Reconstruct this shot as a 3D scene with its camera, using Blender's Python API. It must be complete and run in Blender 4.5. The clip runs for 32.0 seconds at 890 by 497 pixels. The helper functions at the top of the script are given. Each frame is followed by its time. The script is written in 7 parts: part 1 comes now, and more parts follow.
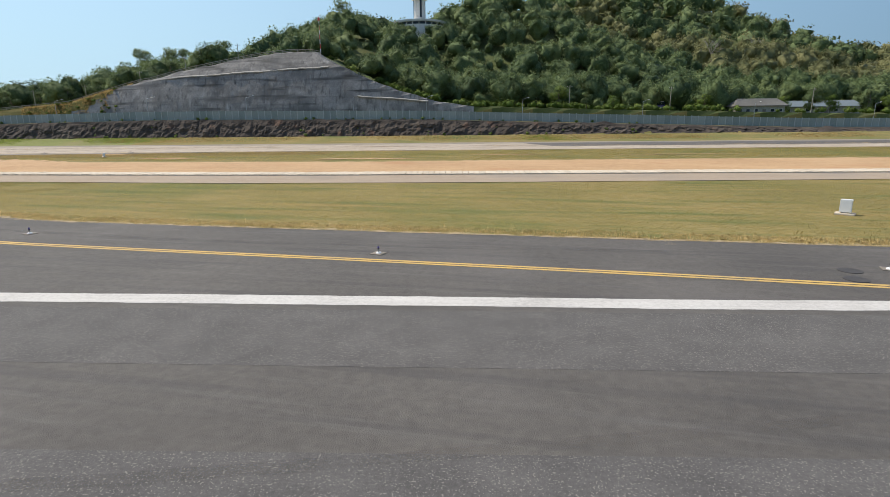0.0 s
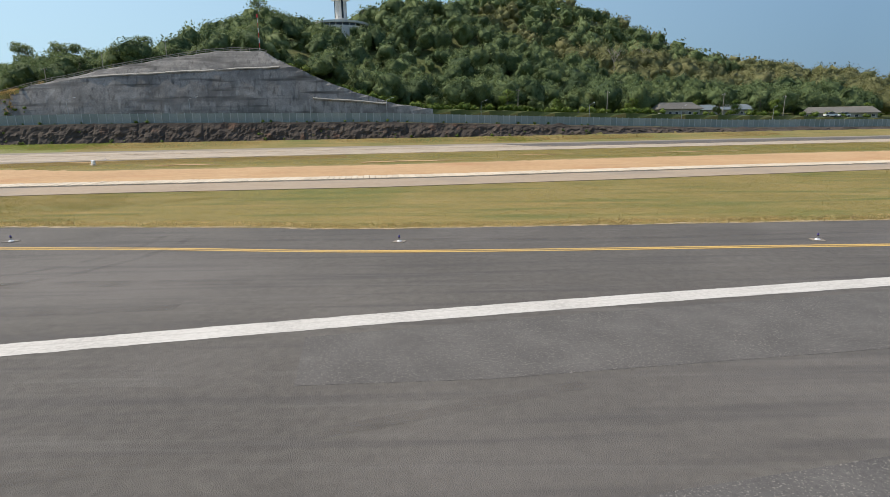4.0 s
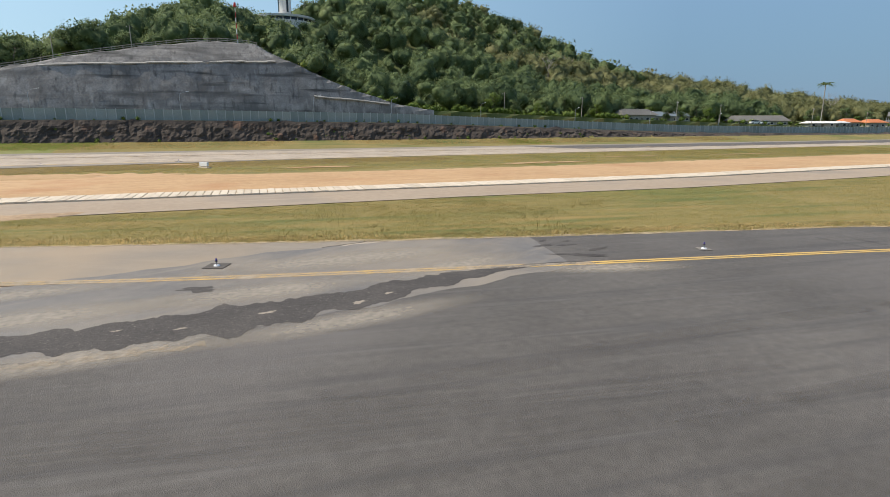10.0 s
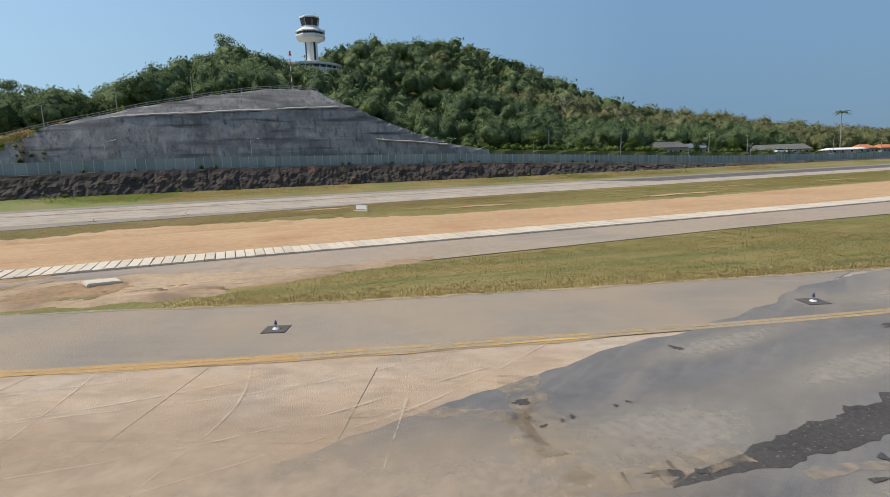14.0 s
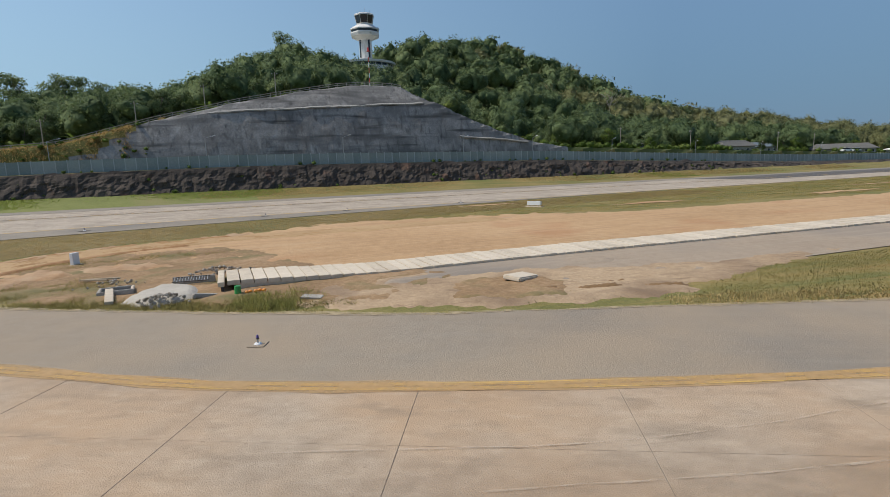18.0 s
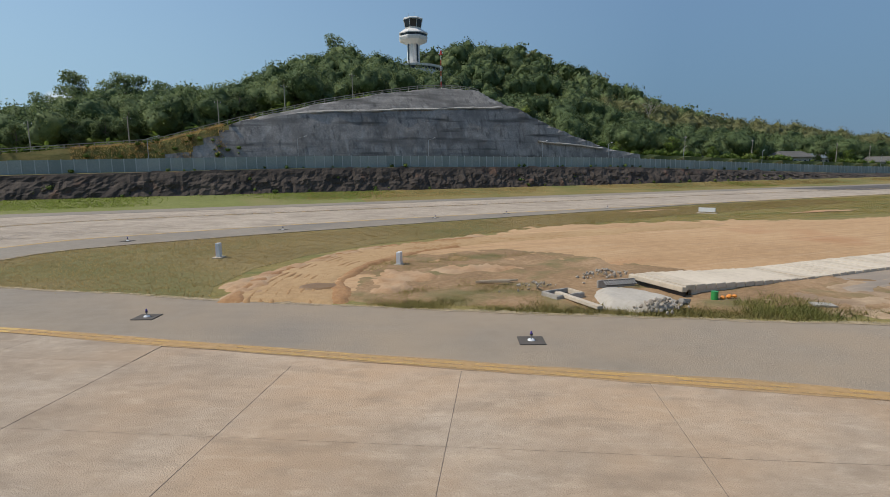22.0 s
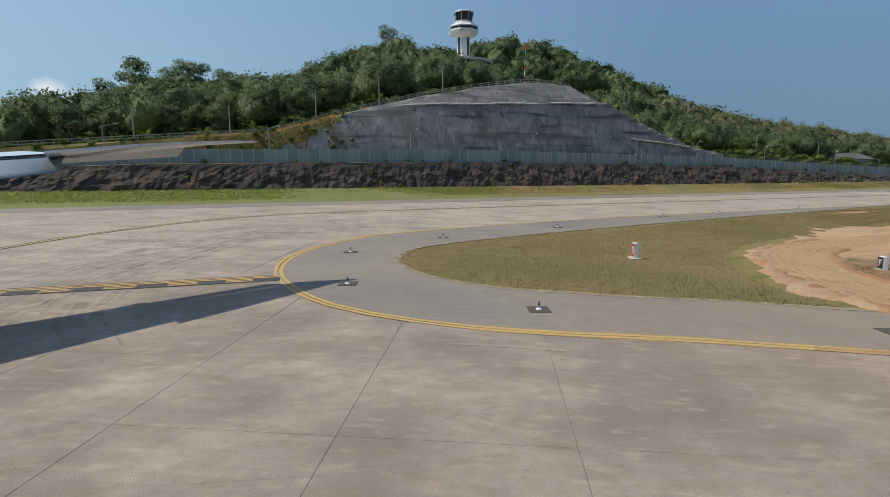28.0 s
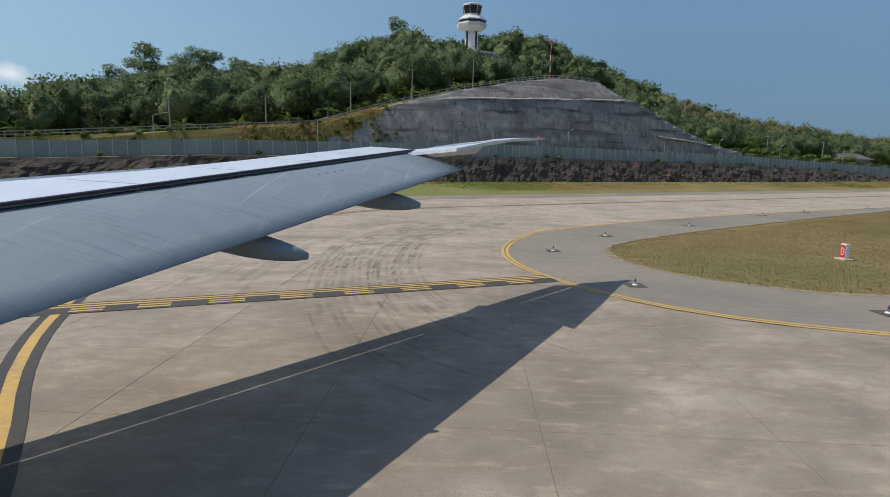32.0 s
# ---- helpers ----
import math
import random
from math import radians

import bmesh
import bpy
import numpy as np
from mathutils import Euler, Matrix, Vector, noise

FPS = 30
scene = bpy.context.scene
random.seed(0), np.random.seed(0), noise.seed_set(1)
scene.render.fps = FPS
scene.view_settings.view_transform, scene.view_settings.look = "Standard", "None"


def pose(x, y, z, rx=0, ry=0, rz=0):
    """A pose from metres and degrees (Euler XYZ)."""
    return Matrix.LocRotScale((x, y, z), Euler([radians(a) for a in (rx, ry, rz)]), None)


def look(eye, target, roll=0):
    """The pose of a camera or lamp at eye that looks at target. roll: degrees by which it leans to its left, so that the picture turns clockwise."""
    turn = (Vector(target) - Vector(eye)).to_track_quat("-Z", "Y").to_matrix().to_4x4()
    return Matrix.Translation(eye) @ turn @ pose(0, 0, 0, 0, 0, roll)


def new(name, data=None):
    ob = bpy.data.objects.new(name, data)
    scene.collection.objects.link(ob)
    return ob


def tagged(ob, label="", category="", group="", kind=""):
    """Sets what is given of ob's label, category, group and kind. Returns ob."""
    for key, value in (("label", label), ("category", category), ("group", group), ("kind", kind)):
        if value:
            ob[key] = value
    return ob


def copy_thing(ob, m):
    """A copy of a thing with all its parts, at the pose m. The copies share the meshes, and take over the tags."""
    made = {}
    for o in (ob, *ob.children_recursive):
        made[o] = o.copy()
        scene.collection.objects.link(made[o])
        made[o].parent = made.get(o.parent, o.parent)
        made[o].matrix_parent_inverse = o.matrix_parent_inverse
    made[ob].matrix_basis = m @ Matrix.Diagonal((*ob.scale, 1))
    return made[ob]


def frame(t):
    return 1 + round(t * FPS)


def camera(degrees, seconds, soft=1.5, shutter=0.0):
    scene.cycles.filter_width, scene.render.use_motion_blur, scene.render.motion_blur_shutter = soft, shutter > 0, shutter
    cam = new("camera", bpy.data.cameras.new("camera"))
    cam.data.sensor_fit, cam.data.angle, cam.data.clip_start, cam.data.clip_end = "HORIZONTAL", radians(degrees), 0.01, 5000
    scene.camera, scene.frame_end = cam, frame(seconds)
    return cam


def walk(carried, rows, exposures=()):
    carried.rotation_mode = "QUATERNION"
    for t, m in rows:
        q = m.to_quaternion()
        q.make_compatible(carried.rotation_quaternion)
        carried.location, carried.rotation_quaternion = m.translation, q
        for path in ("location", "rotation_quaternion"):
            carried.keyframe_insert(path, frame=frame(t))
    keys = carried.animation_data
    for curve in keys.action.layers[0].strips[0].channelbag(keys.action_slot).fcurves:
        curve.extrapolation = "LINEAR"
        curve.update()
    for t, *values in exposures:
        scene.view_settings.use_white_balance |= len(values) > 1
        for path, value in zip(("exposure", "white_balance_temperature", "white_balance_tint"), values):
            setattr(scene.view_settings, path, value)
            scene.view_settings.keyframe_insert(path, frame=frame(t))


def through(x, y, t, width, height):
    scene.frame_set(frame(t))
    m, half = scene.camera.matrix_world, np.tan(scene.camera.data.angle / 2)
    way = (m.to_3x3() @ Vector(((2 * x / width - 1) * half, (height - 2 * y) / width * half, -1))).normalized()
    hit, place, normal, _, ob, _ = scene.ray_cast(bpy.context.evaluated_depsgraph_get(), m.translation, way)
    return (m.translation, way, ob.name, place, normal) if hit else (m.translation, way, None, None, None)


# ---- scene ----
cam = camera(79.6, 32.0, soft=0.8)
# seconds, place in metres, turn in degrees
PATH = [
    (0.0, 0.00, -0.00, 5.64, 76.57, 0.55, -0.93),
    (0.5, -3.36, 0.32, 5.62, 76.69, 0.52, -1.71),
    (1.0, -6.62, 0.66, 5.61, 76.80, 1.16, -2.93),
    (1.5, -9.78, 0.99, 5.60, 76.88, 0.86, -4.26),
    (2.0, -12.94, 1.29, 5.57, 76.81, 0.57, -5.83),
    (2.5, -16.09, 1.60, 5.57, 76.74, 0.77, -7.60),
    (3.0, -19.21, 1.95, 5.58, 76.76, 0.61, -9.72),
    (3.5, -22.29, 2.34, 5.63, 76.77, 0.74, -11.65),
    (5.5, -34.81, 5.56, 5.58, 76.84, 0.18, -18.75),
    (6.0, -37.89, 6.67, 5.59, 76.82, 0.17, -20.30),
    (6.5, -40.97, 7.82, 5.62, 76.72, 0.22, -21.57),
    (7.0, -44.07, 9.03, 5.63, 76.64, 0.20, -22.75),
    (7.5, -47.17, 10.29, 5.61, 76.64, 0.04, -23.75),
    (8.0, -50.28, 11.64, 5.60, 76.64, -0.01, -24.68),
    (8.5, -53.40, 13.11, 5.62, 76.58, 0.04, -25.48),
    (9.0, -56.45, 14.62, 5.62, 76.55, -0.05, -25.97),
    (9.5, -59.36, 16.18, 5.61, 76.59, -0.07, -26.23),
    (10.0, -62.22, 17.77, 5.60, 76.96, -0.05, -26.39),
    (10.5, -65.07, 19.36, 5.62, 77.36, -0.16, -26.79),
    (11.0, -67.91, 20.96, 5.63, 77.89, 0.43, -27.31),
    (11.5, -70.75, 22.54, 5.60, 78.73, 0.38, -27.66),
    (12.0, -73.47, 24.08, 5.59, 79.28, 0.98, -28.03),
    (12.5, -75.96, 25.57, 5.60, 79.82, 1.09, -28.20),
    (13.0, -78.28, 27.02, 5.60, 80.35, 1.33, -28.30),
    (13.5, -80.49, 28.40, 5.60, 80.71, 1.48, -28.32),
    (14.0, -82.66, 29.83, 5.59, 81.11, 1.92, -28.38),
    (14.5, -84.82, 31.32, 5.55, 81.39, 1.91, -28.30),
    (16.5, -93.68, 36.65, 5.70, 81.00, 2.12, -27.57),
    (17.0, -95.88, 38.22, 5.66, 80.97, 2.06, -27.42),
    (17.5, -98.06, 39.79, 5.62, 81.04, 1.86, -27.29),
    (18.0, -100.26, 41.29, 5.60, 81.12, 1.75, -27.18),
    (18.5, -102.49, 42.63, 5.62, 81.26, 1.60, -27.16),
    (19.0, -104.69, 43.92, 5.62, 81.51, 1.34, -27.08),
    (19.5, -106.92, 45.35, 5.62, 81.69, 1.37, -27.06),
    (20.0, -109.07, 46.79, 5.61, 81.80, 1.47, -27.11),
    (20.5, -111.24, 48.32, 5.60, 81.84, 1.54, -27.13),
    (21.0, -113.50, 49.77, 5.60, 81.81, 0.91, -27.05),
    (21.5, -115.73, 51.11, 5.58, 81.81, 0.96, -26.96),
    (22.0, -117.88, 52.47, 5.54, 81.79, 0.71, -26.81),
    (22.5, -120.02, 53.83, 5.53, 81.68, 0.49, -26.56),
    (23.0, -122.16, 55.12, 5.55, 81.57, 0.59, -26.56),
    (23.5, -124.31, 56.39, 5.60, 81.59, 1.24, -26.68),
    (24.0, -126.39, 57.74, 5.57, 81.63, 0.64, -26.56),
    (24.5, -128.44, 59.14, 5.56, 81.67, -0.03, -26.47),
    (25.0, -130.43, 60.42, 5.57, 81.64, -0.16, -26.55),
    (25.5, -132.35, 61.72, 5.59, 81.53, -0.05, -26.70),
    (27.5, -139.53, 66.41, 5.59, 81.32, -0.16, -27.52),
    (28.0, -141.24, 67.49, 5.56, 81.33, -0.30, -27.72),
    (28.5, -142.90, 68.53, 5.54, 81.29, -0.53, -27.90),
    (29.0, -144.55, 69.52, 5.54, 81.27, -0.77, -28.16),
    (29.5, -146.20, 70.53, 5.57, 81.16, -1.00, -28.48),
    (30.0, -147.84, 71.45, 5.59, 81.03, -0.85, -28.85),
    (30.5, -149.44, 72.38, 5.62, 80.88, -0.91, -29.11),
    (31.0, -150.92, 73.27, 5.62, 80.83, -0.97, -29.35),
    (31.5, -152.41, 74.22, 5.62, 80.75, -1.17, -29.74),
    (32.0, -153.89, 75.15, 5.62, 80.69, -1.11, -30.24),
]
EXPOSURES = [(0, 0.3, 6650, 10), (3, 0.31, 6750, 10), (6.5, 0.33, 6850, 10), (10, 0.36, 6750, 10), (13, 0.2, 6450, 10), (17, -0.04, 6400, 10), (20, -0.1, 6450, 10), (25, -0.15, 6400, 10), (32, -0.14, 6350, 10)]
walk(cam, [(t, pose(x, y, z, rx, ry, rz)) for t, x, y, z, rx, ry, rz in PATH], EXPOSURES)

# ---- light ----
SUN_EL, SUN_AZ = 55.0, -62.0
world = bpy.data.worlds.new("sky")
scene.world = world
world.use_nodes = True
wn, wl = world.node_tree.nodes, world.node_tree.links
sky = wn.new("ShaderNodeTexSky")
sky.sky_type, sky.sun_disc = "NISHITA", False
sky.sun_elevation, sky.sun_rotation = radians(SUN_EL), radians(SUN_AZ)
sky.air_density, sky.dust_density, sky.ozone_density = 1.2, 0.7, 3.0
wn["Background"].inputs["Strength"].default_value = 0.13
# one small fair-weather cloud low in the sky
tc_ = wn.new("ShaderNodeTexCoord")
cloud_at = wn.new("ShaderNodeVectorMath")
cloud_at.operation = "SUBTRACT"
cloud_at.inputs[1].default_value = (-0.1366, 0.9845, 0.11)
wl.new(tc_.outputs["Generated"], cloud_at.inputs[0])
cloud_scale = wn.new("ShaderNodeVectorMath")
cloud_scale.operation = "MULTIPLY"
cloud_scale.inputs[1].default_value = (34.0, 34.0, 75.0)
wl.new(cloud_at.outputs[0], cloud_scale.inputs[0])
cloud_len = wn.new("ShaderNodeVectorMath")
cloud_len.operation = "LENGTH"
wl.new(cloud_scale.outputs[0], cloud_len.inputs[0])
cloud_noise = wn.new("ShaderNodeTexNoise")
cloud_noise.inputs["Scale"].default_value, cloud_noise.inputs["Detail"].default_value = 34.0, 6.0
wl.new(tc_.outputs["Generated"], cloud_noise.inputs["Vector"])
cloud_sum = wn.new("ShaderNodeMath")
cloud_sum.operation = "MULTIPLY_ADD"
cloud_sum.inputs[1].default_value = 1.4
wl.new(cloud_noise.outputs["Fac"], cloud_sum.inputs[0])
wl.new(cloud_len.outputs["Value"], cloud_sum.inputs[2])
cloud_mask = wn.new("ShaderNodeMapRange")
cloud_mask.inputs[1].default_value, cloud_mask.inputs[2].default_value, cloud_mask.inputs[3].default_value, cloud_mask.inputs[4].default_value = 0.85, 1.9, 0.8, 0.0
wl.new(cloud_sum.outputs[0], cloud_mask.inputs[0])
cloud_mix = wn.new("ShaderNodeMix")
cloud_mix.data_type = "RGBA"
cloud_mix.inputs["B"].default_value = (7.2, 7.2, 7.3, 1)
wl.new(cloud_mask.outputs[0], cloud_mix.inputs["Factor"])
# thin blue haze towards the horizon, all round
sep_ = wn.new("ShaderNodeSeparateXYZ")
wl.new(tc_.outputs["Generated"], sep_.inputs[0])
haze_fac = wn.new("ShaderNodeMapRange")
haze_fac.interpolation_type = "SMOOTHSTEP"
haze_fac.inputs[1].default_value, haze_fac.inputs[2].default_value, haze_fac.inputs[3].default_value, haze_fac.inputs[4].default_value = 0.02, 0.6, 0.88, 0.0
wl.new(sep_.outputs[2], haze_fac.inputs[0])
haze_mix = wn.new("ShaderNodeMix")
haze_mix.data_type = "RGBA"
# the haze is paler on the sun's side
toward = wn.new("ShaderNodeVectorMath")
toward.operation = "DOT_PRODUCT"
toward.inputs[1].default_value = (math.sin(radians(SUN_AZ)), math.cos(radians(SUN_AZ)), 0.0)
wl.new(tc_.outputs["Generated"], toward.inputs[0])
side_fac = wn.new("ShaderNodeMapRange")
side_fac.inputs[1].default_value, side_fac.inputs[2].default_value = -0.35, 0.95
wl.new(toward.outputs["Value"], side_fac.inputs[0])
haze_col = wn.new("ShaderNodeMix")
haze_col.data_type = "RGBA"
haze_col.inputs["A"].default_value, haze_col.inputs["B"].default_value = (0.85, 1.72, 2.85, 1), (3.05, 4.7, 6.0, 1)
wl.new(side_fac.outputs[0], haze_col.inputs["Factor"])
wl.new(haze_col.outputs["Result"], haze_mix.inputs["B"])
wl.new(haze_fac.outputs[0], haze_mix.inputs["Factor"])
wl.new(sky.outputs["Color"], haze_mix.inputs["A"])
wl.new(haze_mix.outputs["Result"], cloud_mix.inputs["A"])
wl.new(cloud_mix.outputs["Result"], wn["Background"].inputs["Color"])
lamp = bpy.data.lights.new("sun", "SUN")
lamp.energy, lamp.angle, lamp.color = 3.6, radians(0.53), (1.0, 0.925, 0.81)
sun = new("sun", lamp)
se, sa = radians(SUN_EL), radians(SUN_AZ)
sun.matrix_world = look((0, 0, 200), Vector((0, 0, 200)) - Vector((math.sin(sa) * math.cos(se), math.cos(sa) * math.cos(se), math.sin(se))))


# ---- materials ----
def material(name, colours, scale=1.0, rough=0.9, bump=0.3, bump_scale=None, detail=6.0, island=0.0, metal=0.0, stain=None, per_object=0.0, coords="Object", blotch=0.25):
    """Two or three colours mixed by noise at two scales, with relief."""
    m = bpy.data.materials.new(name)
    m.use_nodes = True
    nt = m.node_tree
    N, L = nt.nodes, nt.links
    bsdf = N["Principled BSDF"]
    bsdf.inputs["Roughness"].default_value = rough
    bsdf.inputs["Metallic"].default_value = metal
    geo = N.new("ShaderNodeNewGeometry")
    tc = N.new("ShaderNodeTexCoord")
    vec = geo.outputs["Position"] if coords == "World" else tc.outputs["Object"]
    big = N.new("ShaderNodeTexNoise")
    big.inputs["Scale"].default_value, big.inputs["Detail"].default_value = scale * blotch, 4.0
    fine = N.new("ShaderNodeTexNoise")
    fine.inputs["Scale"].default_value, fine.inputs["Detail"].default_value, fine.inputs["Roughness"].default_value = scale * 4, detail, 0.7
    for n in (big, fine):
        L.new(vec, n.inputs["Vector"])
    mix = N.new("ShaderNodeMath")
    mix.operation = "MULTIPLY_ADD"
    mix.inputs[1].default_value = 0.55
    L.new(fine.outputs["Fac"], mix.inputs[0])
    half = N.new("ShaderNodeMath")
    half.operation = "MULTIPLY"
    half.inputs[1].default_value = 0.45
    L.new(big.outputs["Fac"], half.inputs[0])
    L.new(half.outputs[0], mix.inputs[2])
    fac = mix.outputs[0]
    if island or per_object:
        src = geo.outputs["Random Per Island"] if island else N.new("ShaderNodeObjectInfo").outputs["Random"]
        sh = N.new("ShaderNodeMath")
        sh.operation = "MULTIPLY_ADD"
        sh.inputs[1].default_value = island or per_object
        L.new(src, sh.inputs[0])
        sub = N.new("ShaderNodeMath")
        sub.operation = "SUBTRACT"
        sub.inputs[1].default_value = 0.5 * (island or per_object)
        L.new(fac, sub.inputs[0])
        L.new(sub.outputs[0], sh.inputs[2])
        fac = sh.outputs[0]
    ramp = N.new("ShaderNodeValToRGB")
    cr = ramp.color_ramp
    while len(cr.elements) < len(colours):
        cr.elements.new(0.5)
    for i, c in enumerate(colours):
        cr.elements[i].position = 0.32 + 0.36 * i / max(1, len(colours) - 1)
        cr.elements[i].color = (*c, 1)
    L.new(fac, ramp.inputs["Fac"])
    out = ramp.outputs["Color"]
    if stain:
        col, sc, lo, hi = stain
        sn = N.new("ShaderNodeTexNoise")
        sn.inputs["Scale"].default_value, sn.inputs["Detail"].default_value = sc, 7.0
        L.new(vec, sn.inputs["Vector"])
        mr = N.new("ShaderNodeMapRange")
        mr.inputs[1].default_value, mr.inputs[2].default_value = lo, hi
        L.new(sn.outputs["Fac"], mr.inputs[0])
        mx = N.new("ShaderNodeMix")
        mx.data_type = "RGBA"
        mx.inputs["B"].default_value = (*col, 1)
        L.new(mr.outputs[0], mx.inputs["Factor"])
        L.new(out, mx.inputs["A"])
        out = mx.outputs["Result"]
    L.new(out, bsdf.inputs["Base Color"])
    if bump:
        b = N.new("ShaderNodeBump")
        b.inputs["Strength"].default_value, b.inputs["Distance"].default_value = bump, 0.05 / scale
        bn = N.new("ShaderNodeTexNoise")
        bn.inputs["Scale"].default_value, bn.inputs["Detail"].default_value = bump_scale or scale * 8, 5.0
        L.new(vec, bn.inputs["Vector"])
        L.new(bn.outputs["Fac"], b.inputs["Height"])
        L.new(b.outputs["Normal"], bsdf.inputs["Normal"])
    return m


def leaf_material(name, colours, scale=0.07, through=1.0, relief=0.0):
    """Leaves: light passes through them in part; each crown has its own shade of green."""
    m = material(name, colours, scale, 0.8, relief, 3.5, island=0.1, coords="World", blotch=0.6)
    N, L = m.node_tree.nodes, m.node_tree.links
    bsdf = N["Principled BSDF"]
    bsdf.inputs["Specular IOR Level"].default_value = 0.12
    if relief:
        N["Bump"].inputs["Distance"].default_value = 0.3
    ramp = N["Color Ramp"]
    tint = N.new("ShaderNodeAttribute")
    tint.attribute_name = "tint"
    shade = N.new("ShaderNodeMath")
    shade.operation = "MULTIPLY_ADD"
    shade.inputs[1].default_value = 0.12
    L.new(tint.outputs["Fac"], shade.inputs[0])
    L.new(ramp.inputs["Fac"].links[0].from_socket, shade.inputs[2])
    L.new(shade.outputs[0], ramp.inputs["Fac"])
    tr = N.new("ShaderNodeBsdfTranslucent")
    dim = N.new("ShaderNodeHueSaturation")
    dim.inputs["Value"].default_value = through
    L.new(ramp.outputs["Color"], dim.inputs["Color"])
    L.new(dim.outputs["Color"], tr.inputs["Color"])
    mx = N.new("ShaderNodeAddShader")
    L.new(bsdf.outputs[0], mx.inputs[0])
    L.new(tr.outputs[0], mx.inputs[1])
    L.new(mx.outputs[0], N["Material Output"].inputs["Surface"])
    return m


ASPHALT = material("asphalt", [(0.073, 0.065, 0.056), (0.106, 0.095, 0.082), (0.144, 0.13, 0.112)], 0.8, 0.85, 0.5, 60, stain=((0.155, 0.14, 0.125), 0.07, 0.5, 0.75), coords="World", blotch=0.22)
NEW_ASPHALT = material("smooth_blue_grey_asphalt", [(0.108, 0.103, 0.098), (0.15, 0.141, 0.131), (0.19, 0.178, 0.16)], 0.5, 0.8, 0.3, 60, stain=((0.24, 0.21, 0.17), 0.16, 0.5, 0.8), coords="World")
TAR = material("bare_tar_patch", [(0.035, 0.031, 0.027), (0.065, 0.057, 0.05), (0.10, 0.088, 0.075)], 2.0, 0.95, 0.8, 14, coords="World")
DUST = material("dusty_patch", [(0.26, 0.22, 0.17), (0.32, 0.27, 0.21), (0.38, 0.33, 0.26)], 0.8, 0.95, 0.2, 20, coords="World")
CONCRETE = material("concrete", [(0.325, 0.262, 0.192), (0.435, 0.36, 0.272), (0.515, 0.432, 0.335)], 0.5, 0.9, 0.3, 30, stain=((0.33, 0.275, 0.212), 3.0, 0.54, 0.95), per_object=0.12, coords="World", blotch=0.12)
JOINT = material("joint_filler", [(0.09, 0.075, 0.06), (0.19, 0.155, 0.12), (0.33, 0.26, 0.19)], 0.9, 0.95, 0.2, 20, coords="World")
SHOULDER = material("weathered_grey_asphalt", [(0.205, 0.173, 0.132), (0.268, 0.228, 0.176), (0.325, 0.28, 0.214)], 0.35, 0.9, 0.35, 40, stain=((0.19, 0.175, 0.152), 0.10, 0.48, 0.7), coords="World")
GRASS = material("dry_grass_ground", [(0.158, 0.132, 0.036), (0.228, 0.18, 0.055), (0.298, 0.226, 0.085)], 0.35, 1.0, 0.8, 3, stain=((0.10, 0.13, 0.024), 0.05, 0.5, 0.72), coords="World")
BLADE = leaf_material("grass_blades", [(0.149, 0.125, 0.033), (0.209, 0.167, 0.049), (0.27, 0.204, 0.075)], 0.3)
GREEN_BLADE = leaf_material("green_grass_blades", [(0.108, 0.117, 0.031), (0.152, 0.15, 0.046), (0.205, 0.182, 0.07)], 0.3)
BANK_BLADE = leaf_material("bright_grass_blades", [(0.1, 0.135, 0.025), (0.135, 0.17, 0.034), (0.18, 0.2, 0.055)], 0.3)
HOUSE_WALL = material("stained_house_wall", [(0.26, 0.245, 0.21), (0.36, 0.34, 0.30), (0.44, 0.42, 0.38)], 0.5, 0.85, 0.1, 3, coords="World")
DRY_BLADE = leaf_material("dry_brown_grass_blades", [(0.165, 0.117, 0.046), (0.23, 0.163, 0.064), (0.29, 0.208, 0.09)], 0.3)
BANK_GROUND = material("green_grass_ground", [(0.13, 0.15, 0.034), (0.18, 0.195, 0.05), (0.235, 0.23, 0.075)], 0.3, 1.0, 0.6, 3, stain=((0.23, 0.2, 0.08), 0.06, 0.52, 0.72), coords="World")
SOFT_BLADE = leaf_material("olive_weed_blades", [(0.105, 0.098, 0.034), (0.155, 0.136, 0.05), (0.205, 0.168, 0.07)], 0.5)
STRAW = leaf_material("straw_blades", [(0.22, 0.16, 0.07), (0.33, 0.245, 0.115), (0.44, 0.34, 0.17)], 0.3)
SAND = material("orange_sand", [(0.36, 0.215, 0.1), (0.472, 0.297, 0.148), (0.548, 0.36, 0.195)], 0.3, 0.95, 0.5, 5, stain=((0.40, 0.19, 0.08), 0.09, 0.58, 0.76), coords="World")
CLAY = material("red_brown_clay", [(0.3, 0.165, 0.08), (0.4, 0.245, 0.125), (0.48, 0.325, 0.19)], 0.9, 0.95, 0.9, 5, stain=((0.44, 0.30, 0.175), 0.5, 0.42, 0.62), coords="World")
TRAMPLED = material("trampled_brown_soil", [(0.19, 0.115, 0.052), (0.285, 0.178, 0.086), (0.42, 0.275, 0.15)], 0.9, 0.95, 0.8, 5, stain=((0.17, 0.14, 0.052), 0.35, 0.5, 0.66), coords="World")
TRACK = material("compacted_dirt", [(0.28, 0.213, 0.148), (0.352, 0.273, 0.192), (0.42, 0.33, 0.232)], 0.4, 0.95, 0.3, 6, stain=((0.245, 0.205, 0.162), 0.1, 0.5, 0.7), coords="World")
SLAB = material("pale_concrete", [(0.48, 0.40, 0.295), (0.60, 0.51, 0.385), (0.67, 0.575, 0.44)], 0.8, 0.85, 0.2, 20, per_object=0.2, coords="World")
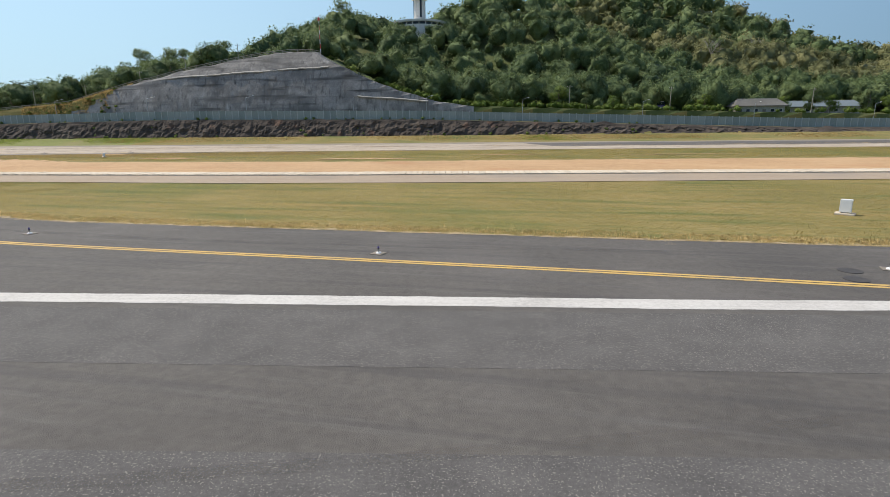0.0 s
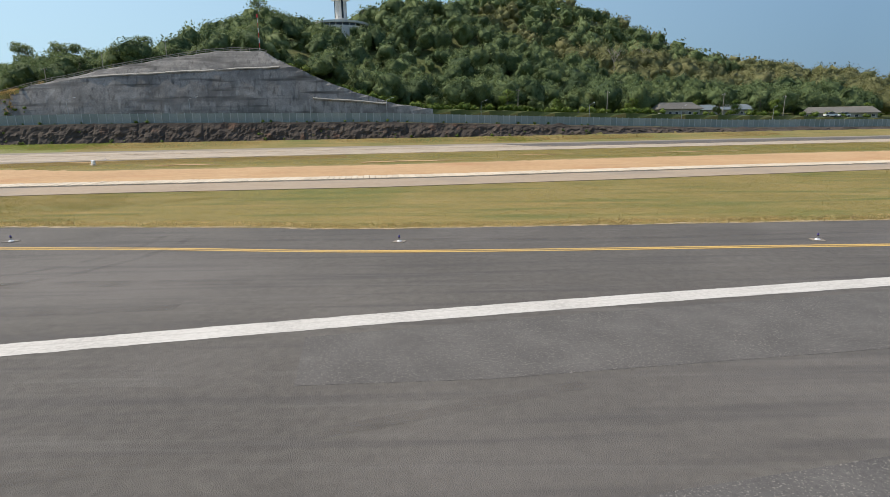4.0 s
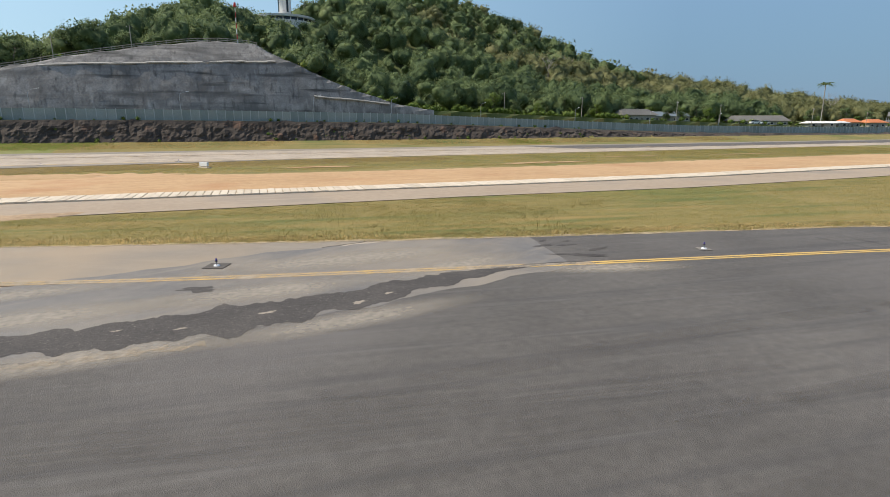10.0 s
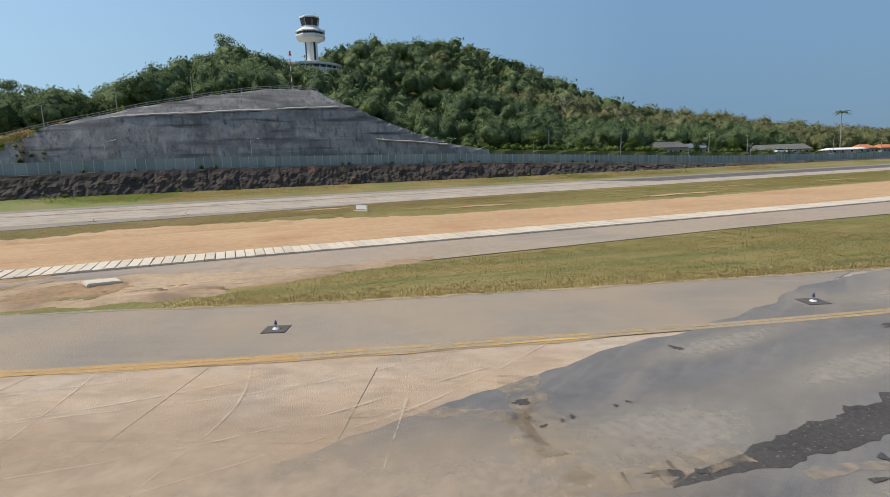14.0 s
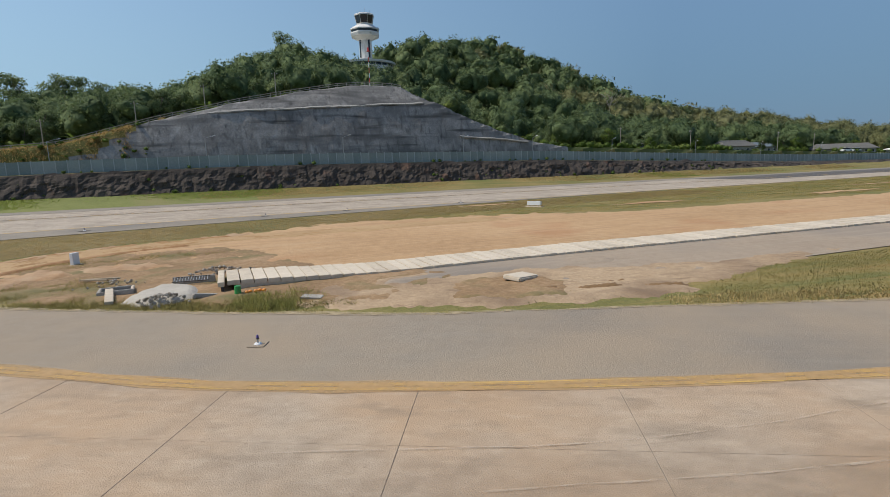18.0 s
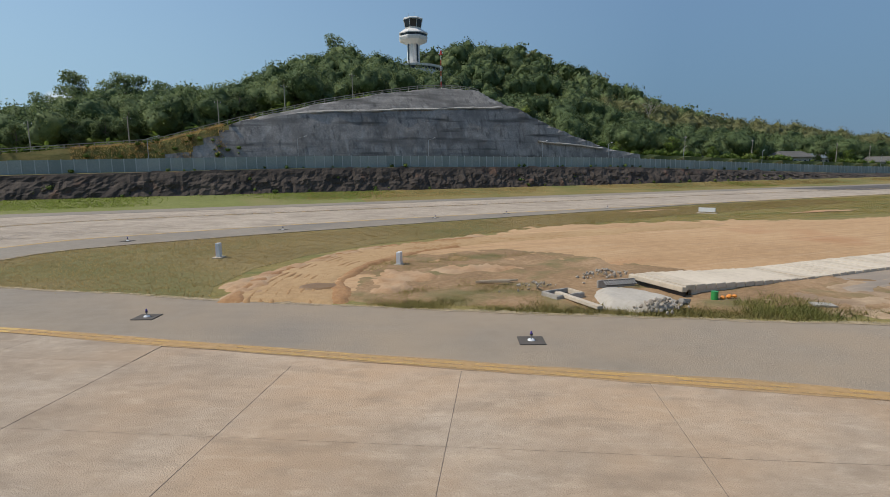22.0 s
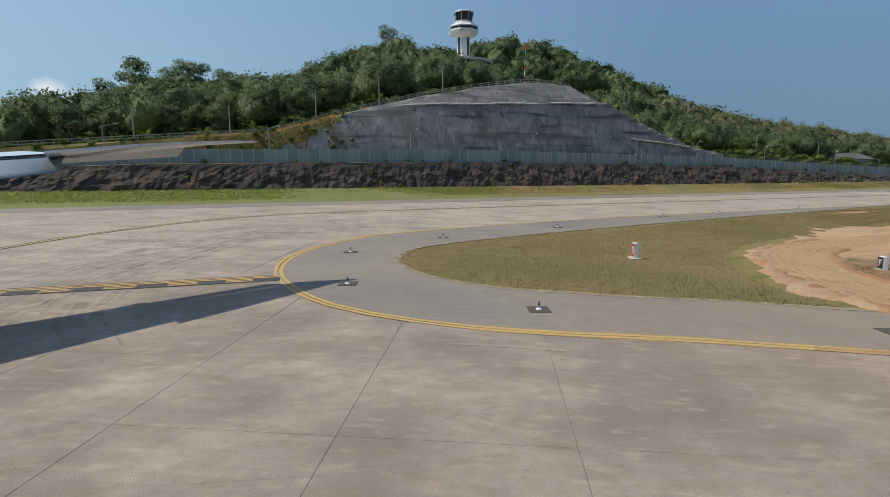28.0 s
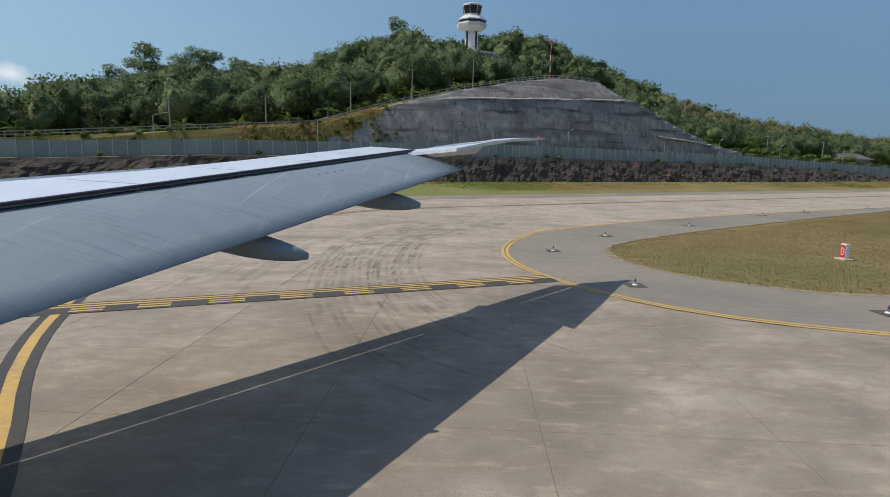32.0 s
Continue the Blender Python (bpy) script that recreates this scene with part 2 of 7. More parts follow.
RUBBLE = material("broken_concrete", [(0.27, 0.24, 0.2), (0.38, 0.345, 0.295), (0.48, 0.44, 0.38)], 1.0, 0.9, 0.4, 10, coords="World")
WATER = material("muddy_water", [(0.03, 0.028, 0.022), (0.045, 0.04, 0.03)], 0.5, 0.12, 0.0, coords="World")
YELLOW = material("worn_yellow_paint", [(0.34, 0.27, 0.16), (0.56, 0.36, 0.105), (0.64, 0.42, 0.115)], 1.2, 0.8, 0.2, 40, coords="World")
WHITE = material("worn_white_paint", [(0.38, 0.36, 0.325), (0.53, 0.505, 0.46), (0.61, 0.585, 0.54)], 1.6, 0.8, 0.2, 40, stain=((0.36, 0.34, 0.31), 7.0, 0.58, 0.85), coords="World")
BLACKPAINT = material("black_paint", [(0.045, 0.043, 0.04), (0.085, 0.08, 0.072)], 1.0, 0.85, 0.2, 40, coords="World")
FOREST_FLOOR = material("hillside_soil", [(0.05, 0.07, 0.018), (0.085, 0.105, 0.028), (0.14, 0.14, 0.05)], 0.1, 1.0, 0.5, 1, coords="World")
ROCK = material("sprayed_concrete_cliff", [(0.175, 0.164, 0.148), (0.265, 0.25, 0.226), (0.38, 0.36, 0.325)], 0.6, 0.95, 0.9, 1.2, stain=((0.155, 0.148, 0.136), 0.16, 0.5, 0.68), coords="World", blotch=0.5)
DARKROCK = material("dark_cut_rock", [(0.026, 0.021, 0.016), (0.064, 0.05, 0.039), (0.13, 0.1, 0.074)], 0.9, 0.95, 1.0, 1.2, stain=((0.19, 0.10, 0.06), 0.25, 0.6, 0.78), coords="World")
FENCE = material("painted_fence_panel", [(0.19, 0.235, 0.213), (0.245, 0.288, 0.262), (0.305, 0.345, 0.315)], 0.8, 0.6, 0.1, per_object=0.3, coords="World")
FENCE_POST = material("fence_post_paint", [(0.36, 0.40, 0.38), (0.44, 0.47, 0.45)], 1.0, 0.6, 0.1, coords="World")
PLASTER = material("white_painted_concrete", [(0.60, 0.575, 0.52), (0.72, 0.70, 0.65), (0.78, 0.77, 0.73)], 0.5, 0.7, 0.1, 4, stain=((0.45, 0.38, 0.31), 0.5, 0.56, 0.8), coords="World")
GLASS = material("dark_tinted_glass", [(0.012, 0.016, 0.02), (0.02, 0.026, 0.032)], 0.5, 0.08, 0.0)
STEEL = material("galvanised_steel", [(0.32, 0.33, 0.33), (0.45, 0.46, 0.46)], 3.0, 0.45, 0.1, metal=0.6)
DARK_STEEL = material("dark_weathered_steel", [(0.04, 0.036, 0.032), (0.075, 0.066, 0.058)], 3.0, 0.7, 0.3)
WHITE_PAINT = material("white_enamel", [(0.70, 0.70, 0.68), (0.80, 0.80, 0.78)], 1.0, 0.45, 0.05)
RED_PAINT = material("red_enamel", [(0.50, 0.035, 0.025), (0.62, 0.05, 0.03)], 1.0, 0.5, 0.05)
BLACK_PAINT = material("black_enamel", [(0.015, 0.015, 0.016), (0.03, 0.03, 0.03)], 1.0, 0.5, 0.05)
BARK = material("grey_brown_bark", [(0.10, 0.08, 0.06), (0.17, 0.14, 0.11), (0.24, 0.21, 0.17)], 2.0, 0.95, 0.8)
PALE_BARK = material("pale_bark", [(0.30, 0.27, 0.22), (0.40, 0.36, 0.30)], 2.0, 0.95, 0.5)
DRY_WOOD = material("bleached_timber", [(0.38, 0.29, 0.19), (0.5, 0.40, 0.28)], 2.0, 0.9, 0.4)
ROOF_GREY = material("grey_fibre_cement_roof", [(0.085, 0.082, 0.07), (0.125, 0.12, 0.105), (0.17, 0.163, 0.145)], 0.6, 0.85, 0.5, 3, coords="World")
ROOF_BLUE = material("blue_grey_sheet_roof", [(0.11, 0.14, 0.155), (0.15, 0.185, 0.20)], 0.6, 0.85, 0.2, 3, coords="World")
ROOF_ORANGE = material("orange_tile_roof", [(0.45, 0.14, 0.05), (0.58, 0.21, 0.08)], 0.8, 0.75, 0.3, 3, coords="World")
PURPLE = material("purple_enamel", [(0.07, 0.045, 0.22), (0.11, 0.07, 0.30)], 1.0, 0.4, 0.0)
PLASTIC_GREEN = material("green_plastic", [(0.03, 0.25, 0.06), (0.05, 0.33, 0.08)], 2.0, 0.4, 0.0)
PLASTIC_ORANGE = material("orange_plastic", [(0.75, 0.20, 0.03), (0.82, 0.35, 0.04)], 6.0, 0.5, 0.0)
WING = material("painted_wing_skin", [(0.58, 0.62, 0.66), (0.66, 0.70, 0.735), (0.71, 0.75, 0.78)], 0.5, 0.32, 0.02, 3, stain=((0.48, 0.5, 0.52), 1.6, 0.58, 0.85))
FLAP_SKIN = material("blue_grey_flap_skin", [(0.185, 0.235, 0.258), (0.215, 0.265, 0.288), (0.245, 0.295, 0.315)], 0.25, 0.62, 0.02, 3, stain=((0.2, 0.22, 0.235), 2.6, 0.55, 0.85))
TYRE_RUBBER = material("tyre_rubber", [(0.02, 0.02, 0.02), (0.035, 0.035, 0.035)], 2.0, 0.85, 0.3)


def add_streaks(m, colour, sx, sz, lo, hi):
    """Stains drawn out downwards, as run-off leaves them."""
    N, L = m.node_tree.nodes, m.node_tree.links
    geo = N.new("ShaderNodeNewGeometry")
    mp = N.new("ShaderNodeMapping")
    mp.inputs["Scale"].default_value = (sx, sx, sz)
    L.new(geo.outputs["Position"], mp.inputs["Vector"])
    ns = N.new("ShaderNodeTexNoise")
    ns.inputs["Scale"].default_value, ns.inputs["Detail"].default_value = 1.0, 8.0
    L.new(mp.outputs[0], ns.inputs["Vector"])
    mr = N.new("ShaderNodeMapRange")
    mr.inputs[1].default_value, mr.inputs[2].default_value = lo, hi
    L.new(ns.outputs["Fac"], mr.inputs[0])
    sock = N["Principled BSDF"].inputs["Base Color"]
    mx = N.new("ShaderNodeMix")
    mx.data_type = "RGBA"
    mx.inputs["B"].default_value = (*colour, 1)
    L.new(mr.outputs[0], mx.inputs["Factor"])
    L.new(sock.links[0].from_socket, mx.inputs["A"])
    L.new(mx.outputs["Result"], sock)


def add_scuffs(m, colour, turn, along, across, lo, hi):
    """Stains drawn out along one heading on the ground."""
    N, L = m.node_tree.nodes, m.node_tree.links
    geo = N.new("ShaderNodeNewGeometry")
    mp = N.new("ShaderNodeMapping")
    mp.vector_type = "TEXTURE"
    mp.inputs["Rotation"].default_value = (0, 0, radians(turn))
    mp.inputs["Scale"].default_value = (along, across, 1.0)
    L.new(geo.outputs["Position"], mp.inputs["Vector"])
    ns = N.new("ShaderNodeTexNoise")
    ns.inputs["Scale"].default_value, ns.inputs["Detail"].default_value, ns.inputs["Roughness"].default_value = 1.0, 7.0, 0.6
    L.new(mp.outputs[0], ns.inputs["Vector"])
    mr = N.new("ShaderNodeMapRange")
    mr.inputs[1].default_value, mr.inputs[2].default_value = lo, hi
    L.new(ns.outputs["Fac"], mr.inputs[0])
    sock = N["Principled BSDF"].inputs["Base Color"]
    mx = N.new("ShaderNodeMix")
    mx.data_type = "RGBA"
    mx.inputs["B"].default_value = (*colour, 1)
    L.new(mr.outputs[0], mx.inputs["Factor"])
    L.new(sock.links[0].from_socket, mx.inputs["A"])
    L.new(mx.outputs["Result"], sock)


def add_specks(m, colour, scale, cut):
    """Small pale stones that show in a coarse surface."""
    N, L = m.node_tree.nodes, m.node_tree.links
    geo = N.new("ShaderNodeNewGeometry")
    ns = N.new("ShaderNodeTexNoise")
    ns.inputs["Scale"].default_value, ns.inputs["Detail"].default_value = scale, 1.0
    L.new(geo.outputs["Position"], ns.inputs["Vector"])
    mr = N.new("ShaderNodeMapRange")
    mr.inputs[1].default_value, mr.inputs[2].default_value = cut, cut + 0.06
    L.new(ns.outputs["Fac"], mr.inputs[0])
    sock = N["Principled BSDF"].inputs["Base Color"]
    mx = N.new("ShaderNodeMix")
    mx.data_type = "RGBA"
    mx.inputs["B"].default_value = (*colour, 1)
    L.new(mr.outputs[0], mx.inputs["Factor"])
    L.new(sock.links[0].from_socket, mx.inputs["A"])
    L.new(mx.outputs["Result"], sock)


def add_dust(m, colour, x0, x1, y1, least, most):
    """Dust that has settled on a stretch of pavement, in uneven patches that thin out towards its ends."""
    N, L = m.node_tree.nodes, m.node_tree.links
    geo = N.new("ShaderNodeNewGeometry")
    sp = N.new("ShaderNodeSeparateXYZ")
    L.new(geo.outputs["Position"], sp.inputs[0])
    ns = N.new("ShaderNodeTexNoise")
    ns.inputs["Scale"].default_value, ns.inputs["Detail"].default_value = 0.22, 7.0
    L.new(geo.outputs["Position"], ns.inputs["Vector"])
    fac = N.new("ShaderNodeMapRange")
    fac.inputs[1].default_value, fac.inputs[2].default_value, fac.inputs[3].default_value, fac.inputs[4].default_value = 0.36, 0.64, least, most
    L.new(ns.outputs["Fac"], fac.inputs[0])
    out = fac.outputs[0]
    for axis, a, b in ((0, x0 - 9, x0 + 9), (0, x1 + 7, x1 - 7), (1, y1 + 8, y1 - 8)):
        mr = N.new("ShaderNodeMapRange")
        mr.interpolation_type = "SMOOTHSTEP"
        mr.inputs[1].default_value, mr.inputs[2].default_value = min(a, b), max(a, b)
        mr.inputs[3].default_value, mr.inputs[4].default_value = (0, 1) if a < b else (1, 0)
        L.new(sp.outputs[axis], mr.inputs[0])
        mu = N.new("ShaderNodeMath")
        mu.operation = "MULTIPLY"
        L.new(out, mu.inputs[0])
        L.new(mr.outputs[0], mu.inputs[1])
        out = mu.outputs[0]
    sock = N["Principled BSDF"].inputs["Base Color"]
    mx = N.new("ShaderNodeMix")
    mx.data_type = "RGBA"
    mx.inputs["B"].default_value = (*colour, 1)
    L.new(out, mx.inputs["Factor"])
    L.new(sock.links[0].from_socket, mx.inputs["A"])
    L.new(mx.outputs["Result"], sock)


add_specks(CONCRETE, (0.22, 0.18, 0.138), 9.0, 0.71)
add_specks(CONCRETE, (0.46, 0.405, 0.335), 7.0, 0.74)
add_specks(CONCRETE, (0.24, 0.2, 0.155), 34.0, 0.64)
add_specks(CONCRETE, (0.6, 0.52, 0.42), 26.0, 0.66)
add_specks(SHOULDER, (0.31, 0.275, 0.23), 12.0, 0.68)
add_specks(ASPHALT, (0.22, 0.2, 0.178), 22.0, 0.74)
add_specks(TAR, (0.15, 0.132, 0.112), 14.0, 0.66)
add_scuffs(CONCRETE, (0.29, 0.242, 0.187), -50, 3.0, 0.8, 0.53, 0.85)
add_scuffs(CONCRETE, (0.57, 0.49, 0.39), -32, 3.0, 0.3, 0.57, 0.88)
add_scuffs(CONCRETE, (0.21, 0.172, 0.128), -32, 5.0, 3.2, 0.46, 0.8)
add_scuffs(CONCRETE, (0.25, 0.208, 0.158), 12, 1.3, 0.8, 0.5, 0.82)
add_scuffs(CONCRETE, (0.55, 0.47, 0.37), -42, 1.2, 0.14, 0.6, 0.85)
add_scuffs(CONCRETE, (0.24, 0.2, 0.158), -20, 4.0, 0.1, 0.6, 0.76)
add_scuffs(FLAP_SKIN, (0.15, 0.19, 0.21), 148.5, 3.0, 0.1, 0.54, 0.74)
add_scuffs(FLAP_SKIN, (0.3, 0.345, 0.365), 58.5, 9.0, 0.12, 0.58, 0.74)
add_scuffs(ASPHALT, (0.065, 0.06, 0.056), -12, 12.0, 0.7, 0.5, 0.8)
add_scuffs(ASPHALT, (0.15, 0.138, 0.125), -14, 9.0, 0.4, 0.55, 0.85)
add_scuffs(NEW_ASPHALT, (0.26, 0.225, 0.18), 22, 4.0, 0.6, 0.5, 0.85)
add_scuffs(WHITE, (0.34, 0.32, 0.28), -3, 7.0, 0.07, 0.52, 0.8)
add_scuffs(SHOULDER, (0.29, 0.255, 0.205), -34, 8.0, 0.5, 0.5, 0.8)
for m_ in (GRASS, BLADE):
    add_scuffs(m_, (0.115, 0.132, 0.032), -13, 16.0, 1.6, 0.5, 0.68)
    add_scuffs(m_, (0.3, 0.205, 0.07), -13, 22.0, 1.1, 0.54, 0.74)
add_scuffs(SAND, (0.36, 0.215, 0.105), -6, 14.0, 0.7, 0.52, 0.74)
add_scuffs(SAND, (0.54, 0.39, 0.24), -4, 18.0, 0.5, 0.55, 0.8)
add_scuffs(TRACK, (0.37, 0.30, 0.22), -8, 14.0, 0.5, 0.5, 0.75)
add_streaks(ROCK, (0.42, 0.405, 0.37), 0.5, 0.08, 0.56, 0.78)
add_streaks(ROCK, (0.1, 0.096, 0.088), 0.9, 0.10, 0.54, 0.74)
add_streaks(ROCK, (0.12, 0.115, 0.105), 0.04, 0.33, 0.54, 0.70)
add_streaks(ROCK, (0.06, 0.058, 0.052), 0.05, 0.55, 0.56, 0.70)


add_dust(CONCRETE, (0.215, 0.178, 0.135), -172, -120, 100, 0.12, 0.9)
add_dust(CONCRETE, (0.475, 0.312, 0.178), -122, -66, 92, 0.25, 0.75)
add_scuffs(CONCRETE, (0.25, 0.188, 0.128), -32, 1.6, 0.7, 0.5, 0.86)
add_scuffs(CONCRETE, (0.56, 0.44, 0.31), -32, 0.9, 0.35, 0.54, 0.95)
add_dust(NEW_ASPHALT, (0.32, 0.262, 0.19), -66, -47, 60, 0.0, 0.5)
add_dust(SHOULDER, (0.36, 0.275, 0.185), -124, -58, 88, 0.3, 0.85)


LEAF = leaf_material("forest_leaves", [(0.048, 0.074, 0.033), (0.092, 0.127, 0.053), (0.145, 0.178, 0.075)], 0.2, 0.5, 0.45)
LEAF_OLIVE = leaf_material("olive_leaves", [(0.085, 0.095, 0.042), (0.132, 0.138, 0.06), (0.185, 0.177, 0.083)], 0.2, 0.5, 0.45)
LEAF_BRIGHT = leaf_material("bright_shrub_leaves", [(0.05, 0.08, 0.016), (0.085, 0.125, 0.026), (0.13, 0.16, 0.042)], 0.15, 0.7, 0.6)


def mark_material(name, colour, cover, scale, least=0.0):
    """A worn mark that lets the pavement show through in streaks."""
    m = material(name, [colour, tuple(c * 1.3 for c in colour)], 1.0, 0.85, 0.0, coords="World")
    N, L = m.node_tree.nodes, m.node_tree.links
    geo = N.new("ShaderNodeNewGeometry")
    ns = N.new("ShaderNodeTexNoise")
    ns.inputs["Scale"].default_value, ns.inputs["Detail"].default_value = scale, 6.0
    L.new(geo.outputs["Position"], ns.inputs["Vector"])
    mr = N.new("ShaderNodeMapRange")
    mr.inputs[1].default_value, mr.inputs[2].default_value, mr.inputs[3].default_value, mr.inputs[4].default_value = 0.36, 0.68, least, cover
    L.new(ns.outputs["Fac"], mr.inputs[0])
    tp = N.new("ShaderNodeBsdfTransparent")
    mx = N.new("ShaderNodeMixShader")
    L.new(mr.outputs[0], mx.inputs[0])
    L.new(tp.outputs[0], mx.inputs[1])
    L.new(N["Principled BSDF"].outputs[0], mx.inputs[2])
    L.new(mx.outputs[0], N["Material Output"].inputs["Surface"])
    return m


def film_material(name, colour, cover, scale, least=0.0):
    """A film of dust or dirt, thickest in its middle and fading outwards."""
    m = mark_material(name, colour, cover, scale, least)
    N, L = m.node_tree.nodes, m.node_tree.links
    tc = N.new("ShaderNodeTexCoord")
    ln = N.new("ShaderNodeVectorMath")
    ln.operation = "LENGTH"
    L.new(tc.outputs["Object"], ln.inputs[0])
    mr = N.new("ShaderNodeMapRange")
    mr.inputs[1].default_value, mr.inputs[2].default_value, mr.inputs[3].default_value, mr.inputs[4].default_value = 0.25, 0.98, 1.0, 0.0
    L.new(ln.outputs["Value"], mr.inputs[0])
    mixer = N["Mix Shader"]
    mu = N.new("ShaderNodeMath")
    mu.operation = "MULTIPLY"
    L.new(mixer.inputs[0].links[0].from_socket, mu.inputs[0])
    L.new(mr.outputs[0], mu.inputs[1])
    L.new(mu.outputs[0], mixer.inputs[0])
    return m


TYRE_MARK = mark_material("tyre_mark", (0.11, 0.1, 0.088), 0.22, 0.8)
PALE_MARK = mark_material("pale_scuff", (0.5, 0.41, 0.3), 0.5, 1.8)


# ---- builders ----
def mesh_object(name, verts, faces, mat, parent=None, label="", smooth=False):
    me = bpy.data.meshes.new(name)
    me.from_pydata(verts, [], faces)
    me.materials.append(mat)
    if smooth:
        me.polygons.foreach_set("use_smooth", [True] * len(me.polygons))
    ob = new(name, me)
    if parent:
        ob.parent = parent
    if label:
        ob["label"] = label
    return ob


def part(name, bm, mat, parent=None, label="", smooth=False):
    me = bpy.data.meshes.new(name)
    bmesh.ops.recalc_face_normals(bm, faces=bm.faces)
    bm.to_mesh(me)
    bm.free()
    me.materials.append(mat)
    if smooth:
        me.polygons.foreach_set("use_smooth", [True] * len(me.polygons))
    ob = new(name, me)
    if parent:
        ob.parent = parent
    if label:
        ob["label"] = label
    return ob


def box(bm, size, at=(0, 0, 0), turn=(0, 0, 0), bevel=0.0):
    r = bmesh.ops.create_cube(bm, size=1.0, matrix=pose(*at, *turn) @ Matrix.Diagonal((*size, 1)))
    if bevel:
        edges = list({e for v in r["verts"] for e in v.link_edges})
        bmesh.ops.bevel(bm, geom=edges, offset=bevel, segments=2, affect="EDGES")
    return r["verts"]


def cone(bm, r1, r2, h, at=(0, 0, 0), turn=(0, 0, 0), seg=12):
    """A round bar or cone that stands on the place given."""
    bmesh.ops.create_cone(bm, cap_ends=True, segments=seg, radius1=r1, radius2=r2, depth=h, matrix=pose(*at, *turn) @ Matrix.Translation((0, 0, h / 2)))


def smooth_line(pts, step=1.5):
    """A rounded line through the corners (Catmull-Rom), with points about a step apart."""
    p = np.array(pts, float)
    q = np.vstack([2 * p[0] - p[1], p, 2 * p[-1] - p[-2]])
    out = []
    for i in range(1, len(q) - 2):
        n = max(1, int(np.linalg.norm(q[i + 1] - q[i]) / step))
        for k in range(n):
            t = k / n
            out.append(0.5 * (2 * q[i] + (q[i + 1] - q[i - 1]) * t + (2 * q[i - 1] - 5 * q[i] + 4 * q[i + 1] - q[i + 2]) * t ** 2 + (3 * q[i] - q[i - 1] - 3 * q[i + 1] + q[i + 2]) * t ** 3))
    out.append(p[-1])
    return np.array(out)


def sheet(name, outline, z, mat, label="", category="", thick=0.03, kind="structure", parent=None):
    """A thin slab with the outline given, its top at z."""
    bm = bmesh.new()
    top = [bm.verts.new((x, y, z)) for x, y in outline]
    f = bm.faces.new(top)
    r = bmesh.ops.extrude_face_region(bm, geom=[f])
    for v in r["geom"]:
        if isinstance(v, bmesh.types.BMVert):
            v.co.z = z - thick
    ob = part(name, bm, mat, parent)
    if label:
        tagged(ob, label, category or name.replace("_", " "), kind=kind)
    return ob


def offset_line(line, d):
    line = np.asarray(line, float)
    t = np.gradient(line, axis=0)
    t /= np.linalg.norm(t, axis=1)[:, None]
    return line + d * np.stack([-t[:, 1], t[:, 0]], 1)


def ribbon(name, line, width, z, mat, label, category, ragged=0.0, off=0.0, parent=None, gaps=()):
    """A painted band along a line, a few millimetres thick."""
    line = np.asarray(line, float)
    a, b = offset_line(line, off + width / 2), offset_line(line, off - width / 2)
    if ragged:
        a = a + np.random.normal(0, ragged, a.shape)
        b = b + np.random.normal(0, ragged, b.shape)
    n = len(line)
    vs = [(*p, z) for p in a] + [(*p, z) for p in b]
    fs = [(i, i + 1, n + i + 1, n + i) for i in range(n - 1) if i not in gaps]
    ob = mesh_object(name, vs, fs, mat, parent)
    if label:
        tagged(ob, label, category, kind="structure")
    return ob


# ---- the lie of the land ----
CREST_X = [-600, -250, -170, -121, -104, -83, -70, -57, -48, -39, -34, -22, -11.5, 0, 12, 30, 60, 120, 200, 600]
CREST_Z = [3, 6, 8, 12.2, 17.3, 22.8, 25.4, 27.7, 28.5, 28.1, 25.0, 19.2, 15.0, 11.8, 10, 9.5, 8.5, 7, 5, 3]
HILLS = [(-44, 300, 49, 47, 54), (-124, 290, 26, 42, 54), (157, 505, 109, 128, 119), (150, 310, 26, 60, 60), (311, 366, 31, 129, 87), (432, 599, 70, 163, 112), (40, 336, 67, 59, 60)]


def embankment(x):
    return np.interp(x, [-400, -165, -143, -88, -60, -5, 50, 110, 200, 600], [3.2, 4.9, 5.8, 6.6, 6.55, 6.1, 4.5, 2.8, 2.1, 1.8])


def hill_height(x, y):
    s = np.interp(x, CREST_X, CREST_Z) * np.clip(1.5 - np.clip(y - 196, 0, 1e9) / 160, 0, 1)
    s = np.clip(s, 0.1, None) ** 4
    for cx, cy, h, sx, sy in HILLS:
        s = s + (h * np.exp(-0.5 * (((x - cx) / sx) ** 2 + ((y - cy) / sy) ** 2))) ** 4
    return s ** 0.25


def bench(x):
    return np.interp(x, [-130, -82, -58, -34, -10], [17.0, 20.5, 21.9, 23.2, 24.4])


def cut_profile(x, yy):
    """Height of the excavated face: a steep lower tier, a narrow bench and a flatter upper tier."""
    e, b = embankment(x) + 0.8, bench(x)
    z = e + (b - e) * np.clip((yy - 177.5) / 5.0, 0, 1) ** 0.9
    return z + 1.3 * np.clip(yy - 184.2, 0, 15) + 2.0 * np.clip(yy - 199.2, 0, None)


